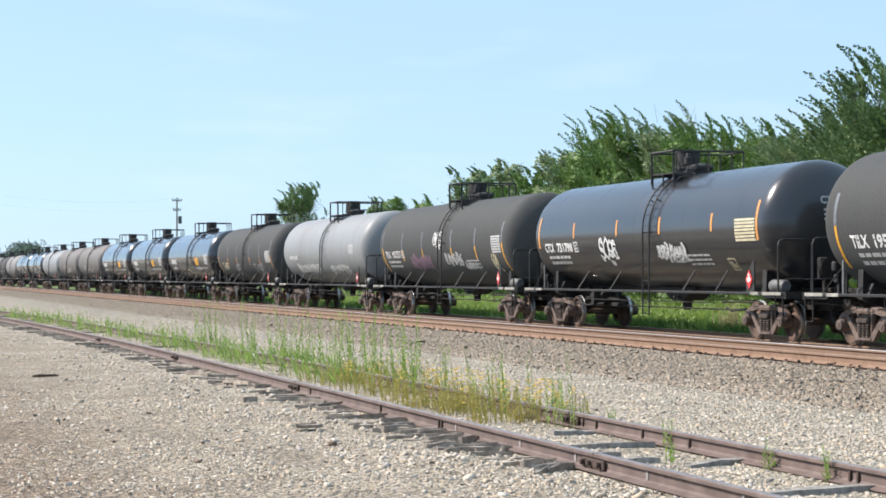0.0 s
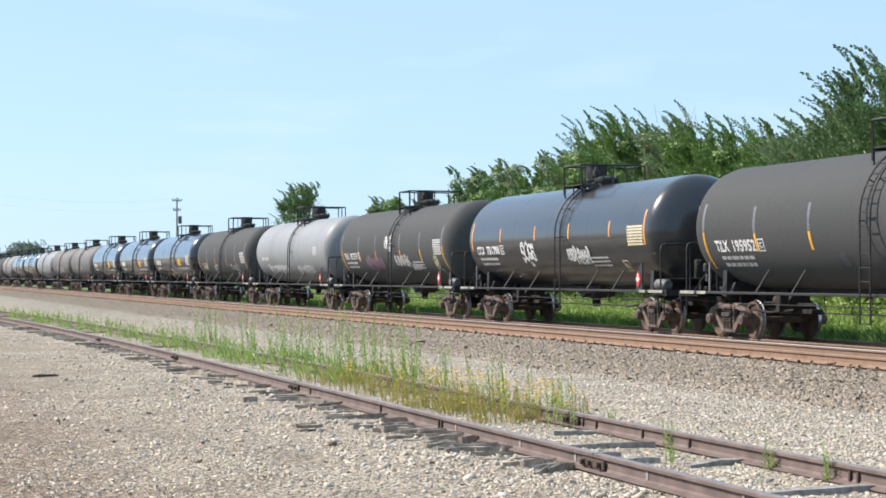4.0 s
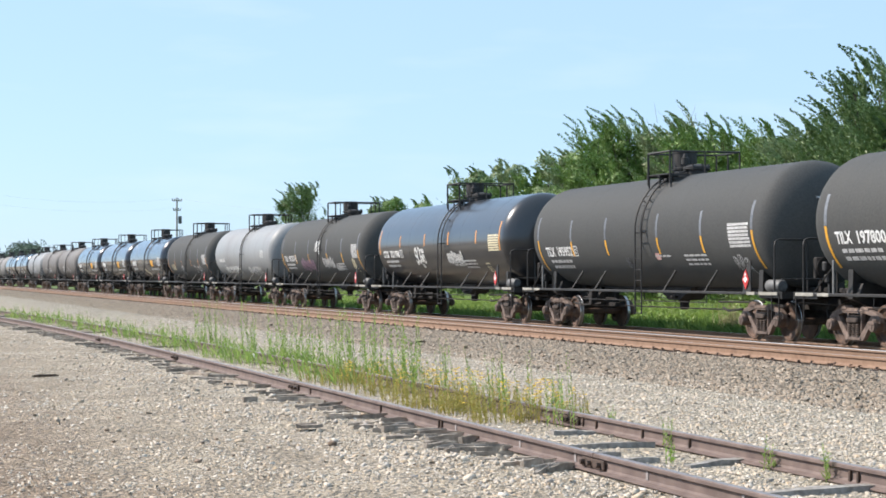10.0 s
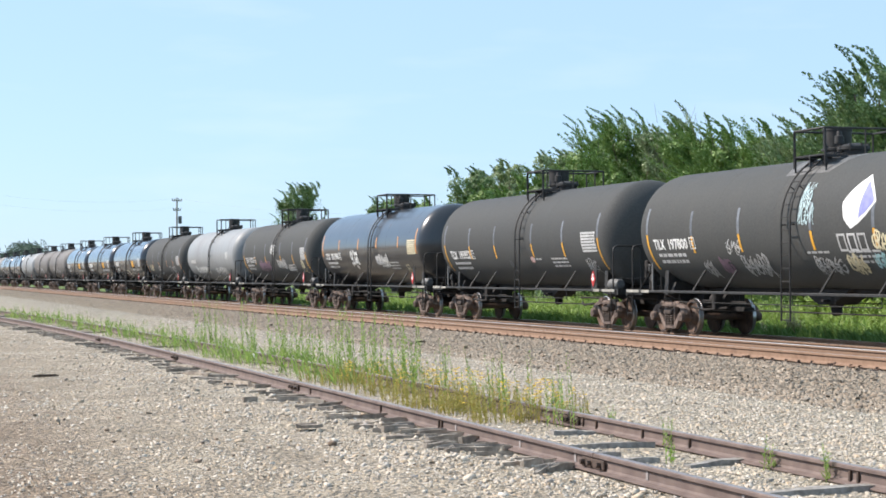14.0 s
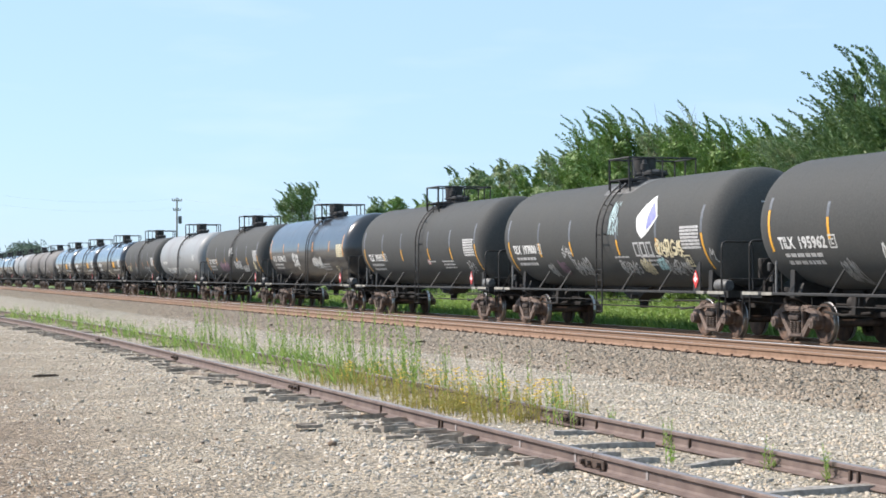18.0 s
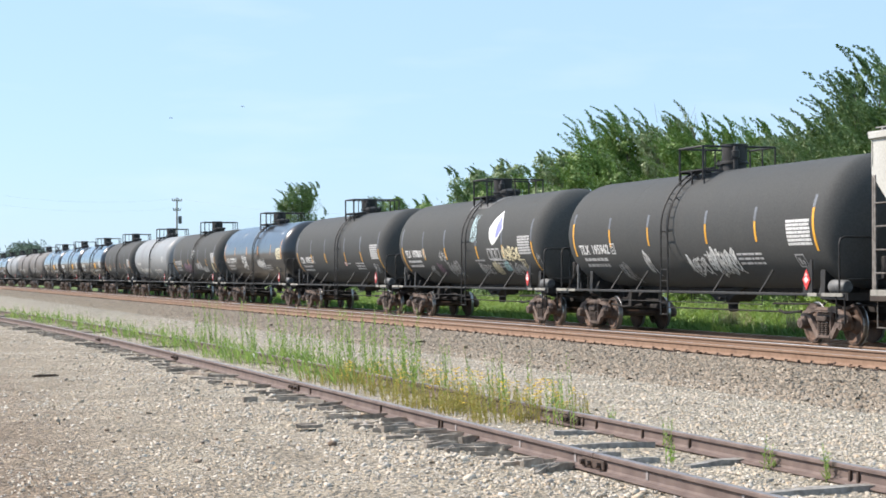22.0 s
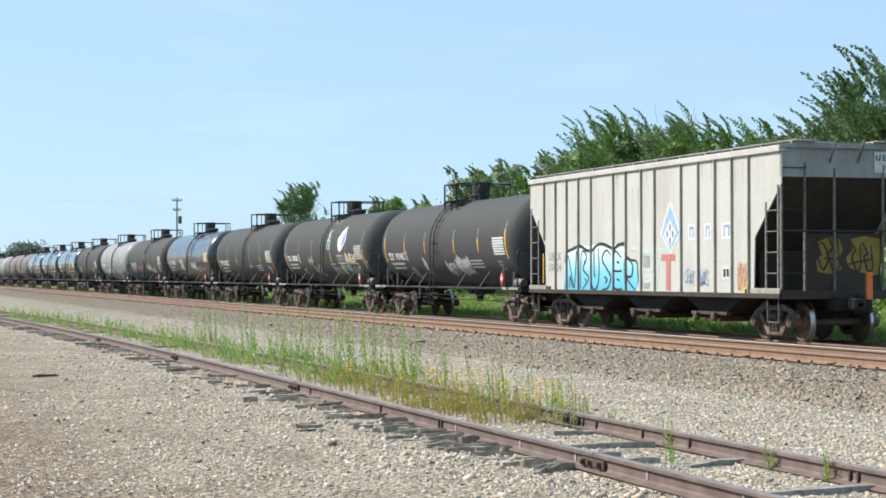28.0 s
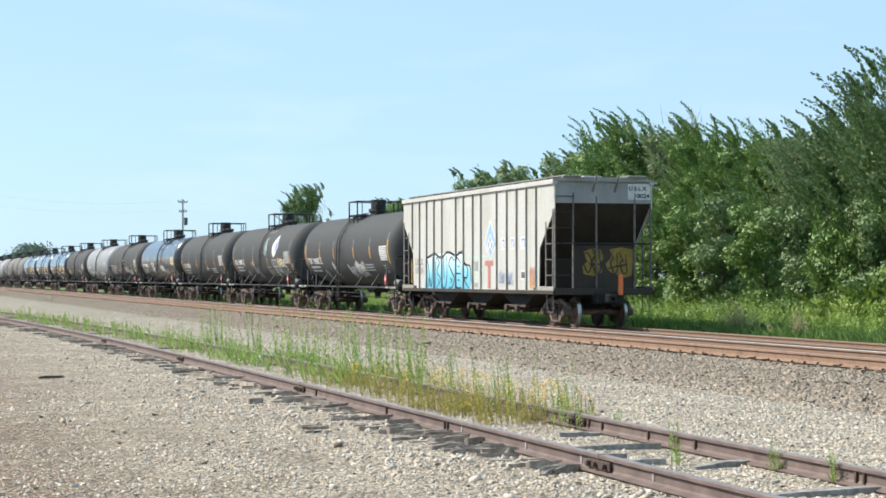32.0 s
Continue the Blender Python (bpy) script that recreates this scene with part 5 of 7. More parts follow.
    strokes = (((5.18, 1.15), (4.98, 2.1), (4.72, 1.62), (4.50, 1.18), (4.36, 1.7), (4.28, 2.25), (4.12, 1.16)),
               ((4.86, 1.16), (4.80, 1.5), (4.64, 1.2)),
               ((3.98, 1.15), (3.90, 2.18), (3.50, 2.06), (3.78, 1.72), (3.36, 1.46), (3.84, 1.14)), ((3.70, 1.95), (3.62, 1.90)), ((3.66, 1.45), (3.56, 1.38)),
               ((3.16, 2.22), (3.22, 1.5), (2.98, 1.13), (2.66, 1.3), (2.58, 1.8), (2.64, 2.3)), ((2.96, 2.3), (2.94, 1.6), (2.86, 1.5)),
               ((1.74, 2.10), (2.05, 2.24), (2.36, 2.0), (2.02, 1.72), (1.74, 1.5), (1.94, 1.2), (2.38, 1.14)), ((2.2, 1.5), (2.0, 1.42), (2.14, 1.32)),
               ((1.0, 2.02), (1.44, 2.2), (1.56, 1.7), (0.96, 1.66)), ((1.56, 1.7), (1.50, 1.2), (0.92, 1.16)), ((1.3, 1.92), (1.14, 1.88)), ((1.3, 1.44), (1.12, 1.40)),
               ((0.74, 1.15), (0.76, 1.95), (0.24, 1.84), (0.30, 1.52), (0.64, 1.50), (0.36, 1.3), (0.06, 1.14)))
    for k, pts in enumerate(strokes):
        ribbon(s, on_side, curve(pts), 0.062, 0.012 + 0.0004 * k)
    part("graffiti_outline", s, INK, car, "black graffiti outlines")
    s = Shape()
    for k, pts in enumerate((((0.55, 2.2), (0.1, 2.26), (-0.5, 2.2), (-1.2, 2.22), (-2.4, 2.2)), ((-0.2, 2.15), (-0.3, 1.6), (-0.25, 1.2)), ((-0.45, 2.1), (-1.1, 2.12), (-1.15, 1.5), (-0.5, 1.42), (-0.46, 2.05)),
                             ((-0.1, 1.12), (-1.0, 1.1), (-2.2, 1.14)), ((-1.3, 2.1), (-1.45, 1.7), (-1.35, 1.3)), ((0.0, 1.75), (-0.9, 1.68), (-1.5, 1.8)))):
        ribbon(s, on_side, curve(pts), 0.10, 0.006 + 0.0006 * k)
    part("graffiti", s, PALE_GREEN, car, "pale green strokes of old graffiti")
    s = Shape()
    for u0, u1, v0, v1 in ((-0.9, -0.42, 1.72, 2.06), (-0.9, -0.5, 1.18, 1.44)):
        patch(s, on_side, u0, u1, v0, v1, 0.0045, 1, 1)
    part("graffiti", s, mottled("grey_cover_paint", (0.26, 0.26, 0.27), (0.40, 0.40, 0.40), 6.0, 0.7), car, "grey squares of cover paint")
    s = Shape()
    patch(s, on_side, -2.46, -1.64, 1.92, 2.08, 0.012, 1, 1)
    patch(s, on_side, -2.18, -1.93, 1.15, 1.92, 0.012, 1, 1)
    part("graffiti", s, mottled("faded_red_spray_paint", (0.46, 0.14, 0.12), (0.54, 0.24, 0.20), 6.0, 0.7), car, "faded red letter T")
    s = Shape()
    scrawl(s, on_side, -3.32, 1.52, 0.6, 0.28, 211, w=0.045, letters=4, lift=0.006)
    scrawl(s, on_side, -4.1, 1.48, 0.62, 0.40, 212, w=0.04, letters=4, lift=0.006)
    part("graffiti", s, BLUE_FADED, car, "faded blue scribbled tags")
    s = Shape()
    for k in range(3):
        scrawl(s, on_side, -6.2, 1.62 - 0.04 * k, 0.5, 0.42, 213 + k, w=0.04, letters=2, lift=0.006 + 0.004 * k, forms=LOOPS)
    part("graffiti", s, mottled("faded_orange_spray_paint", (0.52, 0.27, 0.17), (0.60, 0.36, 0.24), 6.0, 0.7), car, "faded orange scribble")
    s = Shape()
    scrawl(s, on_side, -6.2, 1.26, 0.42, 0.14, 217, w=0.04, letters=3, lift=0.006)
    part("graffiti", s, YELLOW, car, "small amber scribble")
    c = -2.18
    s = Shape()
    poly(s, on_side, [(c, 3.50), (-2.82, 2.62), (c, 2.10), (-1.56, 2.62)], 0.004)
    em = part("emblem", s, WHITE, car, "blue and white diamond emblem")
    for nm, mat, lift, outline in (("emblem_field", BLUE, 0.007, [(c, 3.36), (-2.72, 2.62), (c, 2.20), (-1.66, 2.62)]),
                                   ("emblem_heart", WHITE, 0.010, [(c, 2.98), (-2.58, 2.60), (c, 2.28), (-1.78, 2.60)])):
        s = Shape()
        poly(s, on_side, outline, lift)
        part(nm, s, mat, em)
    s = Shape()
    for a, b in ((-0.17, 0.0), (0.17, 0.0), (0.0, 0.17), (0.0, -0.17)):
        poly(s, on_side, [(c + a, 2.60 + b + 0.10), (c + a - 0.09, 2.60 + b), (c + a, 2.60 + b - 0.10), (c + a + 0.09, 2.60 + b)], 0.013)
    part("emblem_mark", s, BLUE_DEEP, em)
    for u0, u1 in ((-3.27, -3.65), (-4.20, -4.56), (-5.15, -5.67)):
        s = Shape()
        patch(s, on_side, u1, u0, 2.42, 2.81, 0.005, 1, 1)
        bar = part("emblem_bar", s, WHITE, car, "white block with a blue grey shape")
        s = Shape()
        w = u0 - u1
        for a, b in ((0.18, 0.36), (0.64, 0.82)):
            patch(s, on_side, u0 - w * b, u0 - w * a, 2.47, 2.76, 0.008, 1, 1)
        patch(s, on_side, u0 - w * 0.64, u0 - w * 0.36, 2.69, 2.76, 0.008, 1, 1)
        part("bar_shape", s, BLUE_FADED, bar)
    s = Shape()
    patch(s, on_side, -5.57, -5.17, 1.44, 1.75, 0.006, 1, 1)
    panel = part("stencil_panel", s, WHITE, car, "small white stencil panel with dark marks")
    for k in range(2):
        s = Shape()
        patch(s, on_side, -5.36 - 0.17 * k, -5.24 - 0.17 * k, 1.50, 1.69, 0.010, 1, 1)
        part("stencil_line", s, INK, panel)
    # rust runs and scrapes on the side sheet
    rr = random.Random(31)
    for k in range(26):
        s = Shape()
        u, top, ln = rr.uniform(-6.4, 6.6), rr.choice((4.28, 4.28, 3.9, 2.9, 1.9)), rr.uniform(0.25, 0.9)
        w = rr.uniform(0.015, 0.04)
        poly(s, on_side, [(u - w, top), (u + w, top), (u + w * 0.4, top - ln * 0.7), (u, top - ln), (u - w * 0.5, top - ln * 0.6)], 0.003)
        part("rust_run", s, RUST_RUN, car)
    s = Shape()
    text_mesh(s, on_side, "UELX", 6.55, 1.98, 0.24, 0.006, 1.05)
    text_mesh(s, on_side, "10024", 6.55, 1.66, 0.24, 0.006, 1.05)
    part("lettering", s, mottled("faded_grey_lettering", (0.2, 0.2, 0.2), (0.34, 0.33, 0.32), 9.0, 0.8), car, "faded grey car lettering")
    s = Shape()
    patch(s, on_side, 6.98, 7.06, 1.3, 2.2, 0.006, 1, 1)
    part("reflective_tape", s, YELLOW, car, "amber reflective tape strip")

    def on_rear(u, v, lift=0.006):
        return (u, -HL + 0.02 - lift, v)
    s = Shape()
    patch(s, on_rear, 0.80, 1.55, 3.90, 4.38, 0.012, 1, 1)
    p = part("mark_panel", s, WHITE, car, "white panel with car lettering")
    s = Shape()
    text_mesh(s, on_rear, "U E L X", 0.84, 4.18, 0.12, 0.018, 0.58, mirror=False)
    text_mesh(s, on_rear, "10024", 1.02, 3.95, 0.13, 0.018, 0.50, mirror=False)
    part("end_lettering", s, INK, p)

    def on_bulk(u, v, lift=0.006):
        return (u, -HL + 0.12 - lift, v)
    for k, outline in enumerate(([(-0.62, 1.62), (-0.66, 1.9), (-0.5, 2.0), (-0.62, 2.3), (-0.3, 2.42), (-0.05, 2.36), (0.03, 2.1), (-0.08, 1.95), (0.0, 1.66), (-0.3, 1.56), (-0.42, 1.72)],
                                 [(0.18, 1.72), (0.10, 1.95), (0.28, 2.1), (0.24, 2.38), (0.6, 2.44), (1.0, 2.42), (1.0, 1.9), (0.95, 1.52), (0.72, 1.50), (0.62, 1.72), (0.4, 1.62)])):
        s = Shape()
        poly(s, on_bulk, outline, 0.006 + 0.001 * k)
        part("graffiti", s, OCHRE, car, "faded ochre graffiti on the end")
    s = Shape()
    for k in range(2):
        scrawl(s, on_bulk, -0.3 + 0.85 * k, 2.0, 0.62, 0.6, 231 + k, w=0.05, letters=2, lift=0.010 + 0.003 * k, forms=LOOPS)
    part("graffiti_outline", s, SLOPE, car, "dark strokes over the ochre graffiti")
    return car


HOPPER_CAR = hopper_car()
# ---- ties, joints and small things along the tracks ----
def main_tie_mesh(seed):
    r = random.Random(seed)
    s = Shape()
    s.box(-1.30, 1.30, -0.115, 0.115, -0.17, 0.0, 0.012)
    for x in (-GAUGE / 2, GAUGE / 2):
        s.box(x - 0.15, x + 0.15, -0.08, 0.08, -0.004, 0.010, 0.004, mi=1)
        for dx in (-0.10, 0.10):
            for dy in (-0.05, 0.06):
                if r.random() < 0.3:
                    continue
                h = r.uniform(0.03, 0.06)
                s.box(x + dx - 0.012, x + dx + 0.012, dy - 0.012, dy + 0.012, 0.015, h, mi=1)
                s.box(x + dx * 0.85 - 0.02, x + dx * 0.85 + 0.02, dy - 0.018, dy + 0.018, h - 0.006, h + 0.010, mi=1)
        for k in range(3):
            # clips and bent spikes beside the rail's foot, doubling as its dark shadow line
            y0, side, w = r.uniform(-0.27, 0.27), r.choice((-1, 1)), r.uniform(0.05, 0.13)
            xa, xb = sorted((x + side * 0.06, x + side * (0.07 + w)))
            s.box(xa, xb, y0 - 0.014, y0 + 0.014, 0.004, r.uniform(0.022, 0.05), mi=1)
    return s.mesh("tie", [TIE_DARK, SPIKE])


def build_ties():
    kinds = [main_tie_mesh(k) for k in range(4)]
    r = random.Random(8)
    bed = thing("main_track", "dark wooden ties with steel plates and spikes under rusty rails", "track", kind="structure", at=(NEAR_X, 0, NEAR_TOP - 0.204))
    y = 16.0
    while y < 215:
        ob = part("tie", kinds[r.randrange(4)], TIE_DARK, bed, at=(r.uniform(-0.04, 0.04), y, r.uniform(-0.012, 0.004)))
        ob.rotation_euler.z = r.uniform(-0.03, 0.03)
        y += r.uniform(0.50, 0.57)
    bed = thing("train_track", "dark wooden ties in ballast under the train", "track", kind="structure", at=(TRAIN_X, 0, TRAIN_TOP - 0.204))
    y = 28.0
    while y < 215:
        ob = part("tie", kinds[r.randrange(4)], TIE_DARK, bed, at=(r.uniform(-0.04, 0.04), y, r.uniform(-0.012, 0.004)))
        y += r.uniform(0.52, 0.58)
    # the siding: rotten ties, split into long splinters, half buried
    bed = thing("siding_track", "rotten grey wooden ties of the disused siding", "track", kind="structure")
    y = 7.0
    while y < 90:
        s = Shape()
        cx = siding_x(y)
        n = r.choice((3, 4, 5))
        drop = r.choice((-0.08, -0.055, -0.035, -0.015, 0.012)) if y > 15.0 else r.choice((-0.075, -0.06, -0.05))
        if y < 27.0:
            drop = r.choice((-0.10, -0.085, -0.075))
        for k in range(n):
            w = 0.24 / n
            a, b = -1.30 + r.uniform(0.05, 0.48), 1.30 - r.uniform(0, 0.4)
            y0 = -0.12 + k * w
            top = drop + r.uniform(-0.02, 0.018)
            tilt = r.uniform(-0.03, 0.03)
            pts = []
            for x, tp in ((a, r.uniform(0.3, 0.9)), (a + 0.15, 1.0), (0.0, 1.0), (b, 0.8)):
                dy = r.uniform(-0.012, 0.012)
                sunk = (0.0 if x < -0.6 else r.uniform(0.035, 0.075)) if y < 40 else 0.0
                pts.append([(x, y0 + dy + tilt * x * 0.3, -0.16), (x, y0 + dy + w * 0.86 * tp + tilt * x * 0.3, -0.16),
                            (x, y0 + dy + w * 0.80 * tp + tilt * x * 0.3, top - sunk + r.uniform(-0.01, 0.01)), (x, y0 + dy + w * 0.1 + tilt * x * 0.3, top - sunk + r.uniform(-0.01, 0.01))])
            v = [q for ring in pts for q in ring]
            f = [(i * 4 + j, i * 4 + (j + 1) % 4, i * 4 + 4 + (j + 1) % 4, i * 4 + 4 + j) for i in range(3) for j in range(4)]
            s.add(v, f + [(0, 1, 2, 3), (15, 14, 13, 12)])
        for k in range(r.choice((1, 2, 3, 4))):
            # split-off splinters lying across the end
            xc, yc, half, th, turn = r.uniform(-1.3, -0.9), r.uniform(-0.3, 0.3), r.uniform(0.12, 0.34), r.uniform(0.015, 0.04), r.uniform(-0.5, 0.35)
            zb = r.uniform(-0.03, 0.012) + (-0.035 if y < 15 else 0.0)
            ca, sa = math.cos(turn), math.sin(turn)
            ring = [(-half, -th), (-half * 0.7, th), (half * 0.8, th * 0.8), (half, -th * 0.5)]
            v = [(xc + a * ca - b * sa, yc + a * sa + b * ca, zz + r.uniform(-0.006, 0.006)) for zz in (zb - 0.03, zb + r.uniform(0.008, 0.03)) for a, b in ring]
            s.add(v, [(3, 2, 1, 0), (4, 5, 6, 7)] + [(i, (i + 1) % 4, 4 + (i + 1) % 4, 4 + i) for i in range(4)])
        y += 0.3 if r.random() < 0.22 else 0.0
        ob = part("tie", s, TIE_WOOD, bed, at=(cx, y, SIDE_TOP - 0.152))
        ob.rotation_euler.z = r.uniform(-0.06, 0.06)
        y += r.uniform(0.52, 0.64)
    # joint bars with bolts on the siding's near rail, and one on the far rail
    for y, side in ((14.08, -1), (24.9, -1), (34.7, -1), (45.0, -1), (18.4, 1), (28.5, 1)):
        s = Shape()
        x = siding_x(y) + side * GAUGE / 2
        bx = x - 0.028
        s.box(bx - 0.012, bx + 0.006, -0.24, 0.24, SIDE_TOP - 0.125, SIDE_TOP - 0.045, 0.006)
        for k in (-0.16, 0.04, 0.18):
            s.lathe([(bx - 0.05, 0.02), (bx - 0.045, 0.024), (bx - 0.012, 0.024)], 'x', 6, (0, k, SIDE_TOP - 0.085))
        s.box(x - 0.039, x + 0.039, -0.006, 0.006, SIDE_TOP - 0.05, SIDE_TOP + 0.002)
        ob = new("joint_bar", s.mesh("joint_bar", [SPIKE]))
        ob.location.y = y
        tagged(ob, "rusty bolted joint bar on the old siding rail", "joint bar", "joint bars")
    # pale paint drips on the rail's web
    for y in (17.77, 15.88, 14.52, 13.04, 11.43):
        s = Shape()
        x = siding_x(y) - GAUGE / 2
        s.box(x - 0.016, x - 0.0105, -0.02, 0.02, SIDE_TOP - 0.115, SIDE_TOP - 0.045)
        ob = new("paint_mark", s.mesh("paint_mark", [CHALK]))
        ob.location.y = y
        tagged(ob, "faded white paint mark on the siding rail", "paint mark", "rail marks")
    # thin dark boxes added as seam marks on the webs
    for side, ys in ((-1, (20.55, 18.32, 18.22, 24.0)), (1, (18.5, 18.06, 17.7, 16.53, 15.47, 12.6, 12.48))):
        for y in ys:
            s = Shape()
            x = siding_x(y) + side * GAUGE / 2
            s.box(x - 0.030, x - 0.0105, -0.014, 0.014, SIDE_TOP - 0.14, SIDE_TOP - 0.045, 0.003)
            ob = new("rail_clip", s.mesh("rail_clip", [SPIKE]))
            ob.location.y = y
            tagged(ob, "thin dark seam mark on the siding rail", "rail clip", "rail marks")


build_ties()


# ---- stones ----
def stones(name, n, sampler, size, mat, label, seed, chips=False):
    """Broken stones: blocks with knocked corners, strewn over the ground."""
    rng = np.random.default_rng(seed)
    x, y = sampler(rng, n)
    n = len(x)
    sz = np.clip(rng.lognormal(math.log(size), 0.42, n), size * 0.4, size * 2.4)
    base = np.array([(a, b, c) for a in (-1, 1) for b in (-1, 1) for c in (-1, 1)], dtype=np.float32)
    v = base[None] * rng.uniform(0.45, 1.0, (n, 8, 3))
    v *= (rng.uniform(0.55, 1.25, (n, 1, 3)) * np.array([1, 1, 0.6]))
    a, b = rng.uniform(0, 6.283, n), rng.normal(0, 0.5, n)
    ca, sa, cb, sb = np.cos(a)[:, None], np.sin(a)[:, None], np.cos(b)[:, None], np.sin(b)[:, None]
    yy = v[:, :, 1] * cb - v[:, :, 2] * sb
    zz = v[:, :, 1] * sb + v[:, :, 2] * cb
    xx = v[:, :, 0] * ca - yy * sa
    yy = v[:, :, 0] * sa + yy * ca
    h = sz[:, None] * 0.5
    gz = np.interp(x, [p[0] for p in PROFILE], [p[1] for p in PROFILE]) + np.array([relief(a, b) for a, b in zip(x.tolist(), y.tolist())])
    v = np.stack([xx * h + x[:, None], yy * h + y[:, None], zz * h + (gz + sz * rng.uniform(-0.08, 0.2, n))[:, None]], 2)
    f = np.array([(0, 1, 3, 2), (4, 6, 7, 5), (0, 4, 5, 1), (2, 3, 7, 6), (0, 2, 6, 4), (1, 5, 7, 3)])
    faces = (np.arange(n)[:, None, None] * 8 + f[None]).reshape(-1, 4)
    if chips:
        # small stones: a ridged top on a four-cornered foot
        w = np.stack([v[:, 0], v[:, 2], v[:, 6], v[:, 4], (v[:, 1] + v[:, 3]) / 2, (v[:, 5] + v[:, 7]) / 2], 1)
        f = np.array([(0, 1, 4), (1, 2, 5), (1, 5, 4), (2, 3, 5), (3, 0, 4), (3, 4, 5)])
        v, faces = w, (np.arange(n)[:, None, None] * 6 + f[None]).reshape(-1, 3)
    ob = new(name, bulk(name, v.reshape(-1, 3), faces, mat))
    return tagged(ob, label, "gravel", kind="stuff")


def sx(y):
    y = np.asarray(y)
    return 6.55 - 0.0006 * np.maximum(0.0, y - 28.0) ** 2


def yard(rng, n):
    y = 10.5 * (62 / 10.5) ** rng.uniform(0, 1, n)
    lo, hi = 0.03 * y, np.minimum(sx(y) + 0.05, 0.66 * y + 0.3)
    x = lo + (hi - lo) * rng.uniform(0, 1, n)
    patchy = 0.8 * np.sin(x * 1.3 + np.sin(y * 0.45)) + 0.8 * np.sin(y * 0.8 + x * 0.5) + 0.9 * (x - 3.1) - 0.03 * (y - 14)
    rail = np.abs(x - (sx(y) - 0.7525)) > 0.10
    keep = (rng.uniform(-2.2, 1.5, n) < patchy) & rail
    return x[keep], y[keep]


def between(rng, n):
    y = 11.0 * (75 / 11.0) ** rng.uniform(0, 1, n)
    lo, hi = sx(y) - 0.6, np.minimum(12.6, 0.66 * y + 0.3)
    x = lo + (hi - lo) * rng.uniform(0, 1, n)
    keep = (hi > lo) & (np.abs(x - (sx(y) + 0.7525)) > 0.09) & (rng.uniform(0, 1, n) < np.where(x < sx(y) + 0.7, 0.35, 1.0))
    return x[keep], y[keep]


def shoulder(rng, n):
    y = 19.0 * (210 / 19.0) ** rng.uniform(0, 1, n)
    x = rng.uniform(11.6, 15.80, n)
    return x[x < 0.66 * y + 0.3], y[x < 0.66 * y + 0.3]


def cribs(rng, n):
    y = 25.0 * (110 / 25.0) ** rng.uniform(0, 1, n)
    x = np.where(rng.uniform(0, 1, n) < 0.5, rng.uniform(17.3, 20.4, n), rng.uniform(20.6, 23.9, n))
    return x, y


stones("yard_gravel", 44000, yard, 0.027, STONE, "light tan and grey crushed stone gravel", 1, True)
def rocks(rng, n):
    y = 10.5 * (40 / 10.5) ** rng.uniform(0, 1, n)
    x = sx(y) - 0.2 - np.abs(rng.normal(0, 1.5, n))
    keep = (x > 0.6) & (np.abs(x - (sx(y) - 0.7525)) > 0.12)
    return x[keep], y[keep]


stones("loose_rocks", 1300, rocks, 0.044, STONE, "larger pale broken rocks on the gravel", 7)
stones("brown_clods", 16, lambda rng, n: (rng.uniform(1.6, 4.6, n), rng.uniform(11.5, 22, n)), 0.055, SOIL, "larger brown clods of earth on the gravel", 19)
stones("dark_clods", 220, yard, 0.032, BARK, "dark brown clods scattered over the gravel", 9)
stones("fine_gravel", 48000, yard, 0.017, STONE, "fine tan gravel between the larger stones", 5, True)
stones("toe_gravel", 60000, between, 0.028, STONE, "pale grey gravel between siding and main line", 2, True)
stones("shoulder_ballast", 80000, shoulder, 0.043, BALLAST, "coarse brownish grey ballast beside the main line", 3, True)
stones("track_ballast", 11000, cribs, 0.066, BALLAST, "coarse ballast between the main tracks", 4, True)


def loose_wood(x, y, length, turn, name, label, mat, seed, th=0.05):
    r = random.Random(seed)
    s = Shape()
    for k in range(3):
        a = r.uniform(0.6, 1.0) * length / 2
        o = (k - 1) * th * 1.3
        s.prism([(-a, o - th * 0.5), (-a * 0.8, o + th * 0.4), (a * 0.7, o + th * 0.6), (a, o - th * 0.1), (a * 0.6, o - th * 0.6)], 'z', 0.0, th * r.uniform(0.6, 1.2))
    ob = new(name, s.mesh(name, [mat]))
    ob.matrix_world = pose(x, y, ground_z(x) + 0.01, 0, 0, turn)
    tagged(ob, label, "wood scrap", "loose wood")


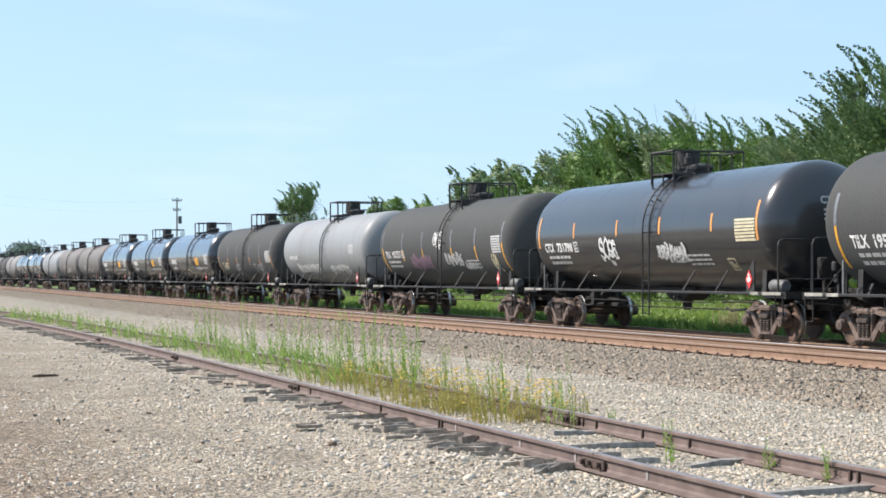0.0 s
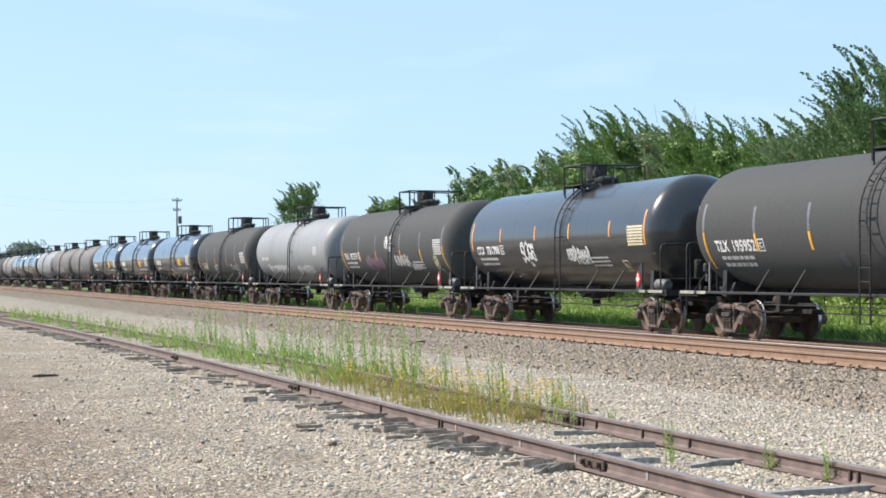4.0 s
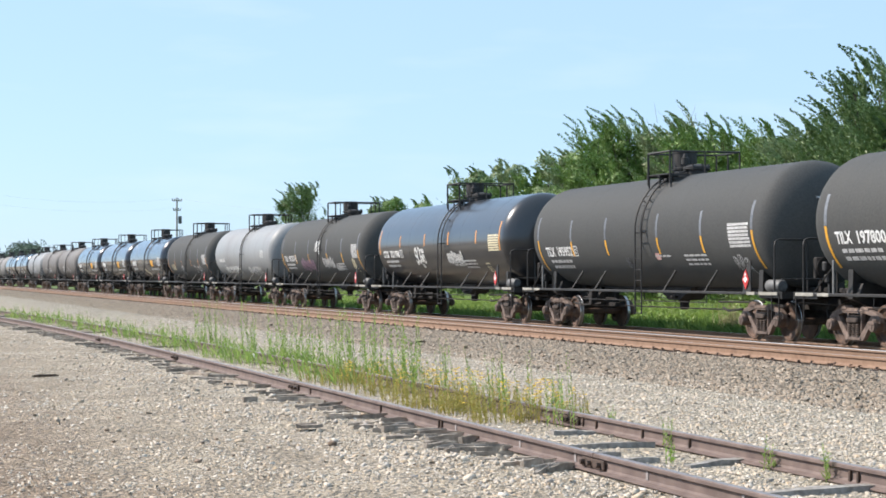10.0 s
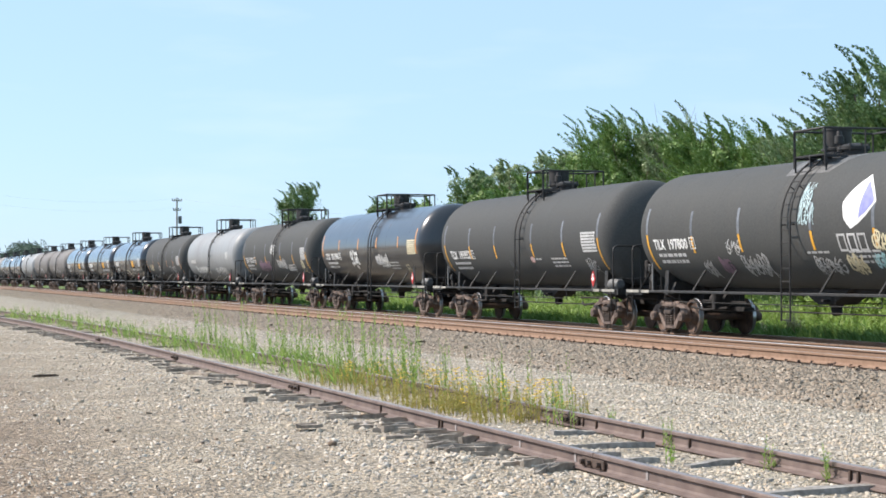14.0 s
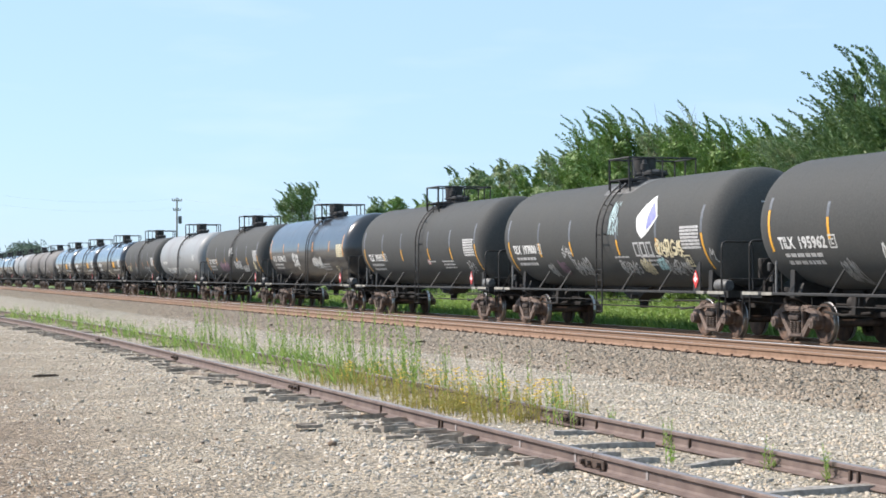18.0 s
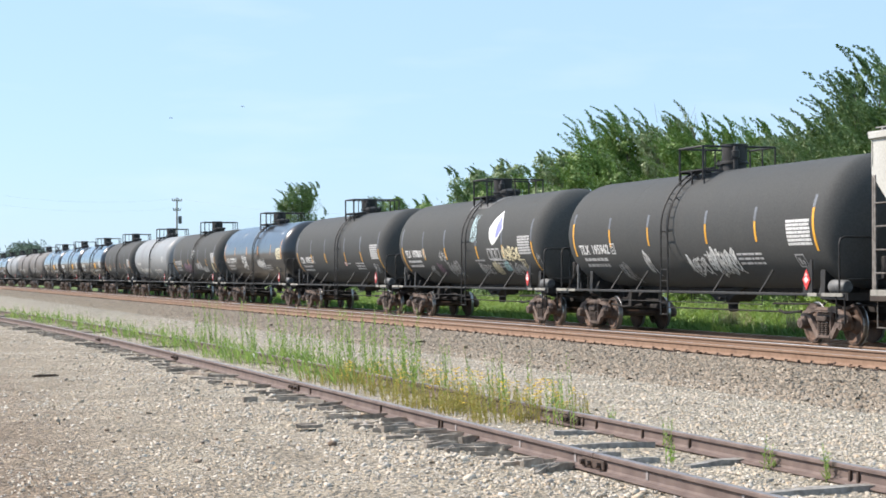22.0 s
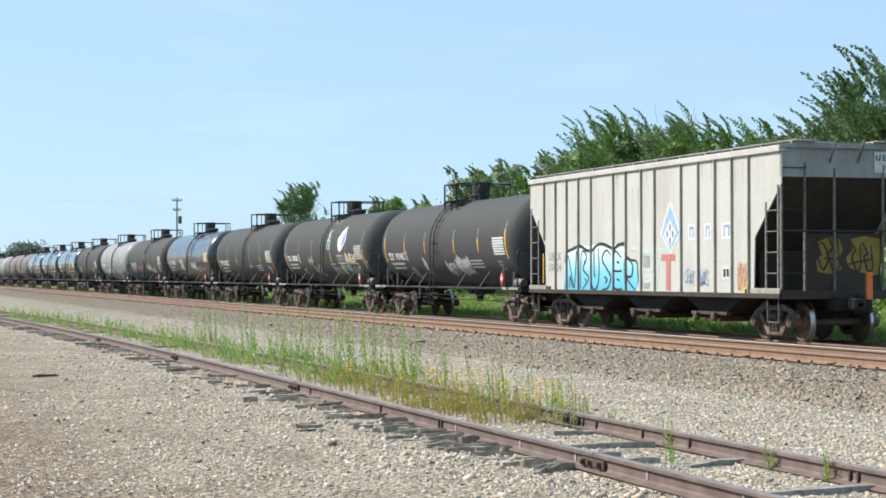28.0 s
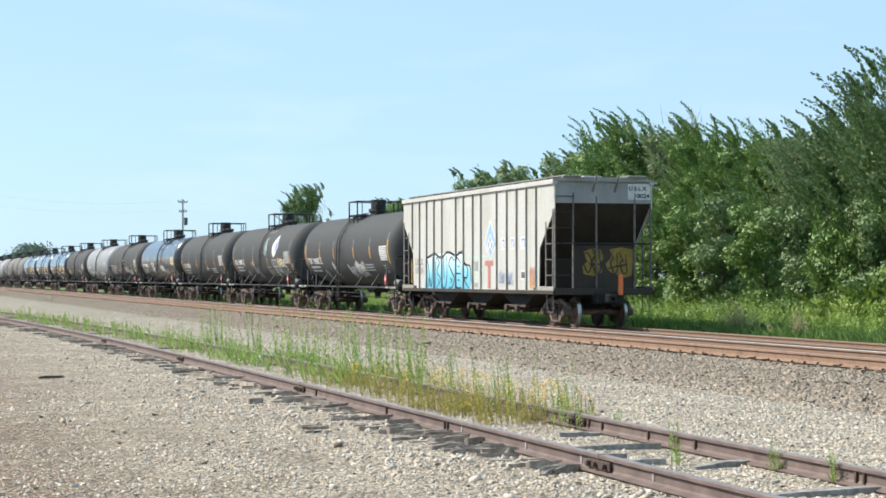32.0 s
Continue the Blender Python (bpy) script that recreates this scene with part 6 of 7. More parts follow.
def slat(x0, y0, x1, y1, width, thick, mat, label, seed, lift=0.0):
    """A split length of old tie: a tapering, uneven piece from one point to another."""
    r = random.Random(seed)
    ln, turn = math.hypot(x1 - x0, y1 - y0), math.atan2(y1 - y0, x1 - x0)
    s = Shape()
    n = 4
    v = []
    for k in range(n + 1):
        a = ln * (k / n - 0.5) + r.uniform(-0.02, 0.02)
        taper = 0.6 + 0.4 * math.sin(math.pi * min(0.9, max(0.15, k / n)))
        w, h, o = width * 0.5 * taper * r.uniform(0.85, 1.1), thick * taper * r.uniform(0.85, 1.05), r.uniform(-0.006, 0.006)
        v += [(a, o - w, -0.04), (a, o + w, -0.04), (a, o + w * 0.8, h + r.uniform(-0.004, 0.004)), (a, o + w * 0.05, h * r.uniform(0.7, 1.0)), (a, o - w * 0.85, h + r.uniform(-0.004, 0.004))]
    f = [(i * 5 + q, i * 5 + (q + 1) % 5, i * 5 + 5 + (q + 1) % 5, i * 5 + 5 + q) for i in range(n) for q in range(5)]
    s.add(v, f + [(4, 3, 2, 1, 0), tuple(n * 5 + q for q in range(5))])
    ob = new("wood_scrap", s.mesh("wood_scrap", [mat]))
    xm = (x0 + x1) / 2
    ob.matrix_world = pose(xm, (y0 + y1) / 2, ground_z(xm) + 0.012 + lift, r.uniform(-5, 5), r.uniform(-3, 3), math.degrees(turn))
    tagged(ob, label, "wood scrap", "loose wood")


# the heap of split tie ends beside the near rail, then scattered ones farther along
for k, (x0, y0, x1, y1) in enumerate(((5.45, 19.37, 5.87, 19.47), (5.21, 18.47, 5.62, 18.69), (5.25, 18.75, 5.66, 18.9), (5.42, 17.88, 5.76, 18.01), (5.35, 17.41, 5.87, 17.56), (5.3, 17.15, 5.7, 17.3), (5.07, 16.48, 5.48, 16.79),
                                      (5.09, 16.16, 5.44, 16.26), (5.54, 16.89, 5.86, 17.13), (5.41, 16.06, 5.8, 16.08), (5.45, 16.3, 5.78, 16.42), (5.1, 15.95, 5.25, 16.0), (5.24, 14.01, 5.63, 14.56), (5.41, 14.2, 5.72, 14.44),
                                      (5.34, 14.65, 5.6, 14.84), (5.32, 32.75, 5.59, 31.87), (5.15, 30.17, 5.4, 29.41), (5.29, 27.57, 5.5, 26.65), (5.45, 26.12, 5.74, 26.3), (5.28, 24.43, 5.58, 24.33), (5.18, 23.34, 5.73, 23.17),
                                      (5.4, 23.06, 5.66, 22.77), (5.4, 22.05, 5.77, 22.32), (4.76, 23.48, 4.94, 23.55), (5.46, 21.65, 5.68, 21.77))):
    slat(x0, y0, x1, y1, 0.06, 0.045, TIE_WOOD, "split grey-brown end of a rotten tie on the gravel", 60 + k, 0.006 * (k % 3))
    if k < 16:
        slat(x0 + 0.04, y0 + 0.11, x1 + 0.02, y1 + 0.08, 0.04, 0.05, (TIE_WOOD, TIE_PALE)[k % 2], "thin split of a rotten tie on the gravel", 160 + k, 0.004)
for k, (x0, y0, x1, y1, w) in enumerate(((6.75, 17.56, 7.2, 17.55, 0.2), (6.3, 16.16, 7.18, 16.05, 0.16), (6.2, 14.71, 6.62, 14.74, 0.16), (6.65, 14.21, 7.33, 14.44, 0.13), (6.3, 12.22, 7.3, 12.3, 0.2), (6.0, 15.3, 6.5, 15.32, 0.2))):
    slat(x0, y0, x1, y1, w, 0.035, TIE_PALE, "bleached grey tie showing through the gravel between the siding rails", 90 + k)
loose_wood(2.94, 30.4, 0.46, 10, "wood_scrap", "dark splintered wood scrap on the gravel", TIE_DARK, 1, 0.035)
loose_wood(13.15, 43.2, 0.7, 60, "wood_scrap", "dark stick lying on the ballast", TIE_DARK, 2, 0.03)
loose_wood(4.6, 19.2, 0.4, 15, "wood_scrap", "weathered grey tie splinter on the gravel", TIE_WOOD, 4, 0.05)
s = Shape()
s.lathe([(0.0, 0.03), (0.02, 0.09), (0.07, 0.10), (0.12, 0.05), (0.13, 0.01)], 'z', 9)
ob = new("litter", s.mesh("litter", [WHITE], 60))
ob.matrix_world = pose(7.2, 34.6, 0.0, 70, 10, 30)
tagged(ob, "crumpled white litter among the weeds", "litter")
# ---- plants ----
def bearing(px):
    return radians(YAW) + math.atan((px - 784.0) / 3273.0)


def spot(px, r):
    """A place at r metres across the tracks, on the line of sight px."""
    return (r, r / math.tan(bearing(px)))


def height_for(px, r, y):
    x, yy = spot(px, r)
    depth = x * math.sin(radians(YAW)) + yy * math.cos(radians(YAW))
    return 1.60 + depth * (486.7 - y) / 3273.0


def leaf_cloud(rng, centre, n_each, spread, size, loose=0.75, bias=(-0.55, 0.18, 0.38), broad=0.2):
    """Leaves round each centre: bent four-cornered blades, turned at random but hanging outwards."""
    c = np.repeat(centre, n_each, 0)
    n = len(c)
    p = c + rng.normal(0, 1, (n, 3)) * spread
    d = rng.normal(0, loose, (n, 3)) + np.array(bias)
    d /= np.linalg.norm(d, axis=1)[:, None]
    w = np.cross(d, rng.normal(0, 1, (n, 3)))
    w /= np.linalg.norm(w, axis=1)[:, None] + 1e-6
    s = size * rng.uniform(0.6, 1.35, (n, 1))
    up = np.cross(d, w)
    v = np.stack([p, p + d * s * 0.5 + w * s * broad + up * s * 0.06, p + d * s, p + d * s * 0.5 - w * s * broad + up * s * 0.06], 1)
    return v.reshape(-1, 3)


def clumps(rng, centre, radius, n_each, size):
    """Leaves on the outside of rounded clumps, each lying about square to the clump's surface and drooping a little."""
    c, r = np.repeat(centre, n_each, 0), np.repeat(radius, n_each)[:, None]
    n = len(c)
    out = rng.normal(0, 1, (n, 3)) + np.array([0, 0, 0.3])
    out /= np.linalg.norm(out, axis=1)[:, None]
    p = c + out * r * rng.uniform(0.72, 1.14, (n, 1)) * np.array([1.0, 1.0, 0.72])
    face = out + rng.normal(0, 0.42, (n, 3))
    face /= np.linalg.norm(face, axis=1)[:, None]
    d = np.cross(face, rng.normal(0, 1, (n, 3)))
    d /= np.linalg.norm(d, axis=1)[:, None] + 1e-6
    d = d + np.array([-0.22, 0.08, -0.30])
    d /= np.linalg.norm(d, axis=1)[:, None]
    w = np.cross(face, d)
    w /= np.linalg.norm(w, axis=1)[:, None] + 1e-6
    s = size * rng.uniform(0.55, 1.4, (n, 1))
    fold = face * s * 0.08
    return np.stack([p, p + d * s * 0.5 + w * s * 0.27 + fold, p + d * s, p + d * s * 0.5 - w * s * 0.27 + fold], 1).reshape(-1, 3)


def quads(v):
    return np.arange(len(v)).reshape(-1, 4)


WIND = np.array([-0.56, 0.19, -0.08])
CROWNS = []


def boughs(rng, start, h, half, spray, count, size):
    """Long leafy boughs that fan out of the crown, rise, and bend over with the wind, each thinning to a pointed tip."""
    out = []
    for k in range(count):
        c = start[rng.integers(len(start))] + rng.normal(0, 0.12, 3)
        c[2] *= rng.uniform(0.75, 1.0)
        length = spray * rng.uniform(0.9, 2.6) * (0.45 + h / 13)
        room = h * (1.0 - 0.16 * min(1.5, math.hypot(c[0], c[1]) / half) ** 2) - c[2]
        length = min(length, max(0.45, room * rng.uniform(0.75, 1.0)))
        fan = np.array([c[0] / half * 0.32 - 0.20 + rng.normal(0, 0.13), c[1] / half * 0.3 + 0.06 + rng.normal(0, 0.13), 0.98])
        u = np.linspace(0, 1, 16)[:, None]
        line = c + fan * length * u + WIND * length * u ** 2.5 * rng.uniform(0.25, 0.75)
        uu = u.repeat(11, 0)
        wide = (0.04 + 0.20 * uu ** 0.6 * (1 - uu) ** 0.9) * (0.30 + 0.20 * length)
        along = np.gradient(line, axis=0).repeat(11, 0) * (15 / length) * 0.9
        out.append(leaf_cloud(rng, line, 11, wide, size * (1.05 - 0.4 * uu), 0.42, along, 0.2))
    return out


def tree(px, r, top_y, width, leaf, label, seed, low=0.12, density=1.0, leaf_size=0.20, name="tree", category="tree", shoots=105, twigs=False, spray=1.0, plumes=0.0):
    """A tapered trunk, forking limbs, and a crown of small leaves with feathered wind-bent tips."""
    x, y = spot(px, r)
    h = height_for(px, r, top_y) + 0.2
    depth = x * 0.3026 + y * 0.953
    half = width * depth / 3273.0
    rr = random.Random(seed)
    rng = np.random.default_rng(seed)
    t = thing(name, label, category, "trees along the tracks", at=(x, y, ground_z(x)))
    trunk = Shape()
    lean = rr.uniform(-0.3, 0.3)
    pts = [(lean * k / 6 + rr.uniform(-0.06, 0.06), rr.uniform(-0.06, 0.06), -0.1 + h * 0.72 * k / 6) for k in range(7)]
    trunk.tube(pts, 0.022 * h, 8, r_end=0.006 * h)
    part("trunk", trunk, BARK, t, smooth=60)
    centres, lim = [], Shape()
    n_limb = int(20 + h * 1.7)
    for k in range(n_limb):
        f = low + (0.74 - low) * (k + rr.random()) / n_limb
        z0 = h * min(0.70, f)
        i = min(5, int(z0 / (h * 0.72) * 6))
        b = Vector(pts[i])
        a = rr.uniform(0, math.tau)
        reach = half * (0.62 + 0.42 * rr.random()) * (math.sin(math.pi * min(0.97, 0.16 + f * 0.98)) ** 0.55)
        rise = h * rr.uniform(0.10, 0.30)
        tip = b + Vector((math.cos(a) * reach, math.sin(a) * reach, 0)) + Vector((0, 0, rise))
        tip.z = min(tip.z + (z0 - b.z), h * 0.86)
        mid = (b + tip) / 2 + Vector((0, 0, -0.06 * h))
        b.z = z0
        lim.tube([b, mid, tip], 0.006 * h, 5, r_end=0.0015 * h)
        for q in range(7):
            w = 0.42 + 0.58 * q / 6
            c = (b.lerp(mid, w * 2) if w < 0.5 else mid.lerp(tip, w * 2 - 1))
            centres.append(c + Vector([rr.gauss(0, 0.09 * half) for _ in range(3)]))
    part("branchwork", lim, BARK, t)
    centres = np.array([tuple(c) for c in centres])
    if spray <= 0.5:        # rounder crowns, with short shoots
        centres = centres * np.array([1.15, 1.15, 1.2])
    reach = spray * 1.05 * (0.45 + h / 13)
    centres[:, 2] = np.clip(centres[:, 2] * (h - (1.0 if plumes else 0.8) * reach) / centres[:, 2].max(), 0.25, None)
    pick = centres[rng.permutation(len(centres))[:int(len(centres) * 0.21)]]
    radius = half * rng.uniform(0.17, 0.44, len(pick)) + 0.06
    v = [leaf_cloud(rng, centres, int(2 * density) + 1, 0.10 * half, leaf_size)]
    if plumes:
        # dense clumps below; above them boughs that fan upwards and bend with the wind
        deep = pick[:, 2] < h * plumes
        v.append(clumps(rng, pick[deep], radius[deep] * 0.9, int(480 * density), leaf_size * 0.72))
        v += boughs(rng, centres[centres[:, 2] > h * 0.30], h, half, spray, int(80 * density), leaf_size * 0.9)
    else:
        v.append(clumps(rng, pick, radius, int(460 * density), leaf_size * 0.76))
    # shoots that stand out of the crown's top and bend with the wind
    tops = centres[np.argsort(-centres[:, 2] - 0.3 * rng.uniform(0, h, len(centres)))[:max(4, len(centres) // 4)]]
    for k in range(shoots):
        high = k % 3 < 2
        c = (tops[rng.integers(len(tops))] if high else centres[rng.integers(len(centres))]) + rng.normal(0, 0.2, 3)
        length = spray * rng.uniform(0.6, 1.9) * (0.45 + h / 13)
        c[2] = min(c[2], h - length * rng.uniform(0.8, 1.0)) if high else min(c[2], h - length * rng.uniform(1.1, 1.9))
        m = 20
        u = np.linspace(0, 1, m)[:, None]
        line = c + np.array([rng.normal(-0.05, 0.12), rng.normal(0.02, 0.12), 1.0]) * length * u + WIND * length * (u ** 2.8) * rng.uniform(0.4, 1.1)
        tight = (0.085 - 0.068 * u.repeat(9, 0)) * (0.5 + h / 22)
        v.append(leaf_cloud(rng, line, 9, tight, leaf_size * (0.95 - 0.4 * u.repeat(9, 0)), 0.26, np.gradient(line, axis=0).repeat(9, 0) * (m / length) * 0.75, 0.2))
    v = np.concatenate(v)
    crown = part("crown", bulk("crown", v, quads(v), leaf), leaf, t)
    if twigs:
        c = centres[(centres[:, 2] > h * 0.55)]
        tw = Shape()
        for k in range(90):
            b = Vector(c[rng.integers(len(c))]) + Vector(rng.normal(0, 0.25, 3)) + Vector((-0.5, -0.5, 0.3))
            tw.tube([b, b + Vector((rng.normal(-0.15, 0.2), rng.normal(0, 0.2), rng.uniform(0.5, 1.1)))], 0.012, 3, r_end=0.004)
        part("bare_twigs", tw, TWIG, t, "bare brown twigs")
    CROWNS.append((crown, h, seed))
    return t


G, D, P = LEAF, LEAF_DARK, LEAF_PALE
GREEN_TREE = "bushy green tree with wind-bent leafy shoots behind the tracks"
for k, (px, r, ty, w, leaf, low, dens) in enumerate((
        (1050, 36.5, 196, 62, G, 0.1, 1.0), (1118, 36, 192, 62, G, 0.1, 1.0), (1190, 37, 180, 58, P, 0.1, 0.8), (1245, 36, 205, 60, G, 0.1, 0.9),
        (1300, 36, 188, 62, G, 0.1, 1.0), (1372, 36.5, 204, 60, G, 0.1, 1.0), (1436, 36, 205, 56, P, 0.1, 0.9), (1540, 33, 84, 56, D, 0.1, 0.9), (1498, 34, 172, 36, D, 0.1, 0.9),
        (1610, 33, 112, 66, D, 0.1, 1.1), (1680, 33, 150, 90, G, 0.1, 0.45), (1790, 34, 160, 100, D, 0.1, 0.4))):
    tree(px, r, ty, w, leaf, {id(D): "tall dark green tree with feathered wind-bent top behind the tracks", id(P): "paler grey-green tree among the thicket behind the tracks"}.get(id(leaf), GREEN_TREE),
         300 + k, low, dens, twigs=(k == 2), shoots=30, spray=1.0 if leaf is D else 0.85, plumes=0.80 if leaf is D else 0.86)
# the nearer, lower thicket that closes the wood's edge
for k, (px, r, ty, w, leaf) in enumerate(((1085, 33.5, 330, 60, D), (1150, 33, 318, 60, G), (1215, 32.6, 345, 55, G), (1275, 33, 322, 62, D), (1345, 32.6, 335, 60, G),
                                          (1415, 32.4, 330, 62, D), (1480, 31.8, 345, 60, G), (1545, 31.5, 330, 60, D), (1610, 31.5, 340, 60, G), (1690, 31.5, 330, 70, G))):
    tree(px, r, ty, w, leaf, "leafy green shrub tree at the edge of the thicket", 340 + k, 0.04, 0.75, 0.17, "shrub", "shrub", 14)
for k, (px, r, ty, w, leaf, nm) in enumerate(((985, 45, 262, 40, P, "tree"), (938, 46, 298, 34, G, "tree"), (893, 54, 284, 34, P, "tree"), (826, 47, 296, 42, D, "tree"), (870, 47, 330, 36, G, "tree"),
                                              (775, 52, 348, 36, G, "tree"), (722, 52, 350, 36, G, "tree"), (678, 56, 352, 26, D, "tree"), (530, 44, 324, 47, D, "tree"))):
    tree(px, r, ty, w, leaf, "smaller green tree standing farther along the tracks" if px > 600 else "lone dark green tree standing beside the far tracks", 360 + k, 0.1,
         1.0 if px > 600 else 0.7, 0.24 if px > 600 else 0.19, nm, "tree", 40 if px > 600 else 130, spray=0.5 if px > 600 else 0.62)
for k, px in enumerate((600, 650, 705, 760, 815, 870, 925, 975, 1030)):
    tree(px, 34 + (k % 3), 440 - (k % 4) * 8, 34, (G, D)[k % 2], "low green shrub beyond the tracks", 380 + k, 0.03, 0.4, 0.22, "shrub", "shrub", 5)
# low growth at the foot of the thicket
for k, (px, r, ty, leaf) in enumerate(((1150, 31.8, 520, G), (1205, 31.6, 524, LEAF_LIME), (1260, 31.6, 518, G), (1335, 31.5, 520, LEAF_LIME), (1400, 31.4, 508, G), (1455, 31.0, 515, LEAF_LIME), (1500, 30.6, 498, LEAF_LIME), (1560, 30.5, 505, LEAF_LIME))):
    tree(px, r, ty, 42, leaf, "low pale green shrub in the grass verge", 400 + k, 0.03, 0.35, 0.13, "shrub", "shrub", 8)


def blades(name, n, sampler, h, width, mat, label, seed, bend=0.25, category="grass"):
    """Grass blades: tapering, bent slips."""
    rng = np.random.default_rng(seed)
    x, y = sampler(rng, n)
    n = len(x)
    hh = h * rng.uniform(0.45, 1.25, n)
    a = rng.uniform(0, 6.283, n)
    dx, dy = np.cos(a) * width / 2, np.sin(a) * width / 2
    z = np.interp(x, [p[0] for p in PROFILE], [p[1] for p in PROFILE])
    bx, by = rng.normal(-0.35, 0.6, n) * bend * hh, rng.normal(0.1, 0.6, n) * bend * hh
    v = np.stack([np.stack([x - dx, y - dy, z], 1), np.stack([x + dx, y + dy, z], 1),
                  np.stack([x + dx * 0.6 + bx * 0.4, y + dy * 0.6 + by * 0.4, z + hh * 0.6], 1), np.stack([x + bx, y + by, z + hh], 1)], 1)
    v = v.reshape(-1, 3)
    ob = new(name, bulk(name, v, quads(v), mat))
    return tagged(ob, label, category, kind="stuff")


def weeds(name, n, sampler, h, mat, label, seed, leaf=0.09, per=12):
    """Upright weeds: a thin stalk with narrow leaves all the way up."""
    rng = np.random.default_rng(seed)
    x, y = sampler(rng, n)
    n = len(x)
    hh = h * rng.uniform(0.5, 1.2, n)
    z = np.interp(x, [p[0] for p in PROFILE], [p[1] for p in PROFILE])
    lean = rng.normal(0, 0.09, (n, 2)) + np.array([-0.05, 0.02])
    u = np.tile(np.linspace(0.08, 1.0, per), n)
    k = np.repeat(np.arange(n), per)
    p = np.stack([x[k] + lean[k, 0] * hh[k] * u, y[k] + lean[k, 1] * hh[k] * u, z[k] + hh[k] * u], 1)
    m = len(p)
    a = rng.uniform(0, 6.283, m)
    s = leaf * rng.uniform(0.6, 1.3, m) * (1.15 - 0.6 * u)
    d = np.stack([np.cos(a), np.sin(a), rng.uniform(0.3, 1.4, m)], 1)
    d /= np.linalg.norm(d, axis=1)[:, None]
    w = np.cross(d, np.array([0, 0, 1.0]))
    w /= np.linalg.norm(w, axis=1)[:, None] + 1e-6
    s = s[:, None]
    leaves = np.stack([p, p + d * s * 0.45 + w * s * 0.14, p + d * s, p + d * s * 0.45 - w * s * 0.14], 1).reshape(-1, 3)
    b = np.stack([x, y, z], 1)
    tip = np.stack([x + lean[:, 0] * hh, y + lean[:, 1] * hh, z + hh], 1)
    ex = np.array([0.0045, 0, 0])
    ey = np.array([0, 0.0045, 0])
    stalk = np.concatenate([np.stack([b - e, b + e, tip + e * 0.3, tip - e * 0.3], 1).reshape(-1, 3) for e in (ex, ey)])
    v = np.concatenate([leaves, stalk])
    ob = new(name, bulk(name, v, quads(v), mat))
    return tagged(ob, label, "weeds", kind="stuff")


def strip(y0, y1, o0, o1, clump=0.0, power=1.0):
    def f(rng, n):
        y = y0 * (y1 / y0) ** (rng.uniform(0, 1, n) ** power)
        x = sx(y) + rng.uniform(o0, o1, n)
        if clump:
            g = np.sin(y * 2.1 + x) + np.sin(y * 0.93 + 2 * x) + np.sin(y * 5.3)
            keep = g > rng.normal(clump - 0.6, 0.5, n)
            x, y = x[keep], y[keep]
        keep = np.abs(np.abs(x - sx(y)) - 0.7525) > 0.07
        return x[keep], y[keep]
    return f


def weed_clumps(rng, first, last):
    """Bunches of stalks standing apart along the siding's far rail."""
    xs, ys = [], []
    for px, r, k in ((352, 7.2, 12), (372, 7.4, 16), (392, 7.1, 10), (430, 7.3, 8), (452, 7.6, 12), (476, 7.2, 7), (506, 7.3, 14), (524, 7.5, 12), (548, 7.1, 6), (572, 7.4, 8), (598, 7.2, 16), (628, 7.6, 18),
                     (640, 7.3, 10), (655, 7.0, 8), (676, 7.5, 12), (692, 7.2, 10), (722, 7.4, 14), (738, 7.2, 16), (770, 7.5, 8), (792, 7.3, 10), (830, 7.4, 12), (864, 7.2, 14), (896, 7.5, 12), (918, 7.1, 6),
                     (972, 7.4, 12), (992, 7.2, 12), (1004, 7.5, 5)):
        if not first <= px < last:
            continue
        x, y = spot(px, r)
        k = (k + 1) // 2
        xs.append(x + rng.normal(0, 0.06, k))
        ys.append(y + rng.normal(0, 0.16, k))
    return np.concatenate(xs), np.concatenate(ys)


def flower_heads(name, n, sampler, mat, label, seed):
    """Small flat-topped flower heads: little rosettes of petals at the top of low stems, in loose groups."""
    rng = np.random.default_rng(seed)
    x, y = sampler(rng, n)
    group = np.sin(x * 5.1 + 1.0) + np.sin(y * 2.3) + np.sin(y * 4.7 + x)
    keep = group > 0.8
    x, y = x[keep], y[keep]
    n = len(x)
    z = np.interp(x, [q[0] for q in PROFILE], [q[1] for q in PROFILE]) + rng.uniform(0.16, 0.42, n)
    v = []
    for k in range(5):
        a = k * math.tau / 5 + rng.uniform(0, 1, n)
        c = np.stack([x, y, z], 1)
        d = np.stack([np.cos(a), np.sin(a), rng.uniform(0.1, 0.6, n)], 1) * rng.uniform(0.018, 0.032, (n, 1))
        w = np.stack([-np.sin(a), np.cos(a), np.zeros(n)], 1) * 0.013
        v.append(np.stack([c, c + d * 0.6 + w, c + d, c + d * 0.6 - w], 1))
    v = np.concatenate(v).reshape(-1, 3)
    ob = new(name, bulk(name, v, quads(v), mat))
    return tagged(ob, label, "flowers", kind="stuff")


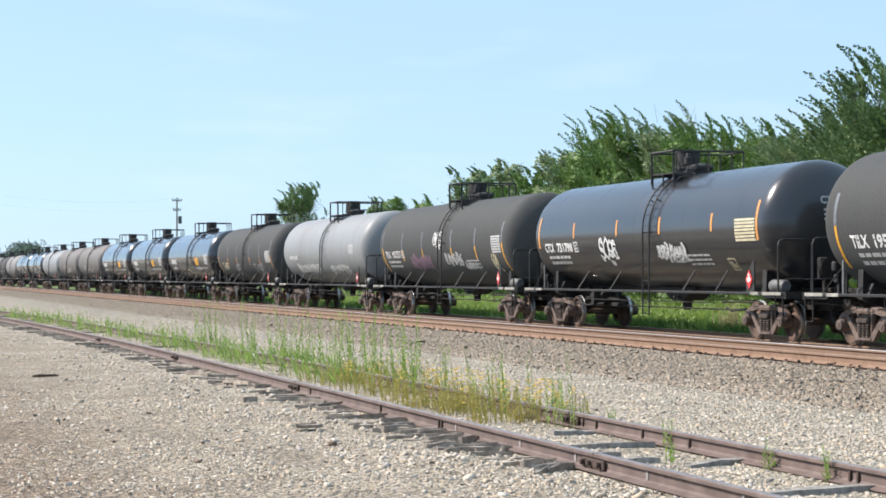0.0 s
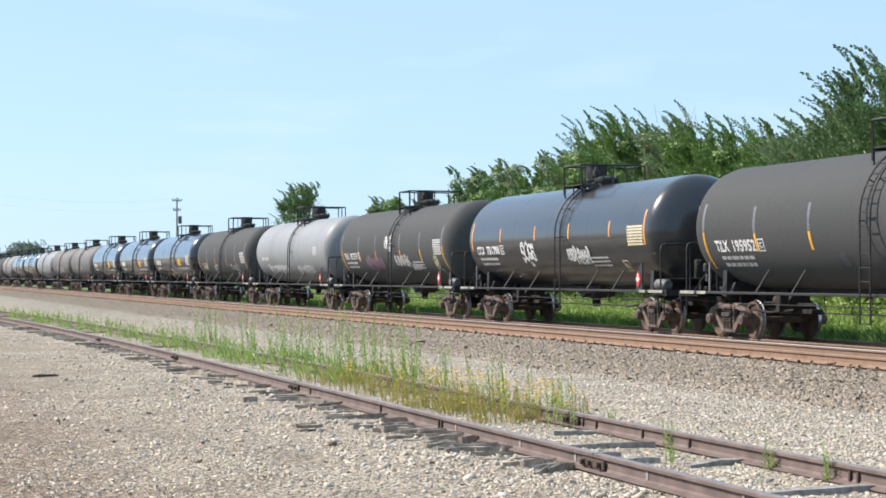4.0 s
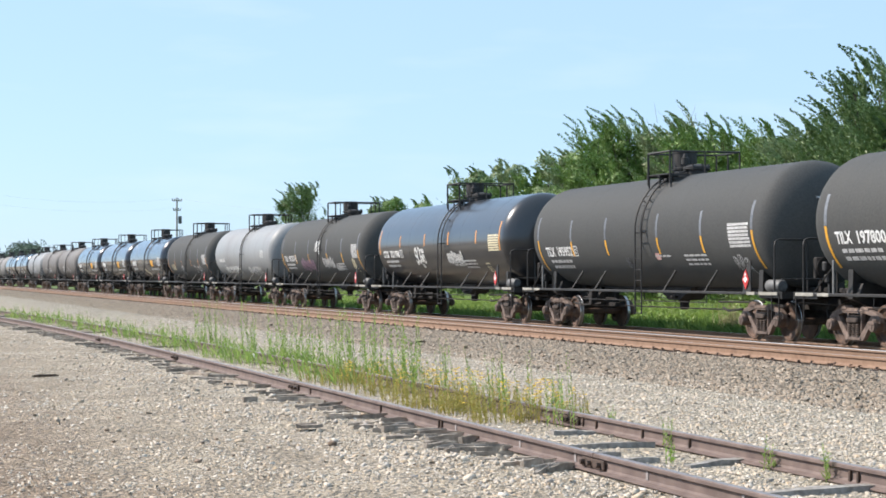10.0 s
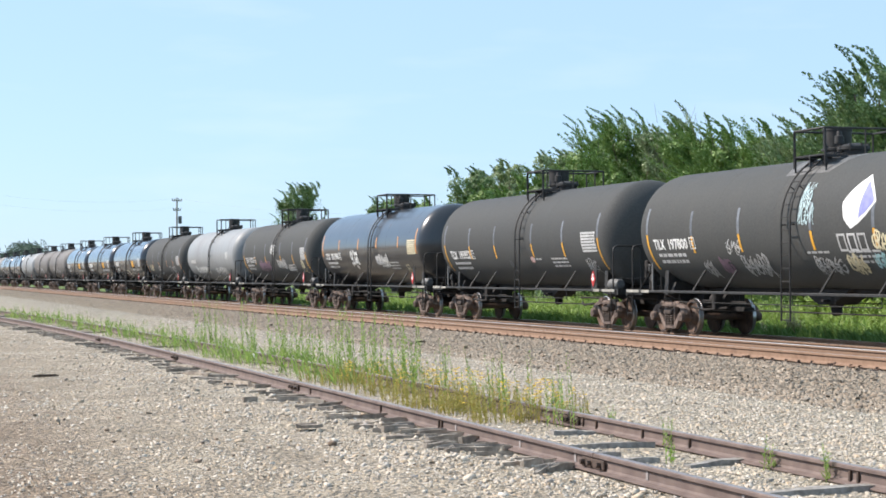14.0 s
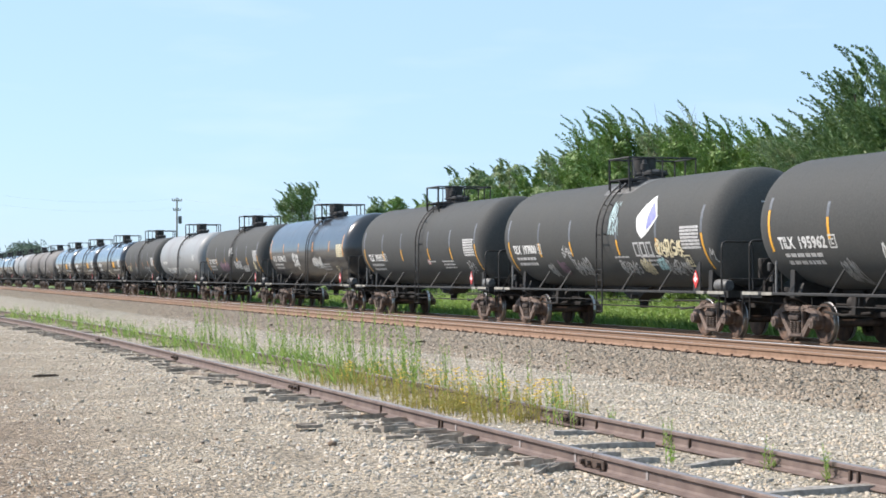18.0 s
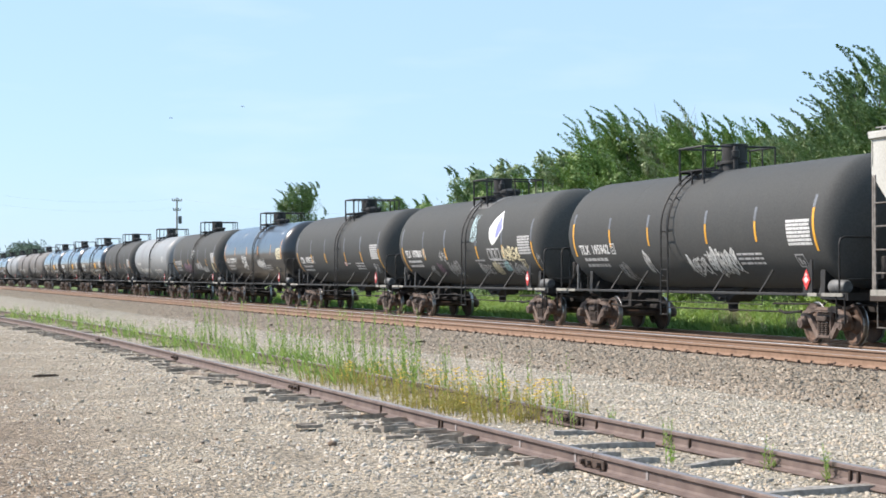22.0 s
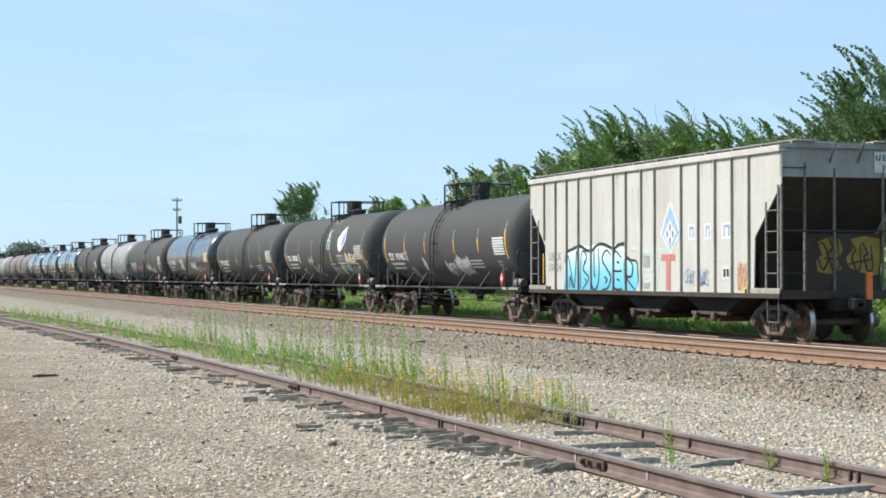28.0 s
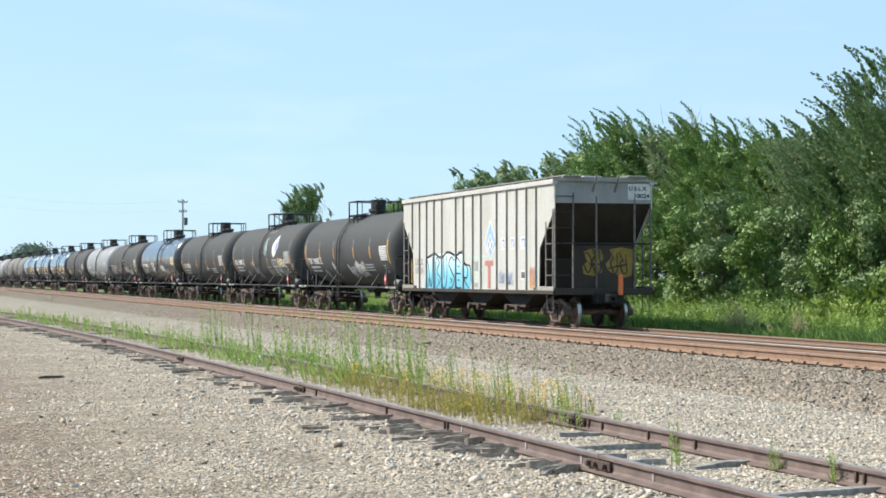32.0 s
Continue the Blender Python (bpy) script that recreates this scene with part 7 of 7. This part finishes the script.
weeds("siding_weeds", 800, strip(28, 90, 0.0, 1.35, 0.9), 0.44, WEED, "bright green weeds growing along the old siding", 11, 0.11, 12)
weeds("short_weeds", 130, strip(22, 40, 0.1, 1.2, 0.9), 0.26, WEED, "short green weeds between the siding rails", 15, 0.08, 11)
weeds("tall_weeds", 190, lambda rng, n: weed_clumps(rng, 300, 745), 1.0, WEED, "tall thin green weed stalks in bunches beside the siding", 12, 0.095, 30)
weeds("tall_weeds", 190, lambda rng, n: weed_clumps(rng, 745, 1100), 0.66, WEED, "shorter green weed stalks standing among yellow flowers", 20, 0.075, 20)
weeds("low_weeds", 1250, strip(18.7, 27.5, -0.15, 1.15, 0.8), 0.31, WEED_YELLOW, "low yellow-green weeds between the siding rails", 13, 0.055, 16)
flower_heads("yellow_flowers", 1700, strip(18.9, 26.0, 0.05, 1.15), FLOWER, "small orange-yellow flowers over the low weeds", 14)
weeds("sprouts", 24, lambda rng, n: (np.repeat([7.25, 7.48, 7.63, 7.23, 7.23, 6.71], 4)[:n] + rng.normal(0, 0.03, n), np.repeat([15.91, 17.77, 18.84, 12.84, 13.8, 14.58], 4)[:n] + rng.normal(0, 0.04, n)), 0.26, WEED,
      "small sprouts by the siding rails", 16, 0.07, 12)
blades("siding_grass", 3700, strip(26, 72, 0.0, 1.3, 0.8), 0.27, 0.009, WEED, "green grass between the siding rails", 17, 0.4)
blades("far_siding_grass", 900, strip(60, 150, 0.0, 1.8, 0.6), 0.26, 0.03, WEED, "green grass along the far siding", 18, 0.4)


def verge(rng, n):
    y = 38 * (190 / 38.0) ** rng.uniform(0, 1, n)
    x = 24.3 + 9.0 * rng.uniform(0, 1, n) ** 1.2
    keep = x + rng.normal(0, 0.2, n) > 24.6
    return x[keep], y[keep]


blades("verge_grass", 34000, verge, 0.36, 0.022, GRASS_DEEP, "long green grass on the verge behind the tracks", 21, 0.3)
def far_verge(rng, n):
    y = 38 * (170 / 38.0) ** rng.uniform(0, 1, n)
    return 26.6 + 6.8 * rng.uniform(0, 1, n), y


weeds("verge_weeds", 5200, far_verge, 0.80, GRASS, "tall sunlit leafy weeds before the thicket", 23, 0.20, 11)
blades("verge_undergrowth", 20000, verge, 0.30, 0.05, GRASS_DEEP, "dense green undergrowth on the verge", 22, 0.8)
for k, (px, r, wide, tall, n) in enumerate(((1297, 26.0, 0.30, 0.85, 60), (1402, 25.5, 0.18, 0.7, 34), (1352, 25.3, 0.05, 0.45, 8))):
    x0, y0 = spot(px, r)
    weeds("dry_shrub", n, lambda rng, n, x0=x0, y0=y0, wide=wide: (x0 + rng.normal(0, wide * 0.6, n), y0 + rng.normal(0, wide * 1.1, n)), tall, DRY, "dry straw-coloured shrub on the verge", 30 + k, 0.13, 20)


def far_wood():
    rng = np.random.default_rng(9)
    c = []
    for k in range(360):
        px = rng.uniform(-120, 170)
        depth = 520 + 80 * rng.random()
        b = bearing(px)
        dist = depth / math.cos(b - radians(YAW))
        hgt = 6.3 + 5.0 * math.exp(-((px - 48) / 26.0) ** 2) + 0.9 * math.sin(px * 0.19 + 1)
        c += [(dist * math.sin(b) + rng.normal(0, 1.5), dist * math.cos(b) + rng.normal(0, 2), hgt * rng.random() ** 0.7) for _ in range(10)]
    v = leaf_cloud(rng, np.array(c), 10, 0.55, 0.9)
    v[:, 2] = np.maximum(v[:, 2], 0.0)
    ob = new("far_wood", bulk("far_wood", v, quads(v), LEAF_FAR))
    tagged(ob, "distant dark green line of trees on the horizon", "far woods", kind="stuff")


far_wood()


# ---- utility poles and wires ----
def utility_pole(px, r, h, label):
    x, y = spot(px, r)
    p = thing("utility_pole", label, "utility pole", "utility poles", at=(x, y, ground_z(x)))
    s = Shape()
    s.tube([(0, 0, -0.2), (0, 0, h)], 0.15, 10, r_end=0.09)
    part("pole", s, POLE_WOOD, p, smooth=50)
    for z, w in ((h - 0.35, 0.55), (h - 1.4, 0.45)):
        s = Shape()
        s.box(-w * 0.95, w * 0.95, -0.06, 0.06, z - 0.06, z + 0.06, 0.01)
        a = part("crossarm", s, POLE_WOOD, p)
        for u in (-w * 0.9, -w * 0.4, w * 0.4, w * 0.9):
            s = Shape()
            s.lathe([(z + 0.06, 0.03), (z + 0.12, 0.06), (z + 0.2, 0.05), (z + 0.24, 0.02)], 'z', 8, (u, 0, 0))
            part("insulator", s, SILVER, a)
    s = Shape()
    s.lathe([(h - 2.9, 0.1), (h - 2.85, 0.2), (h - 2.1, 0.2), (h - 2.05, 0.1)], 'z', 12, (0.34, -0.05, 0))
    part("transformer", s, SILVER, p, "grey pole transformer")
    return Vector((x, y, ground_z(x) + h))


tops = [utility_pole(-120, 8.0, 11.8, "weathered wooden utility pole farther down the line"), utility_pole(313, 34.0, 10.4, "weathered wooden utility pole with crossarms beyond the train"),
        utility_pole(905, 58.0, 8.0, "weathered wooden utility pole behind the trees")]
for a, b in zip(tops, tops[1:]):
    for z in (-0.1, -1.15):
        s = Shape()
        s.tube([a.lerp(b, k / 14) + Vector((0, 0, z - 2.2 * (k / 14) * (1 - k / 14) * 2)) for k in range(15)], 0.0045, 4)
        ob = new("wire", s.mesh("wire", [WIRE]))
        tagged(ob, "thin grey overhead wire between the poles", "wire", "overhead wires")
# ---- birds ----
def air(px, py, depth):
    """A point in the air on the line of sight (px, py), depth metres ahead of the camera."""
    a, b = radians(YAW), radians(PITCH_UP)
    fwd = Vector((math.sin(a) * math.cos(b), math.cos(a) * math.cos(b), math.sin(b)))
    right = Vector((math.cos(a), -math.sin(a), 0))
    up = right.cross(fwd)
    return Vector(EYE) + (fwd + right * ((px - 784.0) / 3273.0) + up * ((441.0 - py) / 3273.0)) * depth


def bird(label, span):
    b = thing("bird", label, "bird", "birds in flight")
    s = Shape()
    s.lathe([(-0.42 * span, 0.01 * span), (-0.28 * span, 0.03 * span), (0.0, 0.075 * span), (0.16 * span, 0.06 * span), (0.24 * span, 0.045 * span), (0.30 * span, 0.008 * span)], 'y', 10)
    part("body", s, BIRD, b, smooth=60)
    wings = []
    for q in (-1, 1):
        s = Shape()
        s.prism([(0.0, 0.10 * span), (q * 0.28 * span, 0.13 * span), (q * 0.52 * span, -0.04 * span), (q * 0.26 * span, -0.04 * span), (0.0, -0.08 * span)], 'z', -0.006 * span, 0.006 * span)
        wings.append(part("wing", s, BIRD, b))
    s = Shape()
    s.prism([(-0.03 * span, -0.36 * span), (0.03 * span, -0.36 * span), (0.09 * span, -0.55 * span), (-0.09 * span, -0.55 * span)], 'z', -0.005 * span, 0.005 * span)
    part("tail", s, BIRD, b)
    return b, wings


BIRDS = [(bird("small dark bird flying over the train", 0.20), 19.4,
          [(19.4, 980, 380), (20.0, 870, 266), (20.6, 718, 255), (21.0, 640, 242), (21.4, 555, 217), (21.8, 476, 199), (22.2, 379, 174), (22.6, 278, 142), (23.0, 174, 124), (23.3, 86, 112), (23.8, -60, 95)]),
         (bird("small dark bird flying over the train", 0.18), 19.4,
          [(19.4, 830, 390), (20.0, 710, 297), (20.6, 576, 276), (21.0, 505, 255), (21.4, 421, 236), (21.8, 344, 220), (22.2, 259, 195), (22.6, 178, 171), (23.0, 102, 161), (23.3, 37, 170), (23.8, -80, 165)]),
         (bird("dark bird flying up over the train", 0.36), 29.9,
          [(29.9, -120, 260), (30.2, 62, 240), (30.4, 237, 175), (30.6, 390, 133), (30.8, 583, 72), (31.0, 772, 20), (31.3, 1000, -80)])]
# ---- what moves ----
def run_of_train(t):
    """How far the train has run, in metres, at t seconds; it slowly gathers speed."""
    u = t / 16.0 - 1.0
    speed = (43.7806, 10.7809, -2.8034, -0.1508, 3.1841, -1.8047, -1.3339, 1.1002)
    return sum(c * u ** (k + 1) for k, c in enumerate(speed))


def motions():
    rows_t = [k * 1.0 for k in range(33)]
    for k, car in enumerate([HOPPER_CAR] + CARS):
        c = HOP if k == 0 else REAR_TANK + (k - 1) * PITCH - (0.15 + 0.32 * (k - 6) if k > 5 else 0.0)
        c -= 0.12 if k == 3 else 0.0
        walk(car, [(t, pose(TRAIN_X, c + run_of_train(t), TRAIN_TOP)) for t in rows_t])
        if k > ROLLING:
            continue
        for tr in car.children:
            if not tr.name.startswith("truck"):
                continue
            for w in tr.children:
                if w.name.startswith("wheelset"):
                    y, z = w.location.y, w.location.z
                    walk(w, [(j * 4 / 30.0, pose(0, y, z, -math.degrees(run_of_train(j * 4 / 30.0) / WHEEL_R))) for j in range(241)])


    for (b, wings), t0, rows in BIRDS:
        depth = 70.0
        pts = [(t, air(px, py, depth)) for t, px, py in rows]
        heading = (pts[-1][1] - pts[0][1])
        turn = math.degrees(math.atan2(-heading.x, heading.y))
        first, last = pts[0][1], pts[-1][1]
        keys = [(0.0, first - heading * 2.0), (t0 - 0.8, first - heading * 0.6)] + pts
        if pts[-1][0] < 31.0:
            keys += [(pts[-1][0] + 1.5, last + heading * 0.7)]
        keys += [(32.0, keys[-1][1] + heading * 0.3)]
        walk(b, [(t, pose(p.x, p.y, p.z, 8, 0, turn)) for t, p in keys])
        for w, side in zip(wings, (-1, 1)):
            n0, n1 = int((t0 - 0.2) * 10), int(min(31.9, pts[-1][0] + 0.2) * 10)
            walk(w, [(0.0, pose(0, 0, 0))] + [(j * 0.1, pose(0, 0, 0, 0, side * -32 * math.sin(j * 2.1), 0)) for j in range(n0, n1)] + [(32.0, pose(0, 0, 0))])
    sway = random.Random(77)
    for crown, h, seed in CROWNS:
        a, b = sway.uniform(0, 6.28), sway.uniform(0, 6.28)
        k = sway.uniform(0.8, 1.2)
        walk(crown, [(j * 0.5, pose(0, 0, 0, 0.25 * k * math.sin(b + j * 0.5 * 2.3), -0.5 * k * math.sin(a + j * 0.5 * 2.9 * k) - 0.25 * math.sin(b + j * 0.7), 0)) for j in range(65)])


ROLLING = 8
motions()
